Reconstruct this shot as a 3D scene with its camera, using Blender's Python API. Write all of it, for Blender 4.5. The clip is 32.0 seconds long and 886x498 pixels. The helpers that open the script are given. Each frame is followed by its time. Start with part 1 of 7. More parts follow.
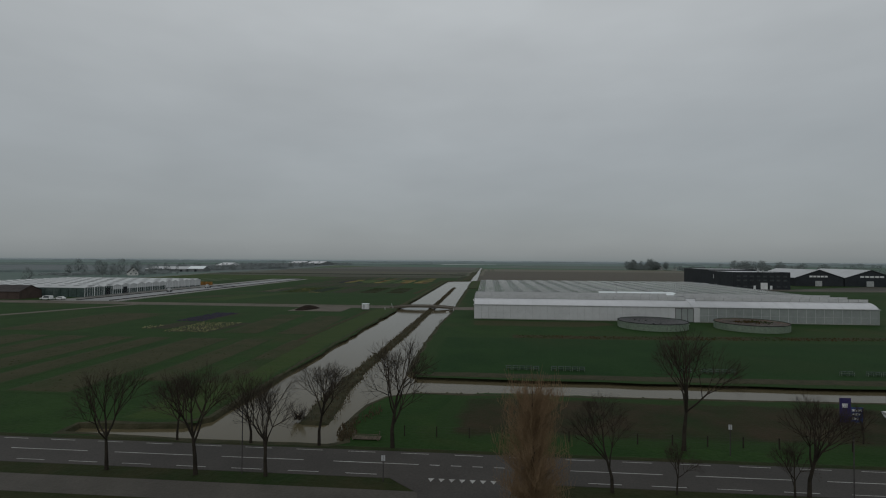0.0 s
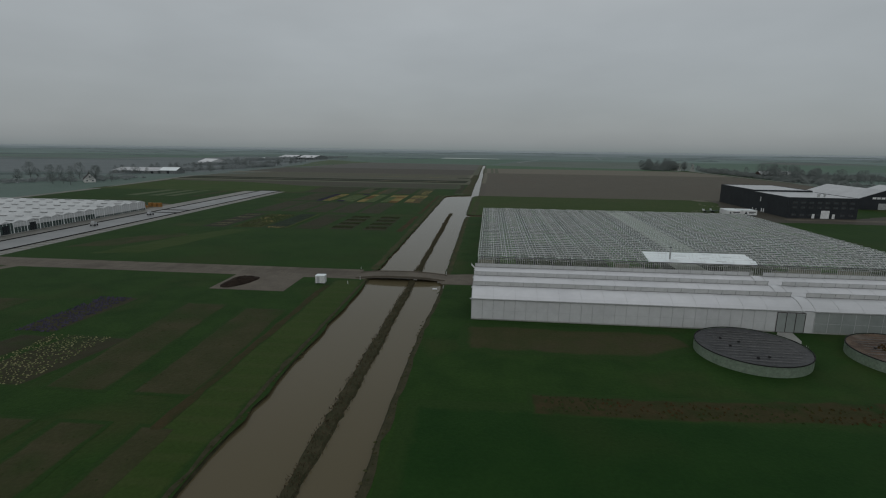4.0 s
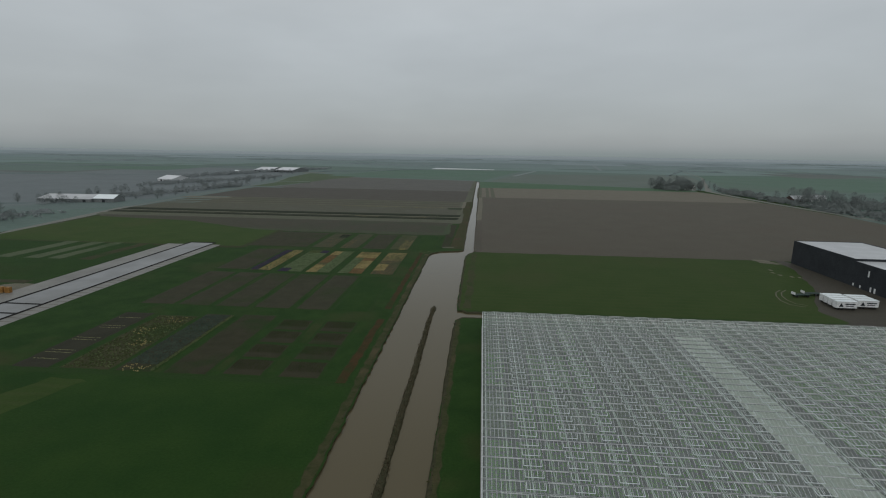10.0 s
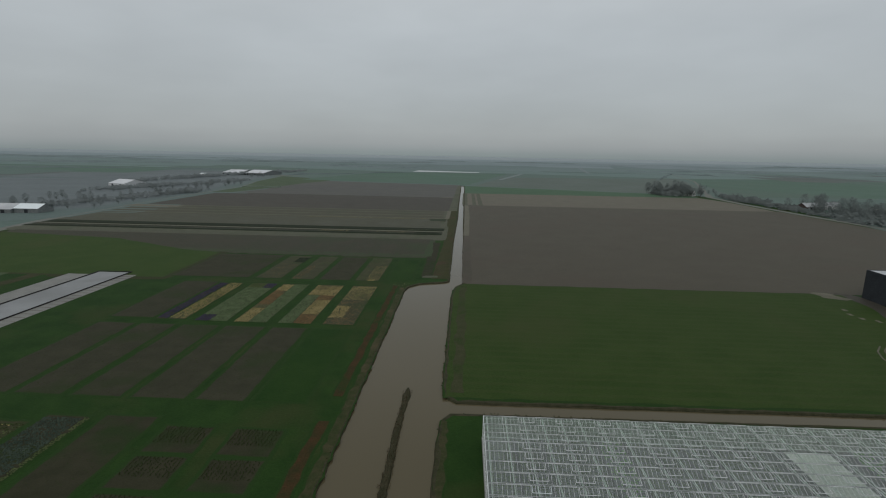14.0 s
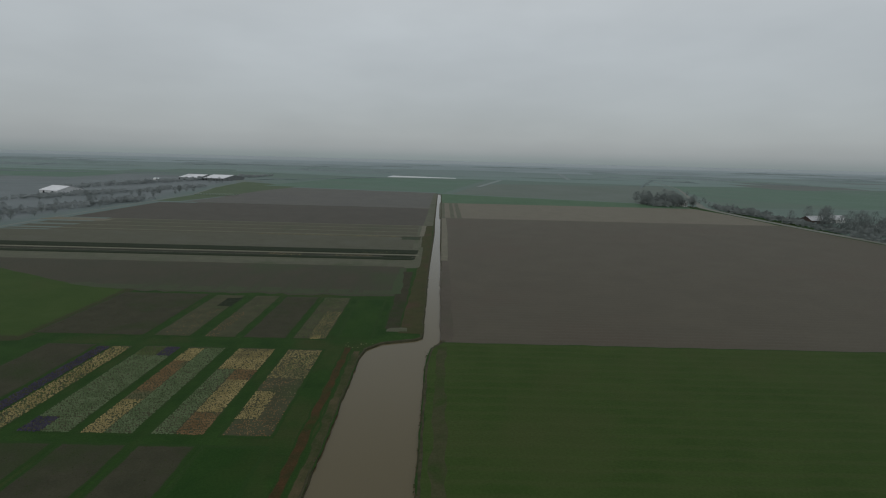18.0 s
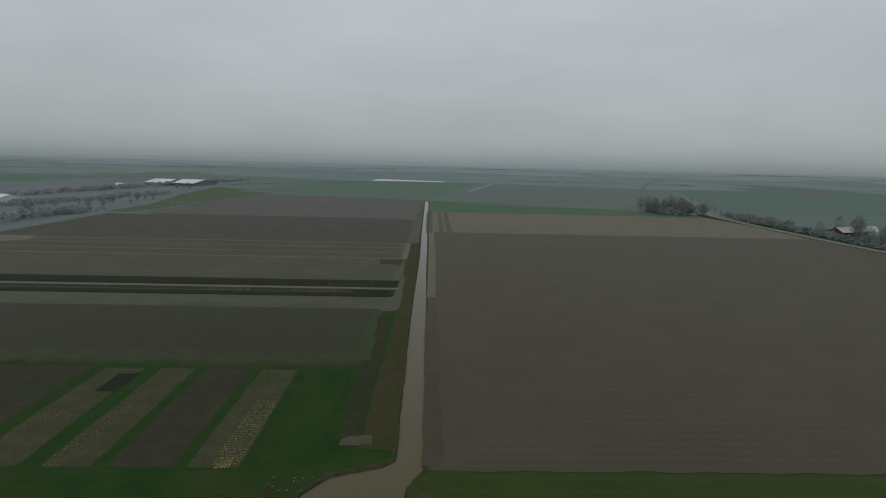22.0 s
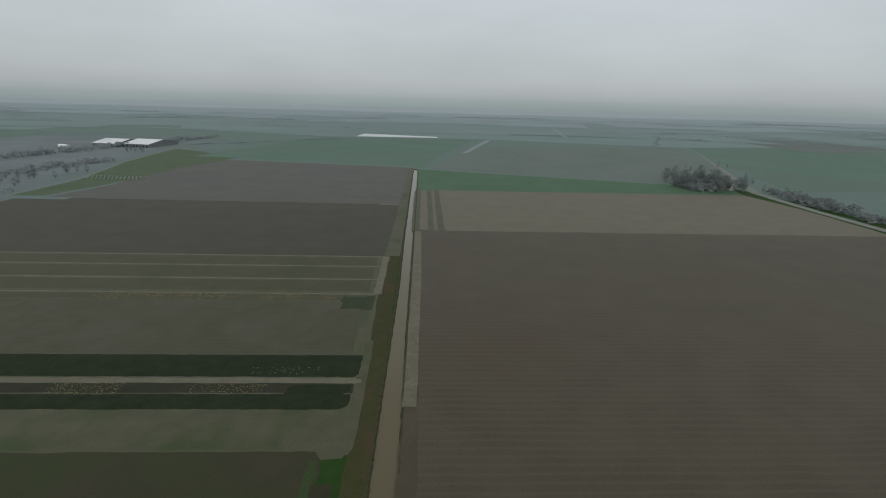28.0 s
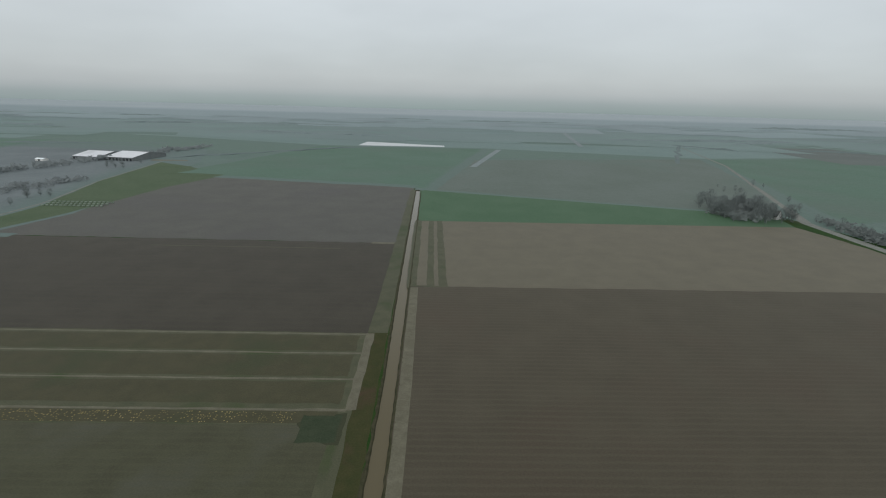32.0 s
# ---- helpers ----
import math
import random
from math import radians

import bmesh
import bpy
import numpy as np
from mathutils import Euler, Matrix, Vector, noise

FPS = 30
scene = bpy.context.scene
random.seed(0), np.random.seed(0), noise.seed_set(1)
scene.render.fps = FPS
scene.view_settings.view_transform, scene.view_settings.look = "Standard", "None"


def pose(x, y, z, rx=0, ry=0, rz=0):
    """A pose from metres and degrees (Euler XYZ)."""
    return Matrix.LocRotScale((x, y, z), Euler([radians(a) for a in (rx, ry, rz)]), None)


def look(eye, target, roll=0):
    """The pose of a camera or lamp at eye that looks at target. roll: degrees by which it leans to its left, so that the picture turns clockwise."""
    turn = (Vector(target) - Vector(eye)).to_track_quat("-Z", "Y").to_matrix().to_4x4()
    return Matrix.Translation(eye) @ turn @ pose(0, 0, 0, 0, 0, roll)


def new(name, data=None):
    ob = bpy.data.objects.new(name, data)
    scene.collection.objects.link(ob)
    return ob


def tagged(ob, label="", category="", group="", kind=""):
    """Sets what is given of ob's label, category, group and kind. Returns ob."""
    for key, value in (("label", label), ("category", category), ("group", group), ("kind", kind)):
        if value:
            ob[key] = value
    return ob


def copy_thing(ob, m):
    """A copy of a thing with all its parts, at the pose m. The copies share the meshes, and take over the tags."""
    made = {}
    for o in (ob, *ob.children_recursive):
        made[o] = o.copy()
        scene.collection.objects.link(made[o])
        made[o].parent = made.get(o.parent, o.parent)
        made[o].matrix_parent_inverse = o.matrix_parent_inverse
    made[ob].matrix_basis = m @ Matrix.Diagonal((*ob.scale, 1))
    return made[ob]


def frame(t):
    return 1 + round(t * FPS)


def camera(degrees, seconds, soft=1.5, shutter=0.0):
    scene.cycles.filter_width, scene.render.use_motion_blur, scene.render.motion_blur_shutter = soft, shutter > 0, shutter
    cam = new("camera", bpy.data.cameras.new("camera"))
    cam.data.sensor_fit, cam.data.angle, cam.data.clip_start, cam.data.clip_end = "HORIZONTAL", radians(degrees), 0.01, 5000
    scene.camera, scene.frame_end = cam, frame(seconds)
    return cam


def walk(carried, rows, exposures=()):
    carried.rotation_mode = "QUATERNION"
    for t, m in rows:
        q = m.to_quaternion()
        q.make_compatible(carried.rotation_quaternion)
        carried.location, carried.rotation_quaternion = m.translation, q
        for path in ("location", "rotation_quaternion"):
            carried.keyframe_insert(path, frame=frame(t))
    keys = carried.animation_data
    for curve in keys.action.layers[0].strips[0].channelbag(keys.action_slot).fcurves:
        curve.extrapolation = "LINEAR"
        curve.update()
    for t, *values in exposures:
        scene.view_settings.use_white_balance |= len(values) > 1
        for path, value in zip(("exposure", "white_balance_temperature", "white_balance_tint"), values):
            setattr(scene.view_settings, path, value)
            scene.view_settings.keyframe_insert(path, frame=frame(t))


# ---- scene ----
from mathutils.geometry import tessellate_polygon

# ---- camera ----
cam = camera(82.3, 32.0, soft=1.1)
PATH = [
    (0, 0.36, -0.50, 20.35, 91.04, -0.34, 5.01),
    (0.5, 0.41, 6.92, 22.66, 91.03, -0.39, 5.15),
    (1, 0.49, 14.40, 25.04, 90.99, -0.52, 5.13),
    (1.5, 0.51, 21.66, 27.20, 91.03, -0.60, 5.12),
    (2, 0.30, 29.03, 29.52, 91.07, -0.65, 5.20),
    (2.5, 0.05, 36.62, 31.91, 90.61, -0.72, 5.25),
    (3, -0.10, 44.37, 34.37, 90.46, -0.79, 5.31),
    (3.1, -0.17, 46.01, 34.78, 90.40, -0.80, 5.32),
    (3.2, -0.25, 47.65, 35.19, 89.21, -0.80, 5.34),
    (3.3, -0.33, 49.29, 35.59, 87.56, -0.81, 5.36),
    (3.4, -0.40, 50.93, 36.00, 85.86, -0.81, 5.38),
    (3.5, -0.48, 52.58, 36.41, 84.17, -0.82, 5.40),
    (3.7, -0.61, 56.08, 37.26, 80.85, -0.78, 5.34),
    (3.85, -0.71, 58.71, 37.91, 78.97, -0.76, 5.30),
    (4, -0.82, 61.34, 38.55, 78.45, -0.73, 5.26),
    (4.3, -1.02, 66.61, 39.84, 78.37, -0.68, 5.18),
    (5.5, -1.83, 87.71, 44.99, 78.57, -0.47, 4.87),
    (6, -2.06, 96.03, 47.29, 78.61, -0.50, 4.43),
    (6.5, -2.40, 104.36, 49.69, 78.64, -0.62, 4.48),
    (7, -2.60, 112.87, 52.04, 78.66, -0.65, 4.38),
    (7.5, -2.88, 121.17, 54.45, 78.66, -0.65, 4.22),
    (8, -3.17, 129.53, 56.69, 78.70, -0.64, 3.86),
    (8.5, -3.61, 137.85, 58.83, 78.69, -0.75, 3.76),
    (9, -4.09, 146.08, 60.34, 78.67, -0.77, 3.87),
    (9.5, -4.58, 154.43, 61.28, 78.65, -0.80, 4.11),
    (10, -5.15, 162.70, 61.58, 78.63, -0.84, 4.43),
    (10.5, -5.68, 171.04, 61.73, 78.66, -0.90, 4.69),
    (11, -6.10, 179.35, 61.88, 78.67, -0.93, 4.36),
    (11.5, -6.68, 187.60, 61.87, 78.71, -0.98, 2.95),
    (12, -7.32, 196.02, 61.97, 78.71, -0.97, 2.93),
    (12.5, -7.75, 204.46, 62.12, 78.73, -1.00, 2.67),
    (13, -8.23, 212.86, 62.28, 78.76, -1.00, 2.60),
    (13.5, -8.61, 221.23, 62.38, 78.76, -1.04, 2.59),
    (14, -8.93, 229.67, 62.48, 78.80, -1.01, 2.52),
    (14.5, -9.31, 238.11, 62.53, 78.86, -1.06, 2.40),
    (16.5, -9.67, 269.17, 64.31, 79.11, -1.47, 1.28),
    (17, -9.91, 277.79, 64.31, 79.20, -1.51, 0.80),
    (17.5, -9.87, 286.28, 64.52, 79.23, -1.48, 0.33),
    (18, -9.98, 294.66, 64.68, 79.26, -1.45, -0.13),
    (18.5, -10.04, 303.05, 64.84, 79.28, -1.46, -0.59),
    (19, -9.93, 311.26, 65.15, 79.31, -1.45, -0.91),
    (19.5, -9.72, 319.59, 65.52, 79.28, -1.43, -0.95),
    (20, -9.58, 328.09, 65.74, 79.27, -1.48, -0.98),
    (20.5, -9.34, 336.61, 65.85, 79.29, -1.46, -1.07),
    (21, -8.99, 345.14, 66.22, 79.33, -1.41, -1.22),
    (21.5, -8.80, 353.56, 66.96, 79.32, -1.41, -1.31),
    (22, -8.66, 361.98, 67.91, 79.39, -1.41, -1.41),
    (22.5, -8.84, 371.03, 69.29, 79.43, -1.44, -1.45),
    (23, -8.33, 379.33, 71.02, 79.47, -1.36, -1.51),
    (23.5, -8.32, 388.03, 72.76, 79.51, -1.39, -1.61),
    (24, -8.10, 396.65, 74.50, 79.54, -1.45, -1.70),
    (24.5, -7.50, 404.44, 76.54, 79.54, -1.40, -1.74),
    (25, -7.77, 412.65, 78.74, 79.51, -1.50, -1.84),
    (25.5, -7.30, 421.38, 80.59, 79.50, -1.47, -1.90),
    (25.8, -7.14, 426.62, 81.42, 79.17, -1.51, -1.94),
    (26, -7.03, 430.11, 81.97, 78.84, -1.53, -1.97),
    (26.2, -6.63, 433.32, 82.81, 78.45, -1.47, -1.99),
    (26.3, -6.43, 434.93, 83.23, 77.65, -1.45, -2.01),
    (26.4, -6.23, 436.53, 83.65, 76.59, -1.42, -2.02),
    (26.5, -6.03, 438.14, 84.07, 75.48, -1.39, -2.03),
    (26.65, -5.81, 440.92, 84.57, 73.98, -1.40, -2.04),
    (26.8, -5.60, 443.70, 85.06, 73.42, -1.40, -2.04),
    (27.1, -5.16, 449.26, 86.06, 73.30, -1.41, -2.06),
    (28.5, -3.15, 475.26, 90.69, 73.20, -1.46, -2.12),
    (29, -2.41, 483.94, 92.33, 73.28, -1.48, -2.05),
    (29.5, -2.01, 492.97, 94.14, 73.27, -1.56, -1.28),
    (30, -0.95, 501.63, 95.99, 73.23, -1.52, -0.97),
    (30.5, -0.10, 510.17, 97.95, 73.22, -1.48, -0.98),
    (31, 0.39, 518.70, 99.90, 73.21, -1.49, -0.93),
    (31.5, 0.97, 528.07, 101.56, 73.19, -1.51, -0.90),
    (32, 2.02, 536.83, 103.52, 73.14, -1.47, -1.10),
]
walk(cam, [(t, pose(x, y, z, rx, ry, rz)) for t, x, y, z, rx, ry, rz in PATH],
     exposures=[(0.0, 0.0), (3.0, -0.04), (6.0, 0.42), (13.0, 0.40), (20.0, 0.42), (26.0, 0.42), (29.0, 0.9), (32.0, 0.92)])

# ---- world and sun: a closed, hazy winter overcast ----
world = bpy.data.worlds.new("overcast")
scene.world = world
world.use_nodes = True
wt = world.node_tree
wt.nodes.clear()


def wn(kind, **values):
    n = wt.nodes.new(kind)
    for k, v in values.items():
        n.inputs[k].default_value = v
    return n


coord = wn("ShaderNodeTexCoord")
split = wn("ShaderNodeSeparateXYZ")
wt.links.new(coord.outputs["Generated"], split.inputs[0])
ramp = wn("ShaderNodeValToRGB")
lift = wn("ShaderNodeMath")
lift.operation = "MULTIPLY_ADD"
lift.inputs[1].default_value, lift.inputs[2].default_value = 0.5, 0.5
wt.links.new(split.outputs["Z"], lift.inputs[0])
wt.links.new(lift.outputs[0], ramp.inputs[0])
stops = [(0.0, (0.04, 0.055, 0.05)), (0.455, (0.078, 0.108, 0.100)), (0.474, (0.104, 0.140, 0.135)), (0.487, (0.142, 0.180, 0.180)), (0.4956, (0.180, 0.212, 0.217)),
         (0.502, (0.236, 0.258, 0.266)), (0.515, (0.276, 0.298, 0.308)), (0.60, (0.352, 0.380, 0.397)), (0.72, (0.468, 0.495, 0.511)), (0.85, (0.46, 0.485, 0.50)), (1.0, (0.42, 0.445, 0.46))]
ramp.color_ramp.elements[0].position = 0.0
while len(ramp.color_ramp.elements) < len(stops):
    ramp.color_ramp.elements.new(0.5)
for e, (at, c) in zip(ramp.color_ramp.elements, stops):
    e.position, e.color = at, (*c, 1)
# broad soft cloud banks, stretched along the horizon
flat = wn("ShaderNodeMapping")
flat.inputs["Scale"].default_value = (1.0, 1.0, 3.2)
wt.links.new(coord.outputs["Generated"], flat.inputs[0])
cloud = wn("ShaderNodeTexNoise", Scale=2.0, Detail=4.0, Roughness=0.55)
wt.links.new(flat.outputs[0], cloud.inputs["Vector"])
shade = wn("ShaderNodeMapRange")
for i, v in enumerate((0.3, 0.7, 0.92, 1.07)):
    shade.inputs[i + 1].default_value = v
wt.links.new(cloud.outputs["Fac"], shade.inputs[0])
banks = wn("ShaderNodeMix")
banks.data_type, banks.blend_type = "RGBA", "MULTIPLY"
banks.inputs[0].default_value = 1.0
wt.links.new(ramp.outputs[0], banks.inputs[6])
wt.links.new(shade.outputs[0], banks.inputs[7])
sky = wn("ShaderNodeTexSky")
sky.sky_type, sky.sun_disc = "NISHITA", False
sky.sun_elevation, sky.sun_rotation = radians(32), radians(200)
dim = wn("ShaderNodeBackground", Strength=0.05)
wt.links.new(sky.outputs[0], dim.inputs[0])
grey = wn("ShaderNodeBackground", Strength=1.0)
wt.links.new(banks.outputs[2], grey.inputs[0])
over = wn("ShaderNodeMixShader", Fac=0.93)
wt.links.new(dim.outputs[0], over.inputs[1])
wt.links.new(grey.outputs[0], over.inputs[2])
wout = wn("ShaderNodeOutputWorld")
wt.links.new(over.outputs[0], wout.inputs[0])

sun_data = bpy.data.lights.new("sun", "SUN")
sun_data.energy, sun_data.angle, sun_data.color = 0.3, radians(25), (1.0, 0.97, 0.93)
sun = new("sun", sun_data)
sun.matrix_world = look((-300, -900, 600), (0, 0, 0))


# ---- materials ----
def material(name, c1, c2, size=4.0, fine=0.4, rough=0.9, bump=0.3, c3=None, stripe=None, metal=0.0, spec=0.05, vary=0.0, sheen=(0.35, 0.65), grain=0.8, soft=None, island=None, haze_sheen=0.0):
    """A surface of two or three base colours, mottled at two scales in metres, with fine relief; stripe: (axis, period, share, colour)."""
    m = bpy.data.materials.new(name)
    m.use_nodes = True
    nt = m.node_tree
    b = nt.nodes["Principled BSDF"]
    link = nt.links.new

    def mix(fac, a, c):
        n = nt.nodes.new("ShaderNodeMix")
        n.data_type = "RGBA"
        for i, v in ((0, fac), (6, a), (7, c)):
            if isinstance(v, bpy.types.NodeSocket):
                link(v, n.inputs[i])
            else:
                n.inputs[i].default_value = v if i == 0 else (*v, 1)
        return n.outputs[2]

    def band(source, a, c):
        n = nt.nodes.new("ShaderNodeMapRange")
        link(source, n.inputs[0])
        n.inputs[1].default_value, n.inputs[2].default_value = a, c
        return n.outputs[0]

    geo = nt.nodes.new("ShaderNodeNewGeometry")

    def noise_at(metres, detail=4.0, rough_=0.6):
        n = nt.nodes.new("ShaderNodeTexNoise")
        n.inputs["Scale"].default_value = 1.0 / metres
        n.inputs["Detail"].default_value, n.inputs["Roughness"].default_value = detail, rough_
        link(geo.outputs["Position"], n.inputs["Vector"])
        return n.outputs["Fac"]

    big = noise_at(size, 5.0)
    small = noise_at(fine, 3.0, 0.7)
    col = mix(band(big, *sheen), c1, c2)
    if c3:
        col = mix(band(noise_at(size * 3.7, 3.0), 0.52, 0.68), col, c3)
    if stripe:
        axis, period, share, tint = stripe
        sp = nt.nodes.new("ShaderNodeSeparateXYZ")
        link(geo.outputs["Position"], sp.inputs[0])
        w = nt.nodes.new("ShaderNodeMath")
        w.operation = "MULTIPLY"
        w.inputs[1].default_value = 2 * math.pi / period
        link(sp.outputs[axis], w.inputs[0])
        ad = nt.nodes.new("ShaderNodeMath")
        ad.operation = "MULTIPLY_ADD"
        link(big, ad.inputs[0])
        ad.inputs[1].default_value = 5.0
        link(w.outputs[0], ad.inputs[2])
        sn = nt.nodes.new("ShaderNodeMath")
        sn.operation = "SINE"
        link(ad.outputs[0], sn.inputs[0])
        f = nt.nodes.new("ShaderNodeMath")
        f.operation = "MULTIPLY"
        link(band(sn.outputs[0], 0.1, 0.9), f.inputs[0])
        f.inputs[1].default_value = share
        col = mix(f.outputs[0], col, tint)
    if soft:
        # towards its rim the patch gives way, unevenly, to the growth round it
        rim = nt.nodes.new("ShaderNodeAttribute")
        rim.attribute_name = "rim"
        off = nt.nodes.new("ShaderNodeMath")
        off.operation = "MULTIPLY_ADD"
        link(rim.outputs["Fac"], off.inputs[0])
        off.inputs[1].default_value, off.inputs[2].default_value = 2.2, -1.1
        ragged = nt.nodes.new("ShaderNodeMath")
        ragged.operation = "MULTIPLY_ADD"
        link(noise_at(3.0, 6.0, 0.75), ragged.inputs[0])
        ragged.inputs[1].default_value = 1.3
        link(off.outputs[0], ragged.inputs[2])
        col = mix(band(ragged.outputs[0], 0.2, 0.8), col, soft)
    dark = mix(band(small, 0.3, 0.75), (0.62, 0.62, 0.62), (1.25, 1.25, 1.25))
    mul = nt.nodes.new("ShaderNodeMix")
    mul.data_type, mul.blend_type = "RGBA", "MULTIPLY"
    mul.inputs[0].default_value = grain
    link(col, mul.inputs[6])
    link(dark, mul.inputs[7])
    col = mul.outputs[2]
    if island:
        # every separate piece of the mesh takes its own share of a second colour, and its own depth
        col = mix(band(geo.outputs["Random Per Island"], 0.35, 1.0), col, island)
        h = nt.nodes.new("ShaderNodeHueSaturation")
        link(col, h.inputs["Color"])
        link(mr(nt, noise_at(size * 5.3, 2.0), 0.82, 1.18), h.inputs["Value"])
        col = h.outputs[0]
    if vary:
        info = nt.nodes.new("ShaderNodeObjectInfo")
        h = nt.nodes.new("ShaderNodeHueSaturation")
        link(col, h.inputs["Color"])
        link(mr(nt, info.outputs["Random"], 1 - vary, 1 + vary), h.inputs["Value"])
        col = h.outputs[0]
    link(col, b.inputs["Base Color"])
    b.inputs["Roughness"].default_value, b.inputs["Metallic"].default_value = rough, metal
    b.inputs["Specular IOR Level"].default_value = spec
    # sheen added in place of haze: lifts ground seen at a low angle
    b.inputs["Sheen Weight"].default_value, b.inputs["Sheen Roughness"].default_value = haze_sheen, 0.45
    if bump:
        bn = nt.nodes.new("ShaderNodeBump")
        bn.inputs["Strength"].default_value, bn.inputs["Distance"].default_value = bump, fine * 0.4
        link(small, bn.inputs["Height"])
        link(bn.outputs[0], b.inputs["Normal"])
    return m


def mr(nt, source, lo, hi):
    n = nt.nodes.new("ShaderNodeMapRange")
    nt.links.new(source, n.inputs[0])
    n.inputs[3].default_value, n.inputs[4].default_value = lo, hi
    return n.outputs[0]


def see_through(name, tint, dust, share, rough=0.12):
    """A thin, dusty pane: part of it lets light straight through, the rest is a glossy dusty film."""
    m = bpy.data.materials.new(name)
    m.use_nodes = True
    nt = m.node_tree
    b = nt.nodes["Principled BSDF"]
    b.inputs["Base Color"].default_value = (*dust, 1)
    b.inputs["Roughness"].default_value = rough
    geo = nt.nodes.new("ShaderNodeNewGeometry")
    n = nt.nodes.new("ShaderNodeTexNoise")
    n.inputs["Scale"].default_value, n.inputs["Detail"].default_value = 0.12, 5.0
    nt.links.new(geo.outputs["Position"], n.inputs["Vector"])
    t = nt.nodes.new("ShaderNodeBsdfTransparent")
    t.inputs[0].default_value = (*tint, 1)
    shine = nt.nodes.new("ShaderNodeBsdfGlossy")
    shine.inputs["Roughness"].default_value = 0.06
    fr = nt.nodes.new("ShaderNodeFresnel")
    fr.inputs[0].default_value = 1.95
    pane = nt.nodes.new("ShaderNodeMixShader")
    nt.links.new(fr.outputs[0], pane.inputs[0])
    nt.links.new(t.outputs[0], pane.inputs[1])
    nt.links.new(shine.outputs[0], pane.inputs[2])
    mixer = nt.nodes.new("ShaderNodeMixShader")
    nt.links.new(mr(nt, n.outputs["Fac"], share * 0.3, share * 1.7), mixer.inputs[0])
    nt.links.new(pane.outputs[0], mixer.inputs[1])
    nt.links.new(b.outputs[0], mixer.inputs[2])
    nt.links.new(mixer.outputs[0], nt.nodes["Material Output"].inputs[0])
    return m


def earth(name, c1, c2, size=8.0, fine=0.6, **more):
    if more.get("soft") == "own":
        more["soft"] = tuple((a + b) / 2 for a, b in zip(c1, c2))
    return material(name, c1, c2, size, fine, **{"soft": (0.022, 0.048, 0.012), "grain": 0.45, "bump": 0.4, "spec": 0.14, "rough": 0.72, "haze_sheen": 0.008 if more.get("spec", 1.0) < 0.04 else 0.03, **more})


GRASS = earth("grass", (0.016, 0.042, 0.009), (0.024, 0.055, 0.012), 9, c3=(0.036, 0.050, 0.016), spec=0.03)
LAWN = earth("mown_grass", (0.016, 0.044, 0.009), (0.023, 0.053, 0.011), 16, c3=(0.027, 0.046, 0.012), spec=0.03)
DEEP_GRASS = earth("deep_green_grass", (0.011, 0.037, 0.008), (0.016, 0.046, 0.010), 12, c3=(0.021, 0.042, 0.011), spec=0.03)
FADED_WEED = earth("faded_weeds", (0.032, 0.036, 0.014), (0.050, 0.040, 0.019), 3, 0.4, c3=(0.020, 0.040, 0.011), spec=0.03)
MEADOW = earth("meadow", (0.031, 0.057, 0.013), (0.040, 0.065, 0.017), 14, c3=(0.044, 0.061, 0.019), stripe=(1, 4.6, 0.45, (0.048, 0.064, 0.021)), spec=0.03)
ROUGH_GRASS = earth("rough_grass", (0.030, 0.044, 0.015), (0.060, 0.056, 0.028), 3, c3=(0.075, 0.062, 0.034), spec=0.03)
BANK = earth("bank_earth", (0.036, 0.038, 0.020), (0.060, 0.055, 0.033), 2, 0.3, grain=0.5, spec=0.03)
SOIL = earth("bare_soil", (0.060, 0.051, 0.034), (0.071, 0.061, 0.041), 22, c3=(0.066, 0.052, 0.035), stripe=(1, 3.2, 0.4, (0.081, 0.072, 0.049)), soft="own")
DARK_SOIL = earth("dark_soil", (0.041, 0.036, 0.026), (0.051, 0.045, 0.033), 18, stripe=(1, 6.0, 0.25, (0.056, 0.051, 0.031)), soft="own")
PURPLE_SOIL = earth("peaty_soil", (0.054, 0.044, 0.030), (0.068, 0.056, 0.039), 14, c3=(0.048, 0.046, 0.026), soft="own")
PALE_SOIL = earth("pale_soil", (0.108, 0.097, 0.069), (0.126, 0.113, 0.080), 16, stripe=(1, 3.0, 0.2, (0.138, 0.125, 0.089)), soft="own")
PLOT_SOIL = earth("plot_soil", (0.033, 0.034, 0.019), (0.044, 0.042, 0.025), 5, 0.3, c3=(0.025, 0.041, 0.014), spec=0.03)
OLD_BED = earth("overgrown_bed", (0.038, 0.043, 0.018), (0.053, 0.051, 0.026), 7, c3=(0.024, 0.046, 0.012), spec=0.03)
FALLOW = earth("fallow_stubble", (0.057, 0.061, 0.034), (0.078, 0.079, 0.046), 8, c3=(0.042, 0.057, 0.021), stripe=(1, 9.0, 0.3, (0.063, 0.065, 0.038)), soft="own")
GREY_CROP = earth("grey_green_crop", (0.050, 0.050, 0.028), (0.062, 0.063, 0.036), 9, c3=(0.066, 0.067, 0.045), stripe=(1, 3.0, 0.3, (0.071, 0.068, 0.040)), soft="own")
OLIVE_CROP = earth("olive_crop", (0.049, 0.047, 0.024), (0.060, 0.056, 0.029), 8, c3=(0.044, 0.049, 0.023), soft="own")
DARK_CROP = earth("dark_leafy_crop", (0.017, 0.025, 0.013), (0.024, 0.032, 0.017), 6, 0.5, grain=0.7, spec=0.03)
TRACK = earth("pale_track", (0.098, 0.092, 0.062), (0.136, 0.126, 0.088), 4, c3=(0.108, 0.100, 0.068), soft="own")
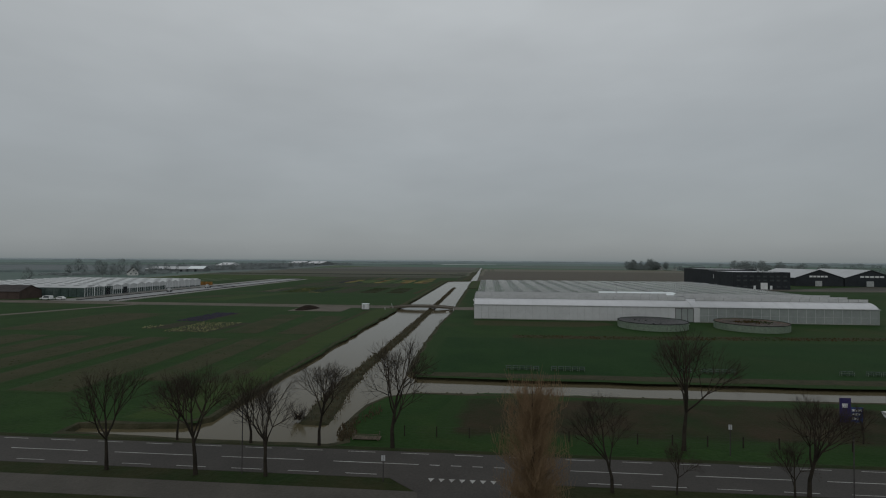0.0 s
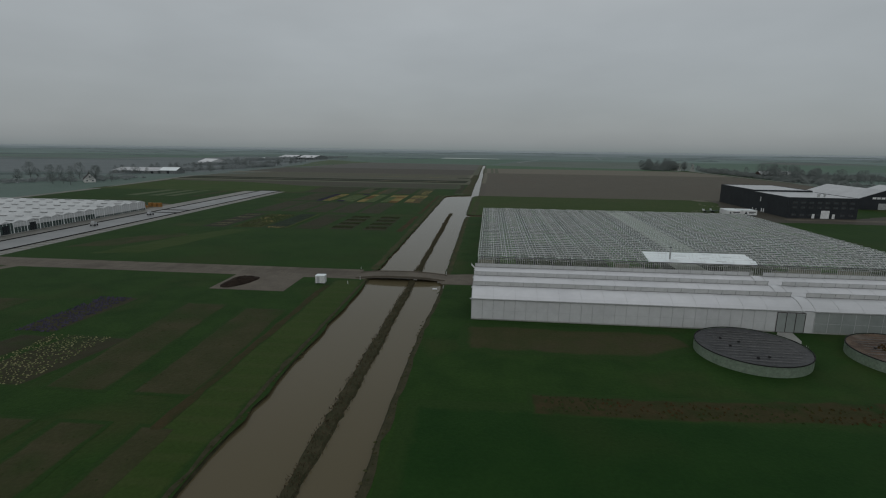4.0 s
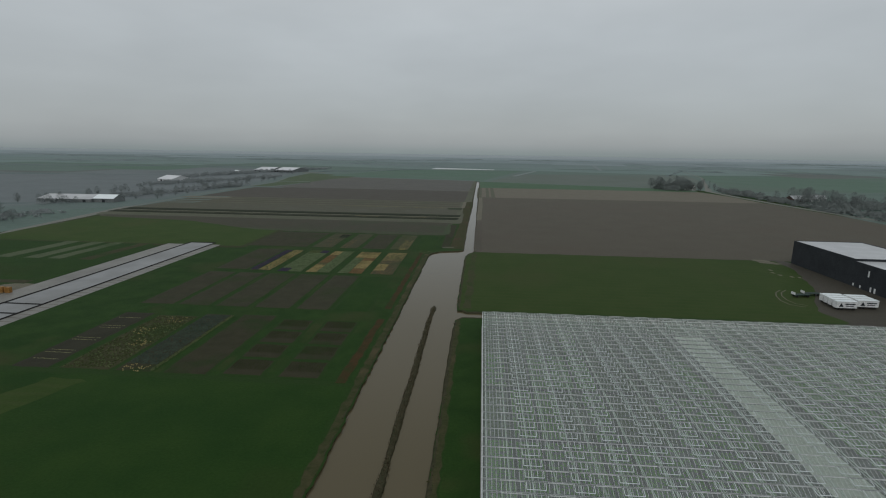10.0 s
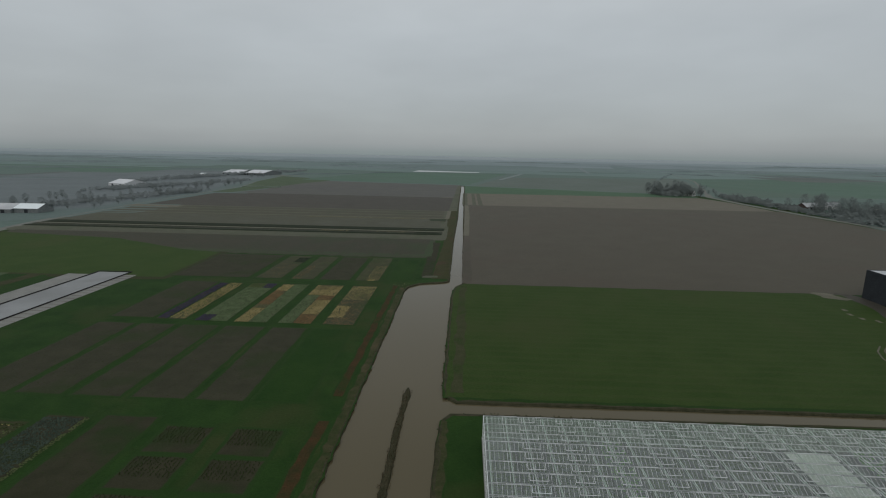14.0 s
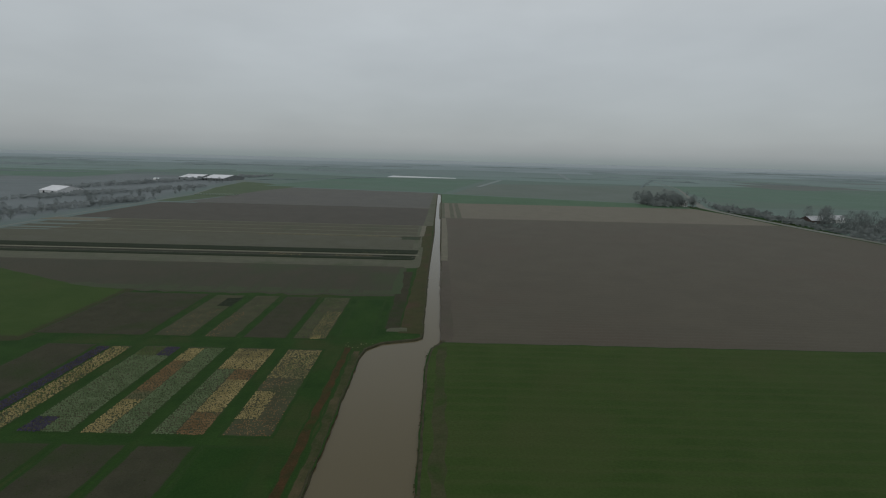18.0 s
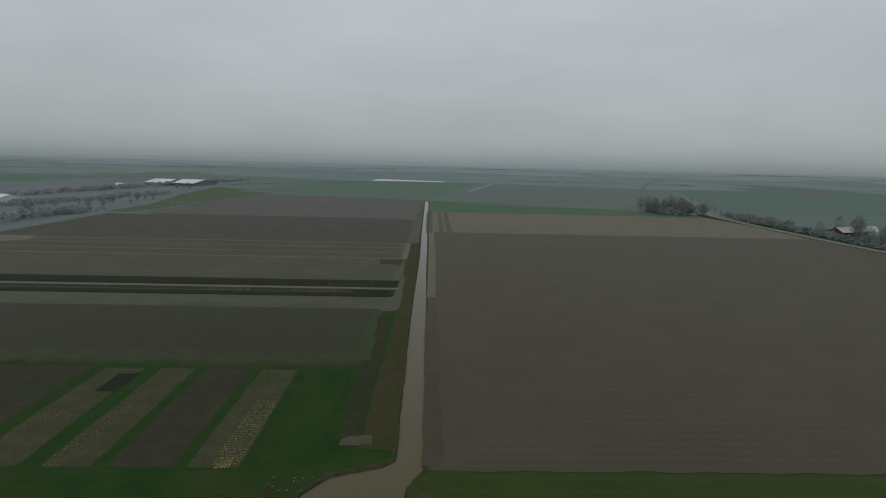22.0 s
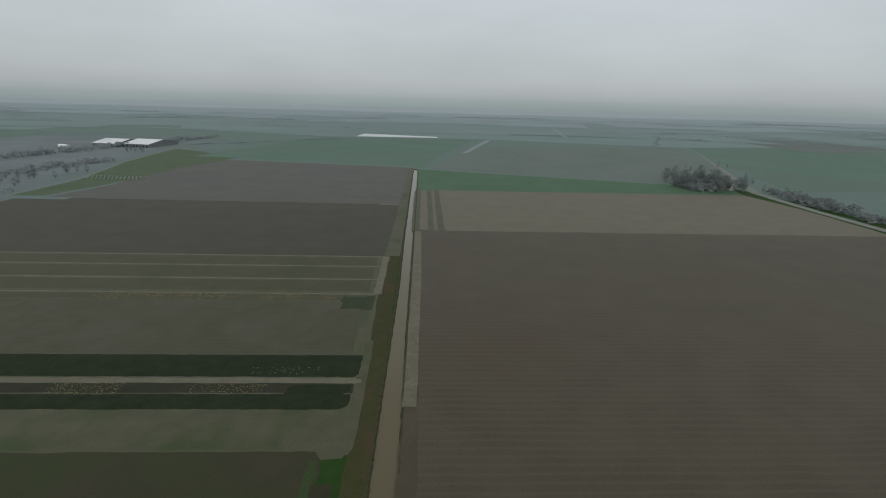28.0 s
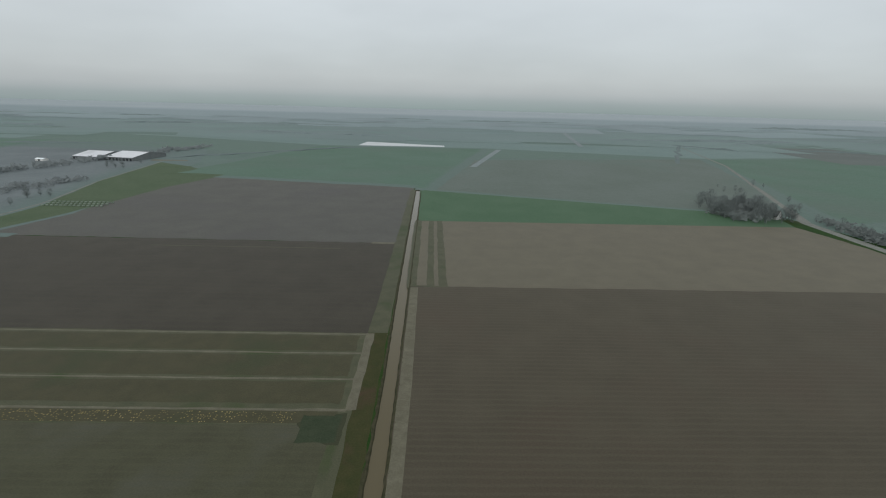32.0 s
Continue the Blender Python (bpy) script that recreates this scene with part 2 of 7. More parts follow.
# land from here to PATCH_MID: haze is painted in, paler and bluer with distance
FAR_GREEN = earth("hazed_winter_wheat", (0.078, 0.134, 0.096), (0.092, 0.148, 0.112), 90, 6, grain=0.2, c3=(0.096, 0.134, 0.108), soft=(0.106, 0.147, 0.128), spec=0.1, haze_sheen=0.0)
FAR_GREEN_B = earth("far_pasture", (0.092, 0.136, 0.115), (0.113, 0.159, 0.137), 150, 8, grain=0.25, c3=(0.101, 0.124, 0.118), soft=(0.103, 0.147, 0.127), spec=0.1, haze_sheen=0.0)
FAR_SOIL = earth("hazed_ploughland", (0.097, 0.112, 0.103), (0.114, 0.130, 0.120), 120, 8, grain=0.2, soft="own", spec=0.1, haze_sheen=0.0)
FAR_BROWN = earth("hazed_olive_grassland", (0.104, 0.128, 0.108), (0.118, 0.142, 0.124), 90, 6, grain=0.2, c3=(0.100, 0.140, 0.118), soft=(0.106, 0.147, 0.128), spec=0.1, haze_sheen=0.0)
FAR_SCRUB = earth("hazed_scrubland", (0.125, 0.146, 0.149), (0.146, 0.168, 0.171), 60, 6, grain=0.3, c3=(0.113, 0.130, 0.134), soft=(0.111, 0.149, 0.137), spec=0.1, haze_sheen=0.0)
FAR_MID = earth("hazed_mid_pasture", (0.132, 0.186, 0.173), (0.150, 0.204, 0.192), 260, 12, grain=0.2, c3=(0.134, 0.178, 0.169), soft=(0.104, 0.150, 0.125), spec=0.1, haze_sheen=0.0)
FAR_LAND = earth("hazed_farmland", (0.204, 0.250, 0.258), (0.222, 0.268, 0.276), 400, 20, grain=0.15, c3=(0.200, 0.240, 0.248), soft=(0.150, 0.200, 0.196), spec=0.1, haze_sheen=0.0)
SKYLINE = earth("skyline_farmland", (0.284, 0.322, 0.336), (0.300, 0.338, 0.350), 500, 20, grain=0.12, soft=(0.214, 0.260, 0.268), spec=0.1, haze_sheen=0.0)
PATCH_NEAR = earth("patchwork_fields", (0.140, 0.192, 0.180), (0.152, 0.204, 0.194), 120, 8, grain=0.2, soft=None, spec=0.1, haze_sheen=0.0, island=(0.144, 0.184, 0.180))
PATCH_MID = earth("hazed_far_patchwork", (0.188, 0.238, 0.240), (0.202, 0.252, 0.256), 200, 10, grain=0.2, soft=None, spec=0.1, haze_sheen=0.0, island=(0.196, 0.234, 0.242))
VERGE = earth("ditch_verge_grass", (0.039, 0.045, 0.018), (0.052, 0.051, 0.022), 5, c3=(0.063, 0.045, 0.028), soft="own", spec=0.03)
PEAT_BED = earth("peaty_bed", (0.038, 0.039, 0.024), (0.049, 0.048, 0.030), 6, 0.4, c3=(0.033, 0.044, 0.019), spec=0.03)
BROWN_BED = earth("brown_bed", (0.049, 0.052, 0.029), (0.065, 0.066, 0.037), 5, 0.4, c3=(0.043, 0.058, 0.024), spec=0.03)
GRASSY_SOIL = earth("grassy_soil", (0.030, 0.046, 0.015), (0.038, 0.048, 0.019), 6, soft=(0.033, 0.034, 0.016), haze_sheen=0.012)
LANE = earth("grass_lane", (0.026, 0.050, 0.013), (0.033, 0.049, 0.016), 5, soft=(0.033, 0.035, 0.016), haze_sheen=0.012)
BROWN_STRIP = earth("dark_brown_crop", (0.030, 0.031, 0.021), (0.040, 0.040, 0.027), 8, 0.5, c3=(0.028, 0.033, 0.020), soft="own", spec=0.03)
# soil colour greyed and lifted: haze painted into the far plough
FAR_PLOUGH = earth("haze_greyed_ploughland", (0.073, 0.071, 0.062), (0.087, 0.085, 0.073), 24, 1.5, c3=(0.075, 0.072, 0.066), soft="own")
GREEN_SOIL = earth("green_filmed_soil", (0.032, 0.033, 0.016), (0.040, 0.036, 0.019), 16, c3=(0.029, 0.041, 0.013), soft="own", haze_sheen=0.012)
RED_WEED = earth("rusty_weeds", (0.036, 0.034, 0.013), (0.062, 0.036, 0.016), 3.5, 0.4, grain=0.7, c3=(0.026, 0.044, 0.011), spec=0.03)
REED = material("dead_reed", (0.070, 0.056, 0.034), (0.11, 0.088, 0.055), 1.5, 0.2, bump=0.8)
ASPHALT = material("asphalt", (0.042, 0.037, 0.032), (0.052, 0.046, 0.040), 6, 0.2, rough=0.7, bump=0.2, spec=0.25, c3=(0.034, 0.031, 0.027))
PAVING = material("concrete_road", (0.118, 0.104, 0.085), (0.152, 0.134, 0.110), 5, 0.3, rough=0.7, bump=0.2, c3=(0.096, 0.084, 0.068))
CONCRETE = material("pale_concrete", (0.27, 0.27, 0.25), (0.33, 0.33, 0.31), 5, 0.3, rough=0.5, bump=0.15, spec=0.5, c3=(0.18, 0.18, 0.17))
PAINT = material("road_paint", (0.30, 0.30, 0.28), (0.40, 0.39, 0.37), 1, 0.1, rough=0.6, bump=0.1, c3=(0.45, 0.45, 0.43))
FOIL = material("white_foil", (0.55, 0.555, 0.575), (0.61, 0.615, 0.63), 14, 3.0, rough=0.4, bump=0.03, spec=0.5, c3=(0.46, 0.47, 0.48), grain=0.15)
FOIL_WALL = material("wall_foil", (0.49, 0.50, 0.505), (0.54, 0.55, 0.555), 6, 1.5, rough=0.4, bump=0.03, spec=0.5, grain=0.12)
DIM_FOIL = material("screened_roof_glass", (0.40, 0.415, 0.415), (0.46, 0.475, 0.475), 9, 1.5, rough=0.35, bump=0.02, spec=0.5, c3=(0.36, 0.375, 0.375), grain=0.2)
WHITE_ROOF = material("white_roof_sheet", (0.74, 0.80, 0.81), (0.79, 0.84, 0.85), 6, 0.6, rough=0.35, bump=0.05, spec=0.5, grain=0.2)
GREY_ROOF = material("grey_roof_sheet", (0.40, 0.41, 0.42), (0.48, 0.49, 0.50), 9, 0.8, rough=0.4, bump=0.08, spec=0.5, c3=(0.36, 0.37, 0.38), grain=0.35)
WHITE = material("white_metal", (0.66, 0.67, 0.67), (0.76, 0.77, 0.77), 3, 0.4, rough=0.4, bump=0.05, spec=0.5)
STEEL = material("galvanised_steel", (0.42, 0.43, 0.43), (0.52, 0.53, 0.53), 2, 0.3, rough=0.45, bump=0.05, metal=0.5)
BAR = material("white_glazing_bar", (0.78, 0.80, 0.80), (0.86, 0.88, 0.88), 5, 0.5, rough=0.4, bump=0.0, spec=0.5)
ANTHRACITE = material("anthracite_cladding", (0.030, 0.034, 0.038), (0.040, 0.045, 0.050), 6, 0.5, rough=0.5, bump=0.05, stripe=(0, 1.0, 0.25, (0.05, 0.055, 0.06)))
DARK_GREEN = material("dark_green_cladding", (0.024, 0.042, 0.036), (0.034, 0.054, 0.046), 4, 0.4, rough=0.5, bump=0.05)
BRICK_BROWN = material("brown_brick", (0.075, 0.058, 0.052), (0.10, 0.075, 0.066), 3, 0.25, bump=0.4)
TILE_DARK = material("dark_roof_tiles", (0.06, 0.055, 0.055), (0.085, 0.076, 0.074), 3, 0.3, bump=0.4)
TARP = material("wet_black_tarpaulin", (0.020, 0.021, 0.023), (0.032, 0.033, 0.035), 4, 0.6, rough=0.45, bump=0.3, spec=0.25, c3=(0.042, 0.042, 0.042))
TARP_RUST = material("mossy_tarpaulin", (0.07, 0.05, 0.04), (0.12, 0.085, 0.06), 3, 0.5, rough=0.5, bump=0.4, c3=(0.16, 0.14, 0.12))
TANK_WALL = material("pale_green_tank_steel", (0.15, 0.20, 0.145), (0.18, 0.225, 0.175), 4, 0.5, rough=0.5, bump=0.05, spec=0.5)
RUBBER = material("black_rubber", (0.02, 0.02, 0.02), (0.03, 0.03, 0.03), 1, 0.1, rough=0.7, bump=0.1)
BARK = material("wet_bark", (0.030, 0.026, 0.021), (0.045, 0.038, 0.030), 1, 0.1, bump=0.6)
TWIG = material("brown_twigs", (0.040, 0.032, 0.025), (0.058, 0.046, 0.036), 2, 0.2, bump=0.0)
POPLAR_TWIG = material("reddish_brown_twigs", (0.21, 0.140, 0.082), (0.27, 0.185, 0.112), 2, 0.2, bump=0.0)
# PALE_TWIG and BRUSH hold painted haze, as do FAR_TWIG and SKY_TWIG
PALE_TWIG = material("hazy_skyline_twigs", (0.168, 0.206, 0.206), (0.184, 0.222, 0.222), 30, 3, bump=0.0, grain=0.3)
BRUSH = material("hazed_brushwood", (0.213, 0.239, 0.241), (0.258, 0.285, 0.287), 12, 1.0, bump=0.0, grain=0.4)
# dark barn cladding lightened to grey, with haze painted in
FAR_CLADDING = material("hazed_cladding", (0.17, 0.185, 0.185), (0.20, 0.215, 0.215), 8, 1.0, bump=0.0)
STREAK = material("pale_cover_fold", (0.10, 0.10, 0.10), (0.16, 0.16, 0.155), 2, 0.3, rough=0.4, bump=0.1, spec=0.5)
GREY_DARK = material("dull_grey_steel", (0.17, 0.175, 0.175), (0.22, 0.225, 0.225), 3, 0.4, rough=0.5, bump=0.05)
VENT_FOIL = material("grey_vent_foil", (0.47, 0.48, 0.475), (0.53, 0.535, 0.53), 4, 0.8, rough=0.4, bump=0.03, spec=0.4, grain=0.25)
FAR_TWIG = material("hazed_distant_twigs", (0.164, 0.186, 0.180), (0.197, 0.221, 0.214), 6, 0.5, bump=0.0)
SKY_TWIG = material("hazed_belt_twigs", (0.130, 0.162, 0.158), (0.148, 0.180, 0.176), 30, 3, bump=0.0, grain=0.3)
WOOD = material("weathered_wood", (0.10, 0.085, 0.065), (0.15, 0.125, 0.095), 1, 0.1, bump=0.4)
MANURE = material("dark_compost", (0.022, 0.016, 0.013), (0.035, 0.026, 0.020), 2, 0.3, bump=1.0)
WHITE_PAINT = material("white_painted_wall", (0.62, 0.62, 0.60), (0.72, 0.72, 0.70), 2, 0.3, bump=0.1)
YELLOW = material("orange_yellow_paint", (0.26, 0.13, 0.04), (0.33, 0.18, 0.06), 1, 0.2, rough=0.5, bump=0.1)
BLUE = material("blue_paint", (0.04, 0.07, 0.20), (0.05, 0.09, 0.25), 1, 0.2, rough=0.5, bump=0.1)
VIOLET = material("violet_banner", (0.040, 0.034, 0.10), (0.055, 0.045, 0.13), 1, 0.2, rough=0.6, bump=0.1)
RED = material("dull_red_paint", (0.22, 0.05, 0.04), (0.28, 0.07, 0.05), 1, 0.2, rough=0.6, bump=0.1)
CABBAGE = material("pale_cabbage_heads", (0.17, 0.175, 0.09), (0.26, 0.25, 0.14), 2, 0.2, bump=0.3)
LEAF_BLUE = material("blue_green_leaves", (0.089, 0.124, 0.061), (0.131, 0.168, 0.092), 3, 0.3, bump=0.5)
LEAF_GREEN = material("dull_green_leaves", (0.066, 0.090, 0.036), (0.094, 0.116, 0.050), 4, 0.3, bump=0.5, c3=(0.120, 0.132, 0.072))
LEAF_PALE = material("yellowing_leaves", (0.200, 0.167, 0.073), (0.315, 0.256, 0.123), 6, 0.3, bump=0.5, c3=(0.121, 0.111, 0.059))
LEAF_RUST = material("rusty_leaves", (0.138, 0.092, 0.047), (0.201, 0.134, 0.069), 5, 0.3, bump=0.5, c3=(0.110, 0.119, 0.069))
STALK = material("dark_green_stalks", (0.030, 0.044, 0.016), (0.044, 0.056, 0.022), 2, 0.2, bump=0.3)
STALK_BLUE = material("dark_blue_green_leaves", (0.040, 0.056, 0.042), (0.060, 0.078, 0.058), 3, 0.3, bump=0.3)
LEAF_DARK = material("violet_brown_leaves", (0.041, 0.039, 0.060), (0.062, 0.057, 0.083), 3, 0.3, bump=0.5)
GLASS = see_through("greenhouse_glass", (0.82, 0.97, 0.85), (0.52, 0.58, 0.55), 0.125, 0.2)
FRONT_GLASS = see_through("greenhouse_wall_glass", (0.92, 0.95, 0.92), (0.46, 0.46, 0.43), 0.14, 0.25)
TEAL_GLASS = material("dark_teal_glazing", (0.045, 0.070, 0.066), (0.075, 0.105, 0.098), 5, 1.2, rough=0.2, bump=0.0, spec=0.6, c3=(0.13, 0.16, 0.155))
DULL_FOIL = material("dull_grey_foil", (0.21, 0.235, 0.225), (0.27, 0.295, 0.285), 5, 1.2, rough=0.4, bump=0.03, spec=0.5, grain=0.2)
ROAD_PALE = material("pale_country_road", (0.17, 0.175, 0.155), (0.22, 0.225, 0.205), 6, 0.6, bump=0.1)
# copy of the road colour, paled and blued for painted haze
FAR_ROAD = material("hazed_far_road", (0.20, 0.235, 0.236), (0.23, 0.262, 0.264), 20, 2, bump=0.0)
PANE = material("window_pane", (0.05, 0.06, 0.068), (0.085, 0.10, 0.11), 3, 1, rough=0.05, bump=0.0, spec=0.8)

WATER = bpy.data.materials.new("muddy_water")
WATER.use_nodes = True
_n = WATER.node_tree
_b = _n.nodes["Principled BSDF"]
_b.inputs["Base Color"].default_value = (0.098, 0.082, 0.047, 1)
_b.inputs["Roughness"].default_value = 0.10
_b.inputs["IOR"].default_value = 1.22
_g = _n.nodes.new("ShaderNodeNewGeometry")
_t = _n.nodes.new("ShaderNodeTexNoise")
_t.inputs["Scale"].default_value, _t.inputs["Detail"].default_value = 1.3, 4.0
_n.links.new(_g.outputs["Position"], _t.inputs["Vector"])
_u = _n.nodes.new("ShaderNodeBump")
_u.inputs["Strength"].default_value, _u.inputs["Distance"].default_value = 0.12, 0.05
_n.links.new(_t.outputs["Fac"], _u.inputs["Height"])
_n.links.new(_u.outputs[0], _b.inputs["Normal"])


# ---- builders ----
class Geo:
    """Collects faces for one mesh."""

    def __init__(self):
        self.v, self.f = [], []

    def poly(self, points):
        k = len(self.v)
        self.v += [tuple(p) for p in points]
        self.f.append(tuple(range(k, k + len(points))))
        return self

    def box(self, x0, y0, z0, x1, y1, z1):
        k = len(self.v)
        self.v += [(x, y, z) for z in (z0, z1) for x, y in ((x0, y0), (x1, y0), (x1, y1), (x0, y1))]
        self.f += [(k, k + 3, k + 2, k + 1), (k + 4, k + 5, k + 6, k + 7)]
        self.f += [(k + i, k + (i + 1) % 4, k + 4 + (i + 1) % 4, k + 4 + i) for i in range(4)]
        return self

    def beam(self, p, q, w, h=None):
        """A square bar from p to q."""
        return self.tube(p, q, w * 0.7, (h or w) * 0.7, 4)

    def tube(self, p, q, r0, r1=None, n=6, cap=True):
        p, q = Vector(p), Vector(q)
        r1 = r0 if r1 is None else r1
        d = (q - p).normalized()
        a = d.cross(Vector((0, 0, 1)) if abs(d.z) < 0.9 else Vector((1, 0, 0))).normalized()
        b = d.cross(a)
        k = len(self.v)
        for c, r in ((p, r0), (q, r1)):
            for i in range(n):
                w = 2 * math.pi * (i + 0.5) / n
                self.v.append(tuple(c + r * (math.cos(w) * a + math.sin(w) * b)))
        self.f += [(k + i, k + (i + 1) % n, k + n + (i + 1) % n, k + n + i) for i in range(n)]
        if cap:
            self.f += [tuple(k + n - 1 - i for i in range(n)), tuple(k + n + i for i in range(n))]
        return self

    def sweep(self, pts, r, n=4, closed=False):
        """One bar along a line of points."""
        pts = [Vector(p) for p in pts]
        k, m = len(self.v), len(pts)
        for i, p in enumerate(pts):
            d = (pts[(i + 1) % m] - pts[i - 1]) if closed else (pts[min(i + 1, m - 1)] - pts[max(i - 1, 0)])
            d.normalize()
            a = d.cross(Vector((0, 0, 1)) if abs(d.z) < 0.9 else Vector((1, 0, 0))).normalized()
            b = d.cross(a)
            for j in range(n):
                w = 2 * math.pi * (j + 0.5) / n
                self.v.append(tuple(p + r * (math.cos(w) * a + math.sin(w) * b)))
        for i in range(m if closed else m - 1):
            o, q = k + i * n, k + ((i + 1) % m) * n
            self.f += [(o + j, o + (j + 1) % n, q + (j + 1) % n, q + j) for j in range(n)]
        return self

    def drum(self, x, y, z0, z1, r, n=32, r1=None):
        return self.tube((x, y, z0), (x, y, z1), r, r1, n)

    def clump(self, x, y, z, r, h, rng, n=5):
        """A small uneven leafy tuft."""
        k = len(self.v)
        for i in range(n):
            w = 2 * math.pi * i / n + rng.uniform(0, 1)
            rr = r * rng.uniform(0.7, 1.2)
            self.v.append((x + rr * math.cos(w), y + rr * math.sin(w), z))
        self.v.append((x + rng.uniform(-0.3, 0.3) * r, y + rng.uniform(-0.3, 0.3) * r, z + h * rng.uniform(0.7, 1.2)))
        self.f += [(k + i, k + (i + 1) % n, k + n) for i in range(n)]
        return self

    def mesh(self, name):
        me = bpy.data.meshes.new(name)
        me.from_pydata(self.v, [], self.f)
        me.update()
        return me


def part(name, geo, mat, parent=None, label="", at=None):
    """One mesh object, under a thing or a part, or standing alone."""
    me = geo.mesh(name) if isinstance(geo, Geo) else geo
    if not me.materials:
        me.materials.append(mat)
    ob = new(name, me)
    if parent:
        ob.parent = parent
    if at:
        ob.location = at
    if label:
        ob["label"] = label
    return ob


def thing(name, at, label, category, group="", turn=0.0):
    ob = new(name)
    ob.location, ob.rotation_euler = at, (0, 0, radians(turn))
    return tagged(ob, label, category, group)


def wobble(points, step, amount, seed):
    """An outline with extra corners every step metres, each nudged a little."""
    rng, out = random.Random(seed), []
    for (x0, y0), (x1, y1) in zip(points, points[1:] + points[:1]):
        n = max(1, int(math.hypot(x1 - x0, y1 - y0) / step))
        for i in range(n):
            f = i / n
            a = amount if i else amount * 0.5
            out.append((x0 + (x1 - x0) * f + rng.uniform(-a, a), y0 + (y1 - y0) * f + rng.uniform(-a, a)))
    return out


def slab(name, points, z, mat, label, category="field", kind="structure", group="", step=6.0, amount=0.35, seed=1, side=None, base=-0.05, fade=5.0):
    """A flat patch of land. Soil and grass thin out over a soft rim; paving (side given) has a sloping edge."""
    g = Geo()
    ring = wobble(points, step, amount, seed)
    area = sum(a[0] * b[1] - b[0] * a[1] for a, b in zip(ring, ring[1:] + ring[:1]))
    if area < 0:
        ring.reverse()
    n = len(ring)
    wide = max(p[0] for p in ring) - min(p[0] for p in ring), max(p[1] for p in ring) - min(p[1] for p in ring)
    soft = side is None
    reach = min(fade, 0.3 * min(wide)) if soft else side

    def shifted(d):
        out = []
        for i, (x, y) in enumerate(ring):
            (ax, ay), (bx, by) = ring[i - 1], ring[(i + 1) % n]
            dx, dy = bx - ax, by - ay
            k = math.hypot(dx, dy) or 1
            out.append((x + dy / k * d, y - dx / k * d))
        return out

    top = shifted(-reach * 0.5) if soft else ring
    tri = tessellate_polygon([[Vector((x, y, 0)) for x, y in top]])
    g.v = [(x, y, z) for x, y in top]
    for t in tri:
        a, b, c = (top[i] for i in t)
        up = (b[0] - a[0]) * (c[1] - a[1]) - (b[1] - a[1]) * (c[0] - a[0]) > 0
        g.f.append(tuple(t) if up else tuple(reversed(t)))
    g.v += [(x, y, (z - 0.004 if fade > 10 else max(0.004, z - 0.05)) if soft else base) for x, y in shifted(reach * 0.5 if soft else reach)]
    for i in range(n):
        j = (i + 1) % n
        g.f.append((i, n + i, n + j, j))
    me = g.mesh(name)
    if soft:
        rim = me.attributes.new("rim", "FLOAT", "POINT")
        rim.data.foreach_set("value", [0.002] * n + [1.0] * n)
    ob = part(name, me, mat)
    return tagged(ob, label, category, group, kind)


def rect(x0, y0, x1, y1):
    return [(x0, y0), (x1, y0), (x1, y1), (x0, y1)]


# ---- the large structure: ground, canal, water ----
CHANNEL = [(-49, 57.4), (-48.5, 54.6), (-31, 53.9), (-17, 53.9), (-15.4, 55.0), (-16.9, 61), (-16.4, 68.6), (-14.4, 73.2), (-10.5, 75.8), (40, 77.0), (300, 83), (300, 94.6), (40, 87.2), (-10.8, 87.0),
           (-13.4, 89.5), (-14.2, 97), (-14.6, 130), (-14.3, 160), (-13.0, 190), (-13.2, 240), (-13.5, 330), (-12.8, 339), (-11.0, 341.6), (140, 343.5), (140, 348.8), (-9.5, 347.6), (-12.2, 350), (-13.2, 356), (-13.4, 440), (-11.9, 456),
           (-8.2, 463), (-8.6, 560), (-9.3, 640), (-9.5, 1112), (-15.0, 1112), (-15.2, 790), (-14.6, 700), (-15.6, 600), (-15.9, 540), (-15.4, 466), (-18, 463.7), (-29, 459.9), (-33.6, 454.2), (-35.0, 445), (-35.1, 330), (-35.6, 220), (-35.6, 140), (-34.6, 69), (-34.4, 61.5), (-36.5, 58.6)]


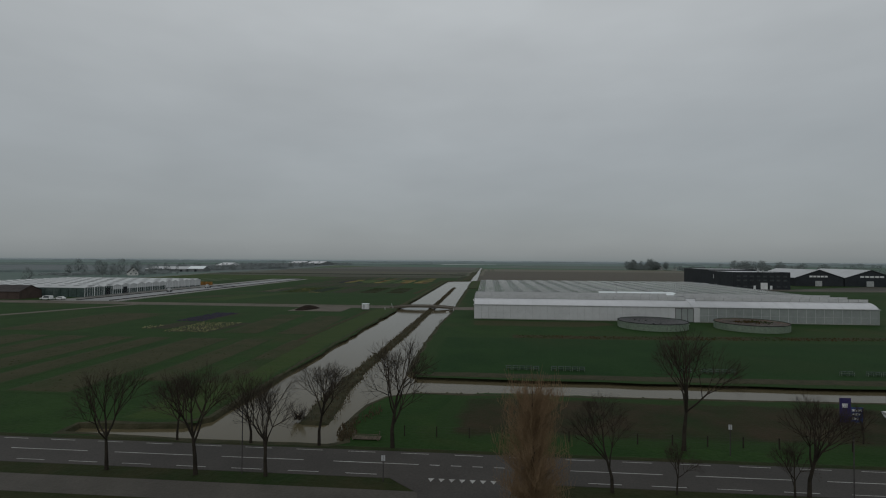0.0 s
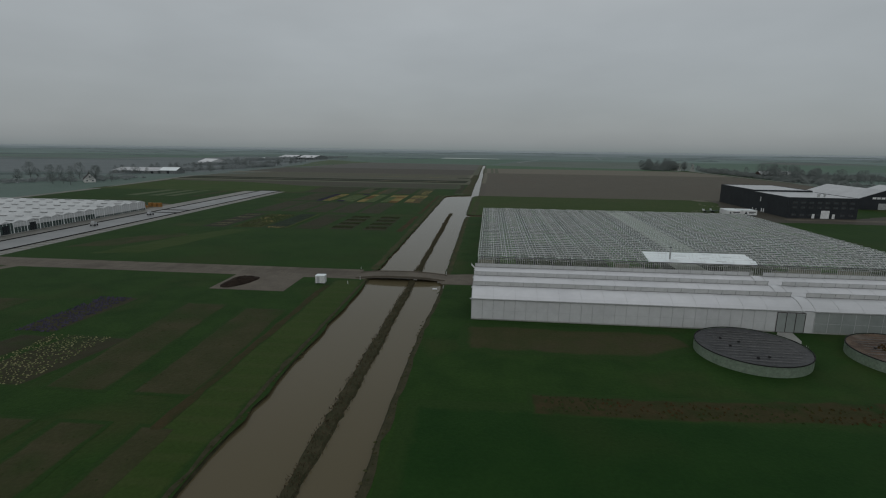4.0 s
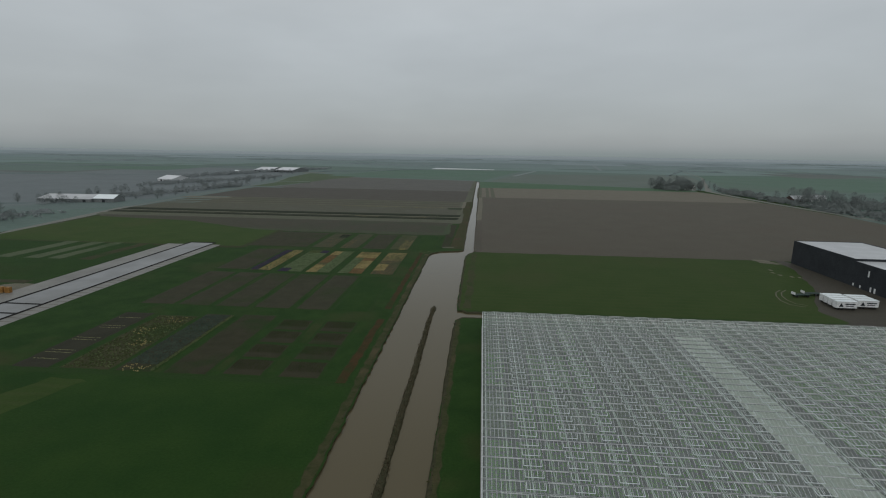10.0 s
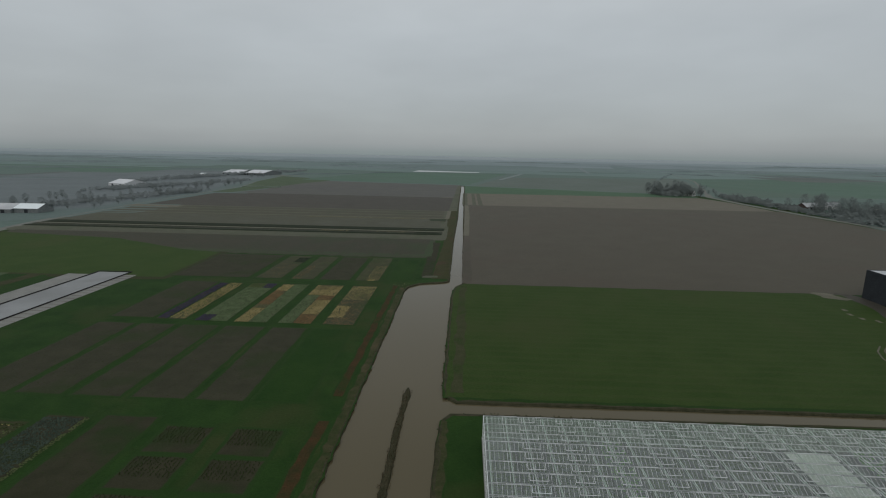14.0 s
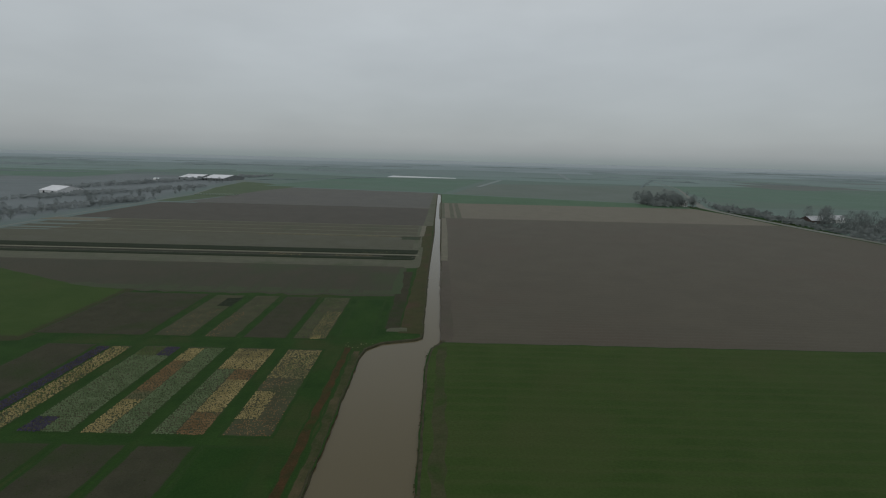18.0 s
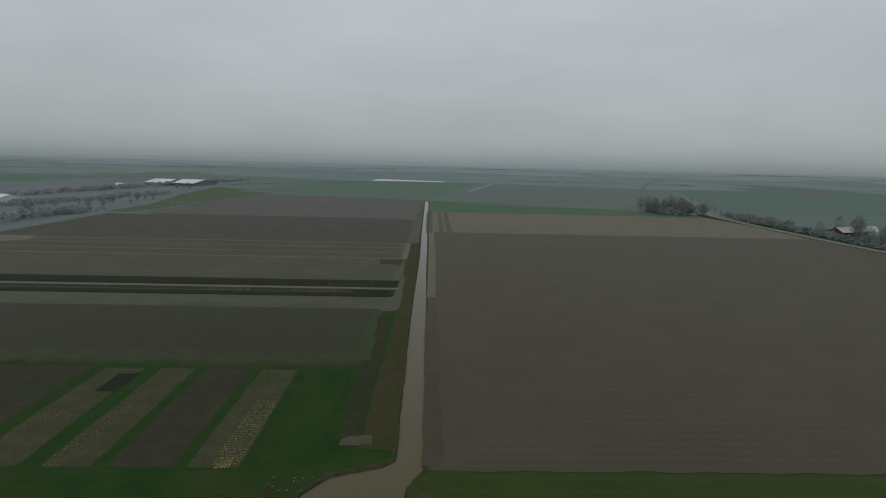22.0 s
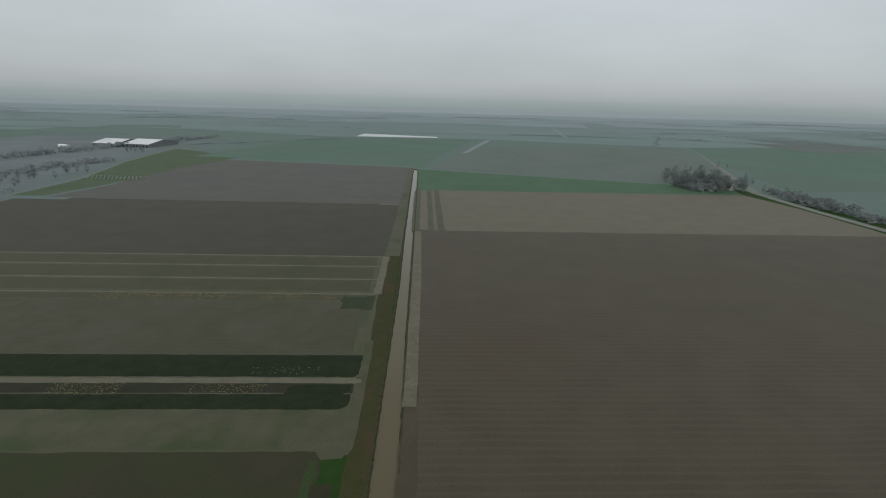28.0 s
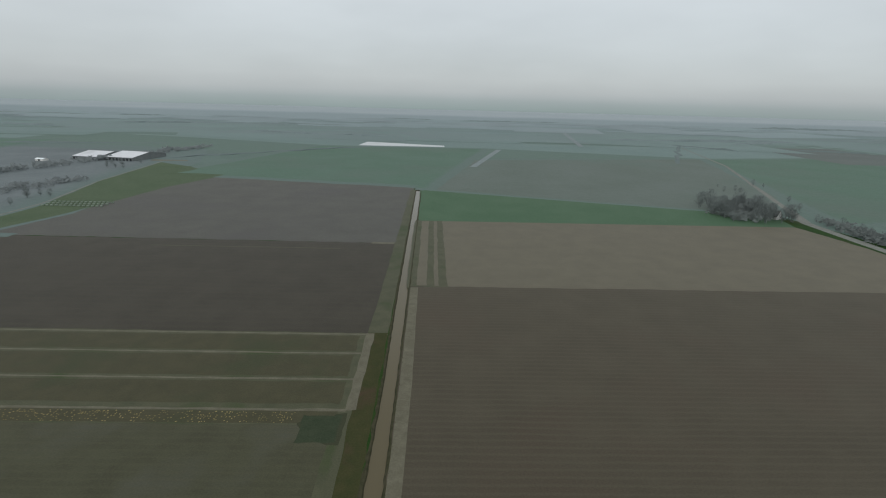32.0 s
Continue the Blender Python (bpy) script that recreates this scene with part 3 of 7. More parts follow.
def lay_ground():
    outer = [(-4600, -900), (4600, -900), (4900, 4500), (-4900, 4500)]
    hole = wobble(CHANNEL, 3.0, 0.13, 5)
    g = Geo()
    flat = [[Vector((x, y, 0)) for x, y in outer], [Vector((x, y, 0)) for x, y in hole]]
    pts = outer + hole
    g.v = [(x, y, 0.0) for x, y in pts]
    for t in tessellate_polygon(flat):
        a, b, c = (pts[i] for i in t)
        up = (b[0] - a[0]) * (c[1] - a[1]) - (b[1] - a[1]) * (c[0] - a[0]) > 0
        g.f.append(tuple(t) if up else tuple(reversed(t)))
    ground = tagged(part("ground", g, GRASS), "flat dark green winter grassland of a polder", "ground", kind="structure")
    # the banks run down into the water
    area = sum(a[0] * b[1] - b[0] * a[1] for a, b in zip(hole, hole[1:] + hole[:1]))
    s = -1 if area > 0 else 1
    b, n, rng = Geo(), len(hole), random.Random(8)
    rings = ((-0.45, 0.02), (0.0, 0.03), (0.2, -0.2), (0.42, -0.52), (0.9, -1.1))
    for off, z in rings:
        for i, (x, y) in enumerate(hole):
            (ax, ay), (bx, by) = hole[i - 2], hole[(i + 2) % n]
            dx, dy = bx - ax, by - ay
            d = math.hypot(dx, dy) or 1
            o = off + (rng.uniform(-0.09, 0.09) if 0.1 < off < 0.6 else 0) - (rng.uniform(0, 0.8) if off < 0 else 0)
            b.v.append((x + s * dy / d * o, y - s * dx / d * o, z))
    for r in range(len(rings) - 1):
        for i in range(n):
            j = (i + 1) % n
            b.f.append((r * n + i, r * n + j, (r + 1) * n + j, (r + 1) * n + i) if s < 0 else (r * n + i, (r + 1) * n + i, (r + 1) * n + j, r * n + j))
    part("bank", b, BANK, ground, "dark earthen canal bank with dead grass")
    w = Geo()
    pts = wobble(CHANNEL, 40, 0.0, 1)
    w.v = [(x, y, -0.5) for x, y in pts]
    for t in tessellate_polygon([[Vector((x, y, 0)) for x, y in pts]]):
        a, c, d = (pts[i] for i in t)
        up = (c[0] - a[0]) * (d[1] - a[1]) - (c[1] - a[1]) * (d[0] - a[0]) > 0
        w.f.append(tuple(t) if up else tuple(reversed(t)))
    tagged(part("water", w, WATER), "still brownish grey canal water", "water", kind="structure")
    return ground


lay_ground()

# tufts of dead grass along the water's edge, and the reed bank down the middle of the canal
def fringe():
    rng, g = random.Random(21), Geo()
    for x, y0, y1, lean in ((-35.3, 66, 452, 1), (-14.3, 96, 170, -1), (-13.2, 180, 338, -1), (-13.4, 352, 452, -1), (-15.6, 468, 900, 1), (-8.6, 468, 900, -1)):
        y = y0
        while y < y1:
            y += rng.uniform(0.5, 1.6) * (1 if y < 480 else 2)
            h = rng.uniform(0.1, 0.3)
            g.clump(x + lean * rng.uniform(-0.5, 0.5), y, -0.25 if rng.random() < 0.4 else -0.02, rng.uniform(0.15, 0.4), h, rng, 4)
    for i in range(520):
        x = rng.uniform(-11, 120)
        g.clump(x, rng.choice((76.4, 87.0)) + rng.uniform(-0.7, 0.7) + 0.02 * max(0, x - 40), -0.12, rng.uniform(0.15, 0.35), rng.uniform(0.1, 0.25), rng, 4)
    for i in range(420):
        g.clump(rng.uniform(-9, 138), rng.choice((341.9, 348.5)) + rng.uniform(-0.6, 0.6), -0.12, rng.uniform(0.15, 0.35), rng.uniform(0.1, 0.25), rng, 4)
    reeds = Geo()
    for i in range(420):
        f = rng.random() ** 2 * 0.6
        x, y = -15.6 + 1.0 * math.sin(9 * f) * -1 + rng.uniform(-0.6, 1.2), 56.5 + 18 * f + rng.uniform(-1.2, 1.2)
        reeds.clump(x, y, -0.15, rng.uniform(0.06, 0.16), rng.uniform(0.25, 0.6), rng, 4)
    tagged(part("reed_fringe", reeds, REED), "pale dead reeds on the canal corner", "reeds", kind="stuff")
    tagged(part("bank_grass", g, ROUGH_GRASS), "tufts of dead yellowish grass along the canal banks", "grass", kind="stuff")


fringe()


def reed_bank():
    rng = random.Random(4)
    holder = thing("reed_bank", (-21.2, 61.6, -0.5), "narrow reed-grown mud bank down the middle of the canal", "reed bank")
    g = Geo()
    ys = [i * 1.2 for i in range(int(295 / 1.2))]
    rows = []
    for i, y in enumerate(ys):
        w = (0.9 + 0.5 * noise.noise((0, y * 0.07, 3)) + 0.35 * noise.noise((0, y * 0.6, 9))) * (1.75 if y < 26 else 1.3 if y < 90 else 1.15 if y < 160 else 0.9)
        if y < 12:
            w = max(w, 1.9 - 0.08 * y)
        c = 0.35 * noise.noise((5, y * 0.05, 0)) - 1.4 * min(1.0, y / 14) + 0.4 * min(1.0, max(0.0, (y - 45) / 40)) - 0.6 * max(0.0, (y - 115) / 180)
        w = max(0.35, w) * min(1.0, 0.3 + (ys[-1] - y) * 0.2)
        h = 0.42 + 0.16 * noise.noise((7, y * 0.4, 0))
        rows.append([(c - w * 1.25, y, -0.2), (c - w * 0.7, y, h * 0.8), (c, y + 0.2, h), (c + w * 0.7, y, h * 0.75), (c + w * 1.25, y, -0.2)])
    rows.insert(0, [(x * 0.5, -0.9, -0.35) for x, y, z in rows[0]])
    for r in rows:
        g.v += r
    for i in range(len(rows) - 1):
        for k in range(4):
            g.f.append((i * 5 + k, i * 5 + k + 1, i * 5 + k + 6, i * 5 + k + 5))
    part("mud_bank", g, BANK, holder)
    r = Geo()
    for i in range(7000):
        y = rng.uniform(0, 292)
        c = rows[min(len(rows) - 1, int(y / 1.2))]
        f = rng.random()
        x = c[0][0] + (c[4][0] - c[0][0]) * f
        h = rng.uniform(0.2, 0.5) * (1.6 if y < 6 else 1)
        a, l = rng.uniform(0, 6.28), rng.uniform(-0.25, 0.25)
        b = 0.07 if y > 6 else 0.04
        z = 0.1 + 0.3 * (1 - abs(2 * f - 1))
        r.poly([(x - b * math.cos(a), y - b * math.sin(a), z), (x + b * math.cos(a), y + b * math.sin(a), z), (x + l, y + l * 0.6, z + h)])
    ob = part("reeds", r, REED, holder, "dead pale brown reed stems")
    tagged(ob, kind="stuff")


reed_bank()

# ---- the main road with its cycle path, in front of the canal ----
def roads():
    slab("roadside_verge", rect(-900, 35, 900, 53.6), 0.02, earth("rough_verge", (0.020, 0.030, 0.010), (0.034, 0.034, 0.015), 5, c3=(0.016, 0.034, 0.009), spec=0.03), "dark rough grass verge along the road", "grass", step=30, seed=120, fade=0.5, amount=0.1)
    road = slab("road", rect(-900, 46.1, 900, 52.5), 0.05, ASPHALT, "wet grey asphalt main road with white dashed markings", "road", step=60, amount=0.0, side=0.15)
    slab("cycle_path", rect(-900, 40.3, 900, 43.6), 0.04, earth("worn_path", (0.060, 0.054, 0.045), (0.080, 0.072, 0.060), 5, 0.3, soft="own"), "grey concrete cycle path beside the road", "path", step=60, amount=0.0, side=0.1)
    slab("side_road", [(-8.6, 46.1), (-5.6, 43.4), (-4.9, 38), (-4.9, -60), (1.4, -60), (1.4, 38), (2.0, 43.4), (5, 46.1)], 0.062, ASPHALT, "asphalt side road that joins the main road", "road", step=60, amount=0.0, side=0.1)
    k = 0

    def dash(x0, x1, y, w, name="line_marking"):
        g = Geo().poly([(x0, y - w / 2, 0.066), (x1, y - w / 2, 0.066), (x1, y + w / 2, 0.066), (x0, y + w / 2, 0.066)])
        part(name, g, PAINT, road)

    for i in range(-9, 10):
        x = -14.9 + 11.6 * i
        if -8 < x < 4:
            for j in range(6):
                dash(-5.2 + 2.1 * j, -4.2 + 2.1 * j, 49.3, 0.14)
            continue
        dash(x, x + 8.6, 49.3, 0.15)
    for i in range(-18, 20):
        x = -8.5 + 5.6 * i
        dash(x, x + 2.9, 52.0, 0.12)
        if not -9 < x < 3:
            dash(x + 1.2, x + 4.2, 46.7, 0.12)
    for i in range(7):
        x = -4.7 + 0.95 * i
        part("give_way_triangle", Geo().poly([(x, 45.6, 0.074), (x + 0.3, 46.3, 0.074), (x - 0.3, 46.3, 0.074)]), PAINT, road)


roads()

# ---- farm road, pad, apron ----
slab("farm_road", [(-560, 196), (-330, 205), (-203, 203), (-36.2, 201.9), (-36.2, 205), (-39, 208.4), (-39, 212.9), (-160, 213.4), (-203, 214.5), (-330, 214), (-560, 204)], 0.05, PAVING, "brownish grey concrete farm road", "road", step=10, amount=0.12, side=0.12)
JOINT = material("road_joint", (0.075, 0.066, 0.054), (0.095, 0.084, 0.070), 2, 0.2, bump=0.1)
for i in range(42):
    x = -200 + i * 3.9
    part("joint", Geo().box(x, 203.4, 0.03, x + 0.09, 212.7, 0.056), JOINT, bpy.data.objects["farm_road"])
for y in (206.4, 209.6):
    part("joint", Geo().box(-200, y, 0.03, -40, y + 0.08, 0.055), JOINT, bpy.data.objects["farm_road"])
slab("farm_track", [(-150, 203.2), (-146, 203.2), (-176, 130), (-320, 96), (-322, 101), (-179, 134)], 0.045, PAVING, "narrow pale concrete farm track", "track", step=12, amount=0.15, side=0.1)
slab("loading_pad", rect(-75.2, 186.8, -54.6, 202.2), 0.062, PAVING, "reddish concrete slab pad beside the farm road", "pavement", step=8, amount=0.05, side=0.1)
slab("greenhouse_apron", [(-14.6, 202.6), (-13.4, 199.6), (-3.6, 199.6), (128, 199.9), (128, 212.1), (-3.8, 212.1), (-13.6, 210.2), (-14.6, 209.0)], 0.05, PAVING, "wet brown concrete lane between the greenhouses", "pavement", step=10, amount=0.08, side=0.1)
slab("shed_yard", [(131, 350), (212, 350), (300, 352), (300, 420), (212, 368), (169, 368), (168.5, 458), (164, 466), (162, 440), (147, 399), (128, 366)], 0.045, DARK_SOIL, "bare brown earth yard beside the dark shed", "yard", step=5, amount=0.9, seed=12)
slab("shed_forecourt", rect(166, 358, 330, 364), 0.062, PAVING, "grey paved lane in front of the shed", "pavement", step=10, amount=0.1, side=0.1)

# ---- fields: the meadow, ploughland and strips, south to north ----
slab("meadow", [(-12.6, 349.8), (128, 350.6), (150, 352), (163, 404), (167, 461), (-7.6, 461.6), (-11.6, 456), (-13.0, 440), (-12.8, 356)], 0.03, MEADOW, "green meadow with faint mowing stripes", "field", seed=3, amount=0.5, fade=1.4)
slab("worn_patch", [(-11.6, 352), (-7.5, 352), (-6.5, 458), (-10.4, 458)], 0.04, earth("worn_bank", (0.040, 0.050, 0.020), (0.056, 0.058, 0.028), 4, c3=(0.030, 0.054, 0.013), soft=(0.033, 0.060, 0.014), spec=0.03), "worn paler grass along the canal bank", "grass", seed=301, step=4, amount=0.6, fade=2)
slab("ploughed_field", [(-5.6, 463), (168, 464), (352, 474), (349, 690), (338, 806), (-5.0, 804)], 0.04, SOIL, "large field of bare grey-brown soil", "field", seed=4, amount=0.6)
slab("field_margin", [(-8.9, 463.4), (-1, 463), (-1, 806), (-8.9, 806)], 0.03, PURPLE_SOIL, "bare soil margin beside the ditch", "field", seed=44, fade=0.6)
slab("pale_field", [(12.2, 806), (336, 808), (333, 900), (322, 962), (12, 960)], 0.045, PALE_SOIL, "pale tilled soil field", "field", seed=5, amount=0.6)
slab("striped_plot", rect(-5.6, 806, 1.0, 960), 0.05, PALE_SOIL, "narrow plot of pale tilled soil", "field", seed=6)
slab("striped_plot", rect(-8.6, 804, 13, 962), 0.036, FALLOW, "plot of darker stubble", "field", seed=7)
slab("striped_plot", rect(4.6, 806, 7.7, 960), 0.05, PALE_SOIL, "narrow plot of pale tilled soil", "field", seed=77)
slab("concrete_path", [(-8.9, 597.6), (-4.8, 597.6), (-3.8, 700), (-4.2, 803), (-8.3, 803), (-8.3, 700)], 0.06, TRACK, "pale straight farm path beside the ditch", "path", step=7, amount=0.14, seed=8, fade=0.6)
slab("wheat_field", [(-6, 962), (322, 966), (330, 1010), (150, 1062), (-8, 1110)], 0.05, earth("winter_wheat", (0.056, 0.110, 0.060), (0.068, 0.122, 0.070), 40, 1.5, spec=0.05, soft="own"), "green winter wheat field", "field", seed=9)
# the open country beyond: pastures, wheat and ploughland to the skyline, haze painted in
slab("far_pasture", [(-4500, 240), (-322, 240), (-328, 470), (-352, 620), (-358, 800), (-358, 1120), (-300, 1190), (-20, 1140), (340, 1010), (352, 960), (372, 830), (350, 640), (348, 470), (348, 210), (4500, 150), (4500, 1600), (-4500, 1500)], 0.02, FAR_GREEN_B, "flat pasture land, tinted grey-green for haze", "field", step=60, seed=24)
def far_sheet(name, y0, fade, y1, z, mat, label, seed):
    """Open farmland from y0 to y1; its painted haze blends southward into nearer land."""
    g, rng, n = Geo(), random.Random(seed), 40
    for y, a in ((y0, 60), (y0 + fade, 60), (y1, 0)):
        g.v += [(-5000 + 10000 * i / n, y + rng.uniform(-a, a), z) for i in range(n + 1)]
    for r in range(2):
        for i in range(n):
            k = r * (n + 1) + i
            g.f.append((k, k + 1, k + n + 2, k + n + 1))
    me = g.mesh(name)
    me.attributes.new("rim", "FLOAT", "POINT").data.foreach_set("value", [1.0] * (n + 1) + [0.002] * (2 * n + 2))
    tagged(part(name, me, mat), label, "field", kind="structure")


# sheets step paler northward, a haze gradient put into their colours
far_sheet("far_pasture", 1450, 700, 4500, 0.026, FAR_MID, "wide pasture land, tinted blue-green for haze", 25)
far_sheet("far_farmland", 2050, 800, 4500, 0.034, FAR_LAND, "far farmland, tinted grey-green for haze", 26)
far_sheet("skyline_farmland", 2700, 1100, 4500, 0.042, SKYLINE, "farmland along the skyline, paled for haze", 27)
slab("scrubland", [(-362, 700), (-358, 930), (-386, 1117), (-402, 1290), (-440, 1420), (-900, 1480), (-1700, 1350), (-1900, 900), (-900, 640), (-470, 600)], 0.05, FAR_SCRUB, "slate grey scrub and reed land west of the road, paled for haze", "scrub", step=40, amount=5, seed=41, fade=120)
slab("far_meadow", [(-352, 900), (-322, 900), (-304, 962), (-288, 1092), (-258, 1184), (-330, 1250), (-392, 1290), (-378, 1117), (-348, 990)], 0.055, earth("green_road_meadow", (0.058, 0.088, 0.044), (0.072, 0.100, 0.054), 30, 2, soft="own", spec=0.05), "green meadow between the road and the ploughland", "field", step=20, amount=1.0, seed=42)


def patchwork(x0, x1, y0, y1, n, z, mat, seed, lab):
    """Distant fields as one sheet of many irregular plots."""
    rng, g = random.Random(seed), Geo()
    for i in range(n):
        x, y = rng.uniform(x0, x1), rng.uniform(y0, y1)
        w, d, k, q = rng.uniform(60, 260), rng.uniform(25, 120), rng.uniform(-0.3, 0.3), rng.uniform(-0.5, 0.5)
        h = z + 0.002 * i
        g.poly([(x - w - q * d, y - d - k * w, h), (x + w - q * d, y - d + k * w, h), (x + w + q * d, y + d + k * w, h), (x - w + q * d, y + d - k * w, h)])
    tagged(part("patchwork_fields", g, mat), lab, "fields", kind="stuff")


# haze tint painted into the plots to match the sheets beneath
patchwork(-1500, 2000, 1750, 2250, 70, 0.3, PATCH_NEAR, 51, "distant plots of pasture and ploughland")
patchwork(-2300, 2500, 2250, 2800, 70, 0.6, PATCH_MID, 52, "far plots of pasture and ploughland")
for i, (pts, m, lab) in enumerate(((((-4, 1116), (150, 1066), (335, 1014), (420, 1130), (518, 1498), (64, 1398)), FAR_BROWN, "olive brown grassland, tinted for haze"), (((-330, 1190), (-14, 1135), (-4, 1118), (60, 1402), (110, 1600), (-220, 1590)), FAR_GREEN, "winter wheat tinted blue-green for haze"),
                                   (((385, 985), (1400, 1105), (1420, 1680), (525, 1500), (424, 1125)), FAR_GREEN, "wide winter wheat tinted blue-green for haze"), (((-220, 1594), (110, 1604), (520, 1504), (1500, 1730), (-700, 1748)), FAR_MID, "far green land, tinted for haze"))):
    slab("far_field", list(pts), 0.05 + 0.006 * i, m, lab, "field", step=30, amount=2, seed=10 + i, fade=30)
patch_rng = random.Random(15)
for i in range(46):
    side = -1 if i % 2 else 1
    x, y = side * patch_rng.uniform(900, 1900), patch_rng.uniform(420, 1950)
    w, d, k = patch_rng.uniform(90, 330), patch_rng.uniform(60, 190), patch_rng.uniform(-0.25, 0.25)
    # beyond this line fields take the paler, haze-tinted colours
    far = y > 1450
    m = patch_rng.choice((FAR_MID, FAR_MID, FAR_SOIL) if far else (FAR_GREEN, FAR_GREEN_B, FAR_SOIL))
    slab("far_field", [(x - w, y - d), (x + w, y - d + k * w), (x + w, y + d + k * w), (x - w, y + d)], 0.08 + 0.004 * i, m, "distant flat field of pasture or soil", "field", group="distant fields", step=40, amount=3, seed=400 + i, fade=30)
slab("ditch_verge", [(-24, 470), (-15.6, 470), (-16.6, 700), (-16.4, 746), (-25, 746), (-25, 740), (-21, 600)], 0.035, VERGE, "rough brownish green verge beside the ditch", "grass", seed=25, amount=0.4, fade=0.8)
slab("ditch_verge", [(-25, 744), (-16.4, 744), (-15.4, 1108), (-22, 1108), (-23.5, 892)], 0.033, FALLOW, "faded stubble verge beside the ditch", "grass", seed=28, amount=0.4, fade=0.8)
slab("road_verge", [(-329, 470), (-346, 620), (-350, 800), (-348, 930), (-326, 930), (-326, 896), (-340, 740), (-340, 580), (-322, 470)], 0.022, VERGE, "rough green verge beside the country road", "grass", seed=29, step=20, amount=0.4, fade=0.8)
# strips west of the ditch
slab("stubble_field", rect(-345, 577, -25, 748), 0.03, FALLOW, "pale stubble between the crop strips", "field", seed=23)
slab("ploughed_field", [(-320, 896), (-23, 893), (-20, 1120), (-256, 1180), (-286, 1092), (-302, 962)], 0.05, FAR_PLOUGH, "reddish ploughed field, greyed for haze", "field", seed=18, amount=0.6)
slab("ploughed_field", [(-345, 746), (-26, 745), (-23, 888), (-340, 890)], 0.05, DARK_SOIL, "dark brown ploughed field", "field", seed=19, amount=0.6)
slab("field_track", rect(-40, 888.5, -24, 892.5), 0.055, TRACK, "short pale field track", "track", seed=20)
slab("field_track", rect(-190, 874, -60, 876), 0.06, FALLOW, "thin pale line in the dark soil", "track", seed=22)
for y0, y1, m, lab in ((728, 742.5, OLIVE_CROP, "olive brown strip of spent crop"), (708, 725, OLIVE_CROP, "olive brown strip of low crop"), (690, 705, OLIVE_CROP, "brownish strip of low crop"),
                       (629, 679, GREY_CROP, "grey-green strip of low crop")):
    slab("crop_strip", rect(-345, y0, -28, y1), 0.05, m, lab, "crop strip", group="crop strips", seed=int(y0))
slab("crop_strip", rect(-345, 679, -28, 686.2), 0.05, OLIVE_CROP, "narrow strip of rotting crop left on the soil", "crop strip", group="crop strips", seed=30)
for y0, y1 in ((743.4, 744.6), (725.9, 727.0), (705.8, 706.9), (686.2, 687.4)):
    slab("field_track", rect(-345, y0, -25.6, y1), 0.06, TRACK, "narrow pale track between crop strips", "track", group="field tracks", seed=int(y0 * 3), amount=0.25)
slab("field_track", rect(-25.4, 687, -22.2, 745), 0.064, TRACK, "pale grassy headland track", "track", seed=31)
slab("field_track", rect(-345, 610.4, -22.6, 613.2), 0.07, TRACK, "narrow pale track between dark crop strips", "track", group="field tracks", seed=32)
slab("field_track", rect(-24.6, 592, -21.4, 640), 0.064, FALLOW, "pale grassy headland track", "track", seed=33)
slab("crop_strip", rect(-345, 578, -21, 591), 0.05, FALLOW, "pale strip of stubble", "crop strip", group="crop strips", seed=34)
slab("ploughed_field", rect(-330, 524, -31, 577.5), 0.05, GREEN_SOIL, "dark peaty soil field with a green film", "field", seed=35, amount=0.5)
slab("grass_lane", [(-33, 521), (-26.5, 521), (-27.5, 548), (-29.5, 574), (-31.5, 574), (-32.5, 548)], 0.056, LANE, "faint green lane of grass across the soil", "grass", group="grass lanes", step=4, amount=0.5, seed=30, fade=4)
slab("headland", [(-330, 519), (-31, 519), (-31, 528), (-330, 531)], 0.057, GRASSY_SOIL, "greening headland of the soil field", "grass", step=5, amount=1.6, seed=31, fade=8)
for x in (-48.5, -64.5, -80.5, -96.4, -112.5, -128.5, -144.5):
    g = Geo()
    for k, (y, w) in enumerate(((522, 1.7), (532, 1.5), (542, 1.2), (552, 0.8), (560, 0.25))):
        g.v += [(x - w - 1.6, y, 0.06), (x - w * 0.4, y, 0.062), (x + w * 0.4, y, 0.062), (x + w + 1.6, y, 0.06)]
    g.f = [(4 * k + a, 4 * k + a + 1, 4 * k + a + 5, 4 * k + a + 4) for k in range(4) for a in range(3)]
    me = g.mesh("grass_lane")
    me.attributes.new("rim", "FLOAT", "POINT").data.foreach_set("value", [v for k in range(5) for v in (1.0, 0.35 + 0.16 * k, 0.35 + 0.16 * k, 1.0)])
    tagged(part("grass_lane", me, LANE), "faint green lane of grass across the soil", "grass", "grass lanes", "structure")
slab("pasture", [(-330, 458), (-152, 458), (-152, 518), (-190, 532), (-240, 556), (-330, 568)], 0.063, earth("rough_pasture", (0.033, 0.062, 0.014), (0.043, 0.071, 0.018), 14, c3=(0.047, 0.066, 0.020), soft=(0.040, 0.044, 0.020), spec=0.03), "pale green rough pasture behind the container field", "field", seed=61, fade=9)
slab("soil_strip", rect(-29.6, 474, -24, 566), 0.05, PLOT_SOIL, "brown soil strip beside the ditch verge", "field", seed=36)


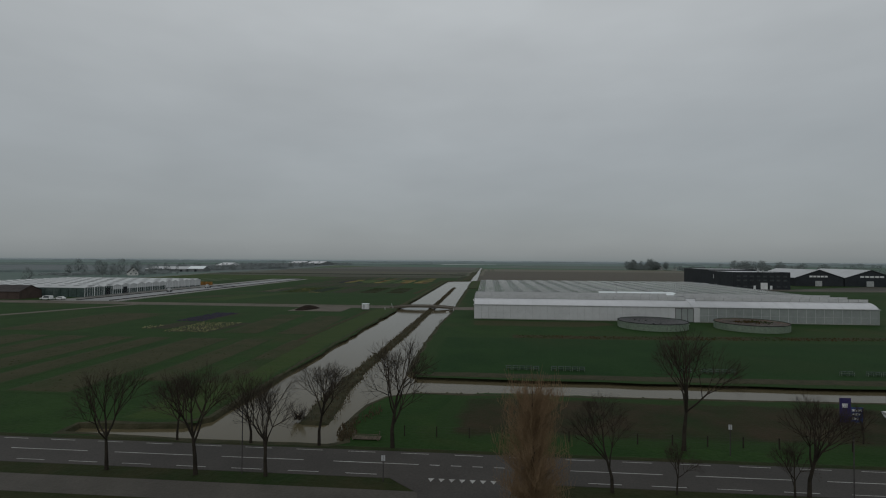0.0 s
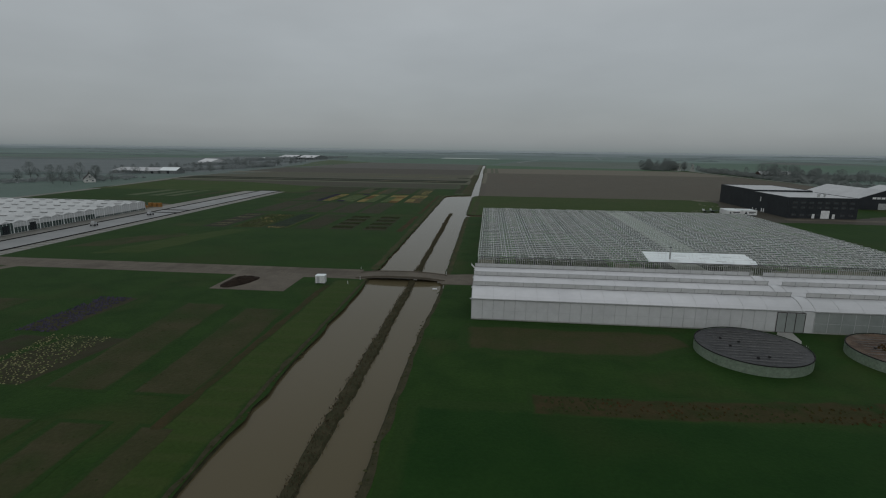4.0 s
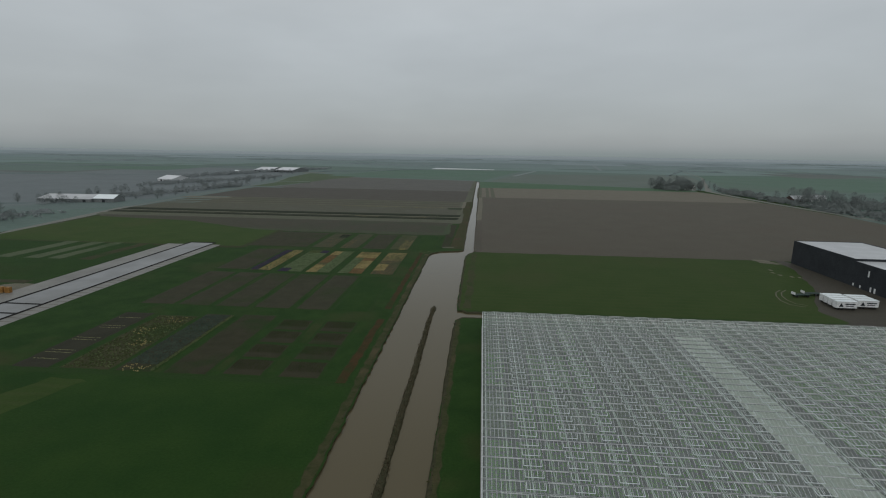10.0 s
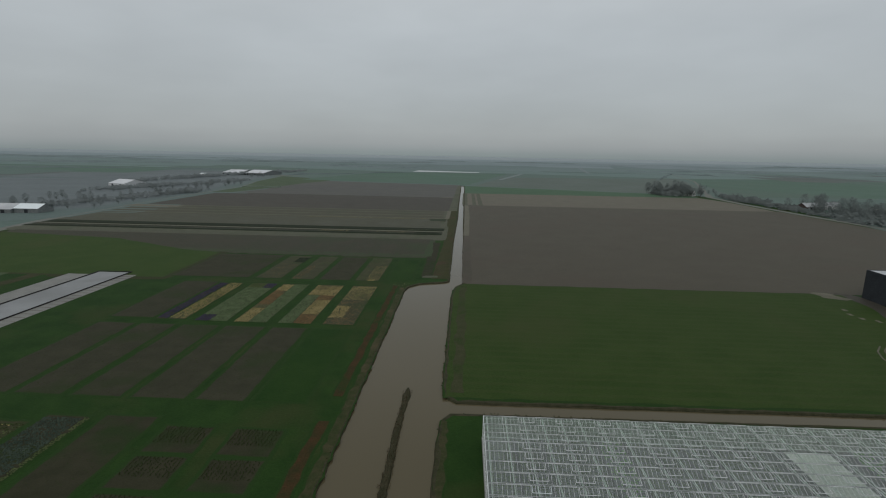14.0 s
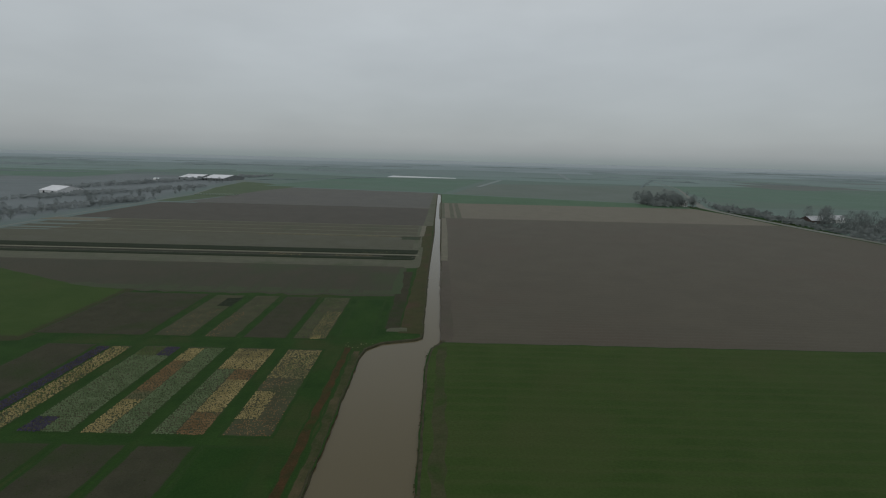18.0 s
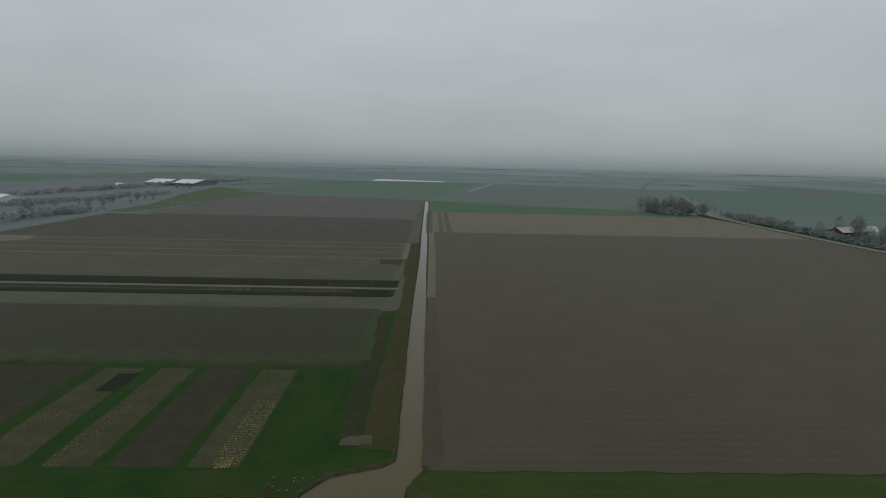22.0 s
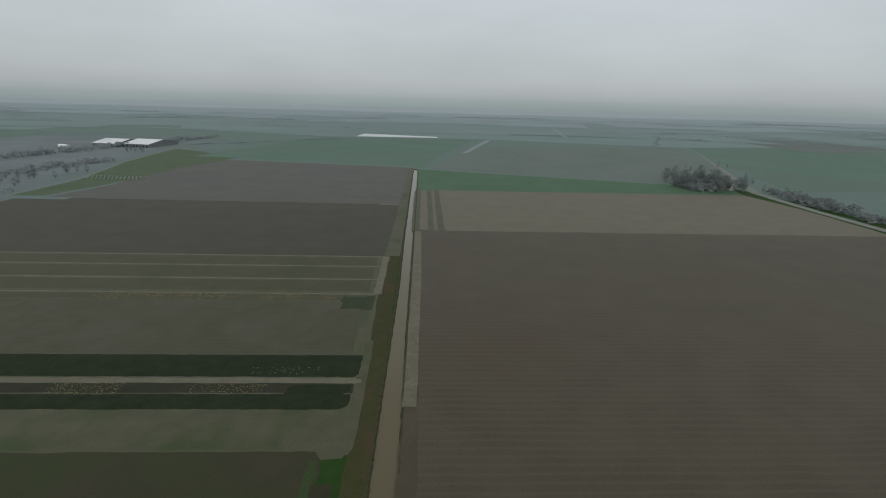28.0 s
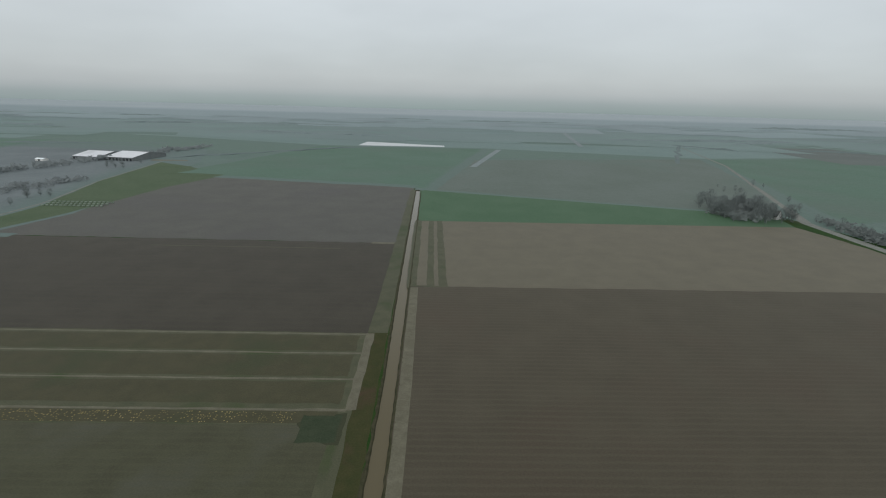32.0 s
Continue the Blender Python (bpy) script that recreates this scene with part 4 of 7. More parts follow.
def tufts(name, x0, y0, x1, y1, dx, dy, r, h, mat, parent=None, label="", seed=1, keep=1.0, z=0.04, jitter=0.25):
    """Rows of small leafy plants that cover a bed, joined."""
    rng, g = random.Random(seed), Geo()
    y = y0 + dy / 2
    while y < y1:
        x = x0 + dx / 2
        while x < x1:
            if rng.random() < keep:
                g.clump(x + rng.uniform(-jitter, jitter) * dx, y + rng.uniform(-jitter, jitter) * dy, z, r * rng.uniform(0.7, 1.25), h, rng, 4)
            x += dx
        y += dy
    ob = part(name, g, mat, parent, label)
    return tagged(ob, kind="stuff")


# the dark leafy hedges of crop, standing proud of the soil
def crop_hedge(x0, y0, x1, y1, h, seed, lab):
    rng, g = random.Random(seed), Geo()
    nx, ny = int((x1 - x0) / 2.5), max(3, int((y1 - y0) / 2.0))
    for j in range(ny + 1):
        for i in range(nx + 1):
            edge = j in (0, ny) or i in (0, nx)
            g.v.append((x0 + (x1 - x0) * i / nx + rng.uniform(-0.3, 0.3), y0 + (y1 - y0) * j / ny + rng.uniform(-0.2, 0.2), 0.0 if edge else h * rng.uniform(0.75, 1.0)))
    for j in range(ny):
        for i in range(nx):
            k = j * (nx + 1) + i
            g.f.append((k, k + 1, k + nx + 2, k + nx + 1))
    tagged(part("leafy_crop", g, DARK_CROP), lab, "crop strip", kind="stuff")


slab("crop_strip", rect(-345, 605, -25, 610.6), 0.06, BROWN_STRIP, "brown strip of cut crop with litter", "crop strip", group="crop strips", seed=37, amount=0.15)
tufts("leaf_litter", -118, 603.4, -96, 610, 0.7, 1.0, 0.24, 0.15, LEAF_PALE, None, "", 19, 0.5)
tagged(bpy.data.objects["leaf_litter"], "pale cut leaves strewn over brown soil", "crop residue", kind="stuff")
crop_hedge(-345, 614, -23.5, 629, 0.3, 38, "blackish green leafy crop in a broad strip")
crop_hedge(-345, 596, -25, 604.4, 0.35, 3, "dark green leafy crop in a dense strip")
crop_hedge(-46, 603.8, -25, 609.8, 0.35, 4, "dark green leafy crop at the end of a strip")
for x0, y0, x1, y1, m, keep, seed, lab in ((-75, 604.8, -52, 610, LEAF_PALE, 0.5, 21, "yellow cut leaves strewn over brown soil"), (-60, 615, -37, 620, CABBAGE, 0.16, 22, "few pale leaves left on the dark crop"), (-41, 454.4, -31.5, 459.6, CABBAGE, 0.2, 23, "pale rubble and stalks in the grass by the canal bend")):
    tagged(tufts("leaf_litter", x0, y0, x1, y1, 0.8, 1.0, 0.24, 0.16, m, None, "", seed, keep, 0.3 if y0 > 611 else 0.05), lab, "crop residue", kind="stuff")
slab("weed_patch", rect(-39, 669.5, -26, 684), 0.07, earth("weed_cover", (0.034, 0.047, 0.027), (0.044, 0.055, 0.033), 4, soft=(0.048, 0.052, 0.031), spec=0.03), "small dark green patch of weeds", "weeds", seed=39, amount=0.5, step=3, fade=3)
tufts("leaf_litter", -150, 679.3, -42, 685.4, 0.9, 0.9, 0.32, 0.16, LEAF_PALE, None, "", 9, 0.36)
tagged(bpy.data.objects["leaf_litter.004"], "pale cut cabbage leaves strewn over soil", "crop residue", kind="stuff")
# ---- trial beds west of the canal ----
BEDS = "trial beds"


def bed(x0, y0, x1, y1, soil, label, seed, plants=(), skew=0.0):
    """A garden bed: its soil, and leafy rows as parts (material, x0, x1, y0, y1 as shares, spacing, size, height, keep)."""
    holder = thing("crop_bed", ((x0 + x1) / 2, y0, 0.004 * (seed % 6)), label, "crop bed", BEDS)
    w, d = (x1 - x0) / 2, y1 - y0
    ring = [(x, y) for x, y in wobble([(-w, 0), (w, 0), (w + skew, d), (-w + skew, d)], 2.5, 0.22, seed)]
    g, n = Geo(), len(ring)
    cx, cy = skew / 2, d / 2
    fx, fy = min(1.0, w * 0.3) / w, min(1.0, d * 0.15) / cy
    g.v = [(x - (x - cx) * fx, y - (y - cy) * fy, 0.06) for x, y in ring] + [(x + (x - cx) * fx * 0.7, y + (y - cy) * fy * 0.7, 0.006) for x, y in ring]
    g.f = [tuple(range(n))] + [(i, n + i, n + (i + 1) % n, (i + 1) % n) for i in range(n)]
    me = g.mesh("soil")
    me.attributes.new("rim", "FLOAT", "POINT").data.foreach_set("value", [0.002] * n + [1.0] * n)
    part("soil", me, soil, holder)
    if not plants and soil not in (LAWN, FALLOW):
        tufts("weed_growth", -w + 0.4, 0.4, w - 0.4 + min(0, skew), d - 0.4, 1.5, 1.3, 0.26, 0.12, STALK, holder, "scattered low green weeds", seed * 5, 0.4, 0.03, 0.6)
    for i, (m, a, b, c, e, sp, r, h, keep) in enumerate(plants):
        tufts("planting", -w + 2 * w * a, d * c, -w + 2 * w * b, d * e, sp[0], sp[1], r, h, m, holder, "", seed * 7 + i, keep, 0.05)
    return holder


R1 = (0.42, 0.72)
# the five broad beds with leafy rows
bed(-138, 402, -121.5, 453, PEAT_BED, "wide bed of bare dark soil", 39)
bed(-120.2, 401, -116.2, 452, PLOT_SOIL, "narrow bed of violet brown leafy rows", 38, [(LEAF_DARK, 0.03, 0.97, 0.02, 0.98, R1, 0.33, 0.3, 0.85)])
bed(-115.6, 401, -109.4, 452, BROWN_BED, "narrow bed of pale yellow leafy rows", 40, [(LEAF_PALE, 0.03, 0.97, 0.02, 0.98, R1, 0.31, 0.33, 0.75), (LEAF_GREEN, 0.03, 0.97, 0.02, 0.98, R1, 0.3, 0.33, 0.45)])
bed(-105.4, 400.5, -93.5, 452.5, BROWN_BED, "long bed of blue-green leafy rows with violet corners", 41, [(LEAF_BLUE, 0.02, 0.98, 0.13, 0.85, R1, 0.34, 0.35, 0.95), (LEAF_DARK, 0.02, 0.45, 0.0, 0.13, R1, 0.34, 0.35, 0.95), (LEAF_BLUE, 0.46, 0.98, 0.0, 0.13, R1, 0.34, 0.35, 0.95), (LEAF_GREEN, 0.02, 0.6, 0.85, 0.99, R1, 0.33, 0.3, 0.9), (LEAF_DARK, 0.62, 0.99, 0.85, 0.99, R1, 0.34, 0.3, 0.95)])
bed(-91, 400.5, -79, 452.5, BROWN_BED, "long bed of rusty and blue-green leafy rows", 42, [(LEAF_PALE, 0.02, 0.45, 0.0, 0.3, R1, 0.33, 0.3, 0.9), (LEAF_BLUE, 0.46, 0.98, 0.0, 0.98, R1, 0.34, 0.35, 0.92), (LEAF_RUST, 0.02, 0.45, 0.3, 0.78, R1, 0.33, 0.3, 0.9), (LEAF_PALE, 0.02, 0.45, 0.78, 0.98, R1, 0.33, 0.3, 0.9)])
bed(-75, 400.5, -62.8, 452.5, BROWN_BED, "long bed of yellowing and blue-green leafy rows", 43, [(LEAF_BLUE, 0.02, 0.45, 0.0, 0.68, R1, 0.33, 0.3, 0.9), (LEAF_RUST, 0.46, 0.98, 0.0, 0.2, R1, 0.33, 0.3, 0.95), (LEAF_PALE, 0.46, 0.98, 0.2, 0.54, R1, 0.33, 0.3, 0.95), (LEAF_RUST, 0.46, 0.98, 0.54, 0.68, R1, 0.31, 0.3, 0.9), (LEAF_PALE, 0.02, 0.98, 0.68, 0.98, R1, 0.33, 0.3, 0.9)])
bed(-58.8, 400.5, -47.4, 452.5, BROWN_BED, "long bed of brownish leafy rows", 44, [(LEAF_RUST, 0.02, 0.98, 0.0, 0.14, R1, 0.24, 0.2, 0.4), (LEAF_PALE, 0.02, 0.5, 0.14, 0.42, R1, 0.31, 0.3, 0.85), (LEAF_RUST, 0.5, 0.98, 0.14, 0.42, R1, 0.22, 0.2, 0.3), (LEAF_RUST, 0.02, 0.98, 0.42, 0.58, R1, 0.22, 0.2, 0.25), (LEAF_PALE, 0.02, 0.98, 0.58, 0.98, R1, 0.28, 0.2, 0.7), (LEAF_GREEN, 0.3, 0.8, 0.66, 0.9, R1, 0.26, 0.2, 0.5)])
# the beds behind them
bed(-150, 462, -112, 514, PEAT_BED, "wide bed of bare dark soil", 45)
bed(-108.5, 462, -96, 513, BROWN_BED, "bed of pale brown spent stubble", 46, [(LEAF_RUST, 0.1, 0.9, 0.0, 0.6, (1.1, 1.4), 0.25, 0.15, 0.4)])
dark_patch = bed(-102.6, 496, -95.4, 509.5, DARK_CROP, "small bed of dark leafy plants", 47, [(DARK_CROP, 0.1, 0.9, 0.1, 0.9, (1.0, 1.0), 0.3, 0.2, 0.7)])
dark_patch.location.z = 0.02
bed(-91.2, 462, -80.2, 513, BROWN_BED, "bed of brown soil with rusty crop litter", 48, [(LEAF_RUST, 0.02, 0.4, 0.0, 0.55, (0.9, 1.2), 0.3, 0.2, 0.6), (LEAF_GREEN, 0.05, 0.95, 0.5, 1.0, (1.2, 1.7), 0.22, 0.18, 0.25)])
bed(-77.5, 462, -62.8, 513, PEAT_BED, "bed of bare dark reddish brown soil", 49)
bed(-60.4, 462, -48.7, 513, BROWN_BED, "bed of pale yellowish crop lines", 50, [(LEAF_GREEN, 0.03, 0.97, 0.02, 0.98, (0.9, 1.2), 0.28, 0.22, 0.55), (LEAF_PALE, 0.45, 0.97, 0.02, 0.6, (0.4, 1.1), 0.2, 0.15, 0.85), (LEAF_PALE, 0.55, 0.8, 0.0, 0.08, (0.6, 0.8), 0.36, 0.25, 0.9)])
bed(-45, 464, -33.5, 512, LAWN, "bed of short green grass", 51)
bed(-28, 471.5, -21.2, 475.5, FALLOW, "small pale patch of stubble", 55)
# the soil rectangles
for i, (a, b) in enumerate(((-137.5, -124), (-122, -109.5), (-107, -94), (-91.6, -77.5), (-75, -62.5))):
    bed(a, 343.5, b, 396, PEAT_BED, "bed of bare reddish brown soil between grass lanes", 150 + i)
bed(-60.5, 344, -47, 396, LAWN, "bed of olive green grass", 54)
# the eight small square beds with stalks
k = 60
for x0 in (-74.6, -58.8):
    for y0 in (286.5, 298.2, 309.8, 321.2):
        k += 1
        bed(x0, y0, x0 + 11.2, y0 + 10.3, PLOT_SOIL, "small square bed with rows of dark stalks", k, [(STALK, 0.04, 0.96, 0.36, 0.98, (0.85, 0.4), 0.15, 0.35, 0.85)])
bed(-91, 285.5, -78.4, 335, PLOT_SOIL, "long bed of bare peaty soil", 70)
bed(-104.6, 285.5, -94, 334, PLOT_SOIL, "long bed of blue-green leafy rows", 71, [(STALK_BLUE, 0.02, 0.86, 0.1, 0.98, (0.6, 0.6), 0.38, 0.3, 0.95), (LEAF_PALE, 0.1, 0.8, 0.0, 0.1, (0.6, 0.7), 0.26, 0.3, 0.35), (LEAF_GREEN, 0.9, 0.99, 0.02, 0.98, (0.6, 0.6), 0.36, 0.3, 0.95)])
bed(-121, 285.5, -106, 331, OLD_BED, "wide bed of green leafy rows with yellow patches", 72, [(STALK, 0.02, 0.98, 0.02, 0.98, (0.75, 0.7), 0.34, 0.25, 0.5), (LEAF_GREEN, 0.02, 0.98, 0.02, 0.98, (0.75, 0.7), 0.34, 0.25, 0.3), (LEAF_PALE, 0.1, 0.5, 0.58, 0.72, (0.6, 0.7), 0.3, 0.3, 0.25), (LEAF_PALE, 0.5, 0.9, 0.36, 0.5, (0.6, 0.7), 0.3, 0.3, 0.22), (LEAF_PALE, 0.4, 0.8, 0.84, 0.97, (0.6, 0.7), 0.3, 0.3, 0.3)])
bed(-134, 286, -124.6, 332, BROWN_STRIP, "bed of dark soil with pale rows of remains across it", 74, [(CABBAGE, 0.05, 0.9, a, a + 0.012, (0.3, 0.5), 0.22, 0.12, 0.9) for a in (0.1, 0.2, 0.24, 0.42, 0.46, 0.66, 0.7, 0.88)])
slab("weed_strip", [(-42.4, 284.5), (-39.6, 284.5), (-38.8, 336), (-41.4, 336)], 0.06, RED_WEED, "strip of rusty red weeds beside the canal", "weeds", seed=80, step=3, amount=0.3, fade=1.6)
slab("weed_strip", [(-41.2, 348), (-38.8, 348), (-38.6, 455), (-40.8, 455)], 0.06, RED_WEED, "strip of brown dead weeds beside the canal", "weeds", seed=81, step=3, amount=0.3, fade=1.6)
slab("lawn", [(-163, 214.5), (-40, 214), (-37.5, 220), (-37.5, 283), (-150, 283), (-163, 270)], 0.03, LAWN, "dark green lawn of short grass", "field", seed=82, amount=0.4)
slab("worn_patch", [(-158, 232), (-140, 236), (-126, 262), (-132, 268), (-150, 252)], 0.05, OLD_BED, "bare pale patch in the worn grass", "grass", seed=86, step=4, amount=0.8, fade=5)
slab("worn_patch", [(-140, 222), (-122, 226), (-112, 262), (-106, 279), (-118, 281), (-128, 262)], 0.045, MEADOW, "worn yellowish patch in the lawn", "grass", seed=83, step=5, amount=1.0, fade=6)
slab("bank_verge", [(-37.4, 214), (-35.2, 214), (-35.2, 452), (-37.4, 452)], 0.035, ROUGH_GRASS, "rough brownish verge on the canal bank", "grass", seed=84, step=2, amount=0.4)
slab("ditch_verge", [(-13.0, 212), (-11.6, 212), (-11.4, 338), (-12.9, 338)], 0.03, ROUGH_GRASS, "rough verge beside the canal", "grass", seed=85, step=2, amount=0.4)

# beds south of the farm road
bed(-87.8, 130, -74.8, 151, PLOT_SOIL, "bed of pale cabbage heads on dark soil", 90, [(CABBAGE, 0.0, 1.0, 0.0, 1.0, (0.75, 0.6), 0.2, 0.22, 0.5), (LEAF_GREEN, 0.0, 1.0, 0.0, 1.0, (0.75, 0.6), 0.24, 0.2, 0.4)], 4)
bed(-98, 135, -89.5, 150, PLOT_SOIL, "bed of dark soil with a few pale cabbages", 91, [(CABBAGE, 0.0, 0.5, 0.0, 0.5, (1.0, 1.0), 0.3, 0.3, 0.4)], 4)
bed(-98, 152, -89, 176, PLOT_SOIL, "bed of dark violet leafy plants", 92, [(LEAF_DARK, 0.05, 0.95, 0.0, 1.0, (0.7, 0.8), 0.4, 0.3, 0.7)], 2)
bed(-70.5, 130, -60.4, 174, OLD_BED, "bed of olive brown spent crop", 93, (), -3)
bed(-55.6, 130, -45.6, 172, OLD_BED, "bed of yellowish green spent crop", 94, (), -2)
for i, (a, b, m) in enumerate(((-136, -124, OLD_BED), (-120, -109, OLD_BED), (-106, -98, OLD_BED), (-94.5, -86, OLD_BED), (-83, -76.5, OLD_BED), (-72, -61.5, OLD_BED), (-57.5, -50.5, OLD_BED), (-45.6, -40.6, OLD_BED))):
    bed(a, 70 if i < 6 else 78, b, 121, m, "long strip of faded stubble in the grass" if m is OLD_BED else "long strip of brown soil in the grass", 95 + i, (), -2)
bed(-135, 128, -112, 172, OLD_BED, "wide bed of olive stubble", 108)
slab("bank_lawn", [(-45.5, 60), (-36.0, 60), (-36.4, 200), (-44.0, 200)], 0.035, MEADOW, "brighter strip of grass along the canal bank", "grass", seed=131, step=4, amount=0.4, fade=6)
slab("bank_strip", [(-9.5, 87.4), (40, 87.6), (130, 90.4), (130, 93.4), (40, 90.8), (-9, 90.2)], 0.04, BANK, "dark bare strip of earth above the side canal", "ground", seed=133, step=3, amount=0.3, fade=0.8)
slab("weed_strip", [(-46.6, 92), (-44.6, 92), (-44.2, 196), (-46.0, 196)], 0.05, FADED_WEED, "faint reddish strip of weeds along the bank lawn", "weeds", seed=132, step=3, amount=0.3, fade=1.2)
slab("verge_field", rect(-10.4, 88, 130, 131), 0.03, DEEP_GRASS, "dark green field of short grass", "field", seed=101)
slab("weed_strip", [(7, 130.6), (30, 130.8), (69, 134.2), (125, 139.2), (125, 145.2), (69, 140.6), (30, 137.0), (7, 136.4)], 0.05, FADED_WEED, "strip of reddish brown dead weeds", "weeds", seed=102, step=3, amount=0.5, fade=2.0)
for i in range(12):
    x, y = 8 + 9.6 * i, 131.4 + 0.074 * max(0, 9.6 * i - 22)
    tagged(tufts("dead_weeds", x, y, x + 9.6, y + 5.2, 0.8, 0.7, 0.3, 0.28, RED_WEED if i % 3 else STALK, None, "low clumps of rusty dead weeds", 600 + i, 0.45, 0.03, 0.5), category="weeds", group="dead weeds")
slab("worn_patch", [(-4.0, 154.4), (30, 154), (40, 160), (38, 166.6), (-4.0, 166.6)], 0.04, earth("worn_brown_grass", (0.038, 0.046, 0.018), (0.048, 0.048, 0.022), 5, c3=(0.052, 0.046, 0.026), spec=0.03), "worn reddish olive grass before the greenhouse", "grass", seed=103, step=3, amount=0.6)
slab("allotment", [(-4, 58.5), (60, 59.5), (60, 74), (-2, 74)], 0.04, earth("spent_border", (0.020, 0.027, 0.010), (0.042, 0.032, 0.018), 5, 0.4, c3=(0.018, 0.036, 0.010), spec=0.03), "plot of rough weeds and brown soil behind a fence", "field", seed=104, step=3, amount=0.7)

YOUNG = earth("young_crop", (0.070, 0.092, 0.050), (0.088, 0.108, 0.062), 6, c3=(0.054, 0.080, 0.036), spec=0.03)
# bright distant beds beside the long basin
for i, (x, w) in enumerate(((-268, 10), (-250.5, 9), (-237, 8), (-219.5, 8))):
    slab("crop_strip", [(x, 411), (x + w, 411), (x + w + 2, 459), (x + 3, 459)], 0.05, YOUNG if i < 3 else OLD_BED, "pale green strip of young crop", "crop strip", group="crop strips", seed=110 + i, fade=3)
# flat dark slab put where a hedge is taken to stand
slab("hedge_strip", rect(-226, 364, -205, 369), 0.05, BANK, "flat dark strip in place of a hedge behind the yard", "ground", seed=116)
slab("far_field", [(-322, 345), (-212, 345), (-205, 400), (-205, 470), (-300, 520), (-322, 520)], 0.03, LAWN, "green pasture behind the greenhouse", "field", seed=115)


# ---- long container field of pale concrete ----
def basin():
    slab("container_field", rect(-199.5, 215, -165.8, 472), 0.05, material("container_concrete", (0.150, 0.146, 0.128), (0.190, 0.184, 0.164), 5, 0.3, rough=0.5, bump=0.15, spec=0.4, c3=(0.125, 0.120, 0.105)), "long pale wet concrete container field", "pavement", step=20, amount=0.05, side=0.1)
    ob = bpy.data.objects["container_field"]
    for x in (-188.2, -172.0):
        part("dark_kerb", Geo().box(x - 0.35, 218, 0.04, x + 0.35, 466, 0.32), RUBBER, ob, "low black kerb")
    for y in (326, 337, 466):
        part("dark_kerb", Geo().box(-187.8, y - 0.3, 0.04, -172.4, y + 0.3, 0.3), RUBBER, ob, "low black kerb")
    part("wet_sheet", Geo().poly([(-187.6, 218, 0.07), (-172.6, 218, 0.07), (-172.6, 465, 0.07), (-187.6, 465, 0.07)]),
         material("wet_concrete", (0.185, 0.19, 0.19), (0.23, 0.235, 0.235), 9, 0.5, rough=0.45, bump=0.02, spec=0.3, c3=(0.16, 0.162, 0.158), grain=0.3), ob, "wet grey middle sheet")
    n = 62
    for i in range(n):
        y = 218 + i * (465 - 218) / n
        part("joint", Geo().box(-171.4, y, 0.05, -166.2, y + 0.35, 0.068), PAVING, ob)


basin()


def cart(x, y, turn, body):
    c = thing("field_cart", (x, y, 0.07), "small white spraying cart on black wheels", "cart", "field carts", turn)
    part("body", Geo().box(-0.8, -1.3, 0.7, 0.8, 1.0, 1.5).box(-0.6, -1.1, 1.5, 0.6, 0.0, 2.3), body, c)
    part("seat", Geo().box(-0.4, 0.2, 1.5, 0.4, 0.7, 1.7), RUBBER, c)
    for sx in (-1, 1):
        for sy in (-0.9, 0.9):
            part("wheel", Geo().tube((sx * 0.75, sy, 0.45), (sx * 1.05, sy, 0.45), 0.45, 0.45, 12), RUBBER, c)


cart(-182.4, 277.7, 10, GREY_ROOF)
cart(-180.9, 315.3, -15, GREY_ROOF)


# ---- bridge ----
def bridge():
    b = thing("bridge", (-26, 206, 0), "low arched concrete bridge over the canal", "bridge")
    n, L = 14, 13.2

    def z_at(u):
        return 0.10 + 0.75 * (1 - abs(u) ** 2.6)

    deck = Geo()
    for i in range(n + 1):
        x, z = (-1 + 2 * i / n) * L, z_at(-1 + 2 * i / n)
        deck.v += [(x, -3.1, z - 0.5), (x, 3.1, z - 0.5), (x, 3.1, z), (x, -3.1, z)]
    for i in range(n):
        k = 4 * i
        deck.f += [(k + j, k + (j + 1) % 4, k + 4 + (j + 1) % 4, k + 4 + j) for j in range(4)]
    part("deck", deck, PAVING, b)
    for y in (-3.1, 3.1):
        g = Geo().sweep([((-1 + 2 * i / n) * L, y, z_at(-1 + 2 * i / n) + 0.1) for i in range(n + 1)], 0.18)
        part("kerb", g, PAVING, b, "weathered concrete edge kerb")
    for x in (-11.6, 11.6):
        part("abutment", Geo().box(x - 0.6, -3.2, -1.4, x + 0.6, 3.2, z_at(x / L) - 0.45), CONCRETE, b)
    for y in (-2.2, 0, 2.2):
        part("pier", Geo().box(4.2, y - 0.25, -1.4, 4.8, y + 0.25, z_at(0.34) - 0.75), CONCRETE, b)
    part("pier_cap", Geo().box(4.0, -3.0, z_at(0.34) - 0.8, 5.0, 3.0, z_at(0.34) - 0.48), CONCRETE, b)


bridge()


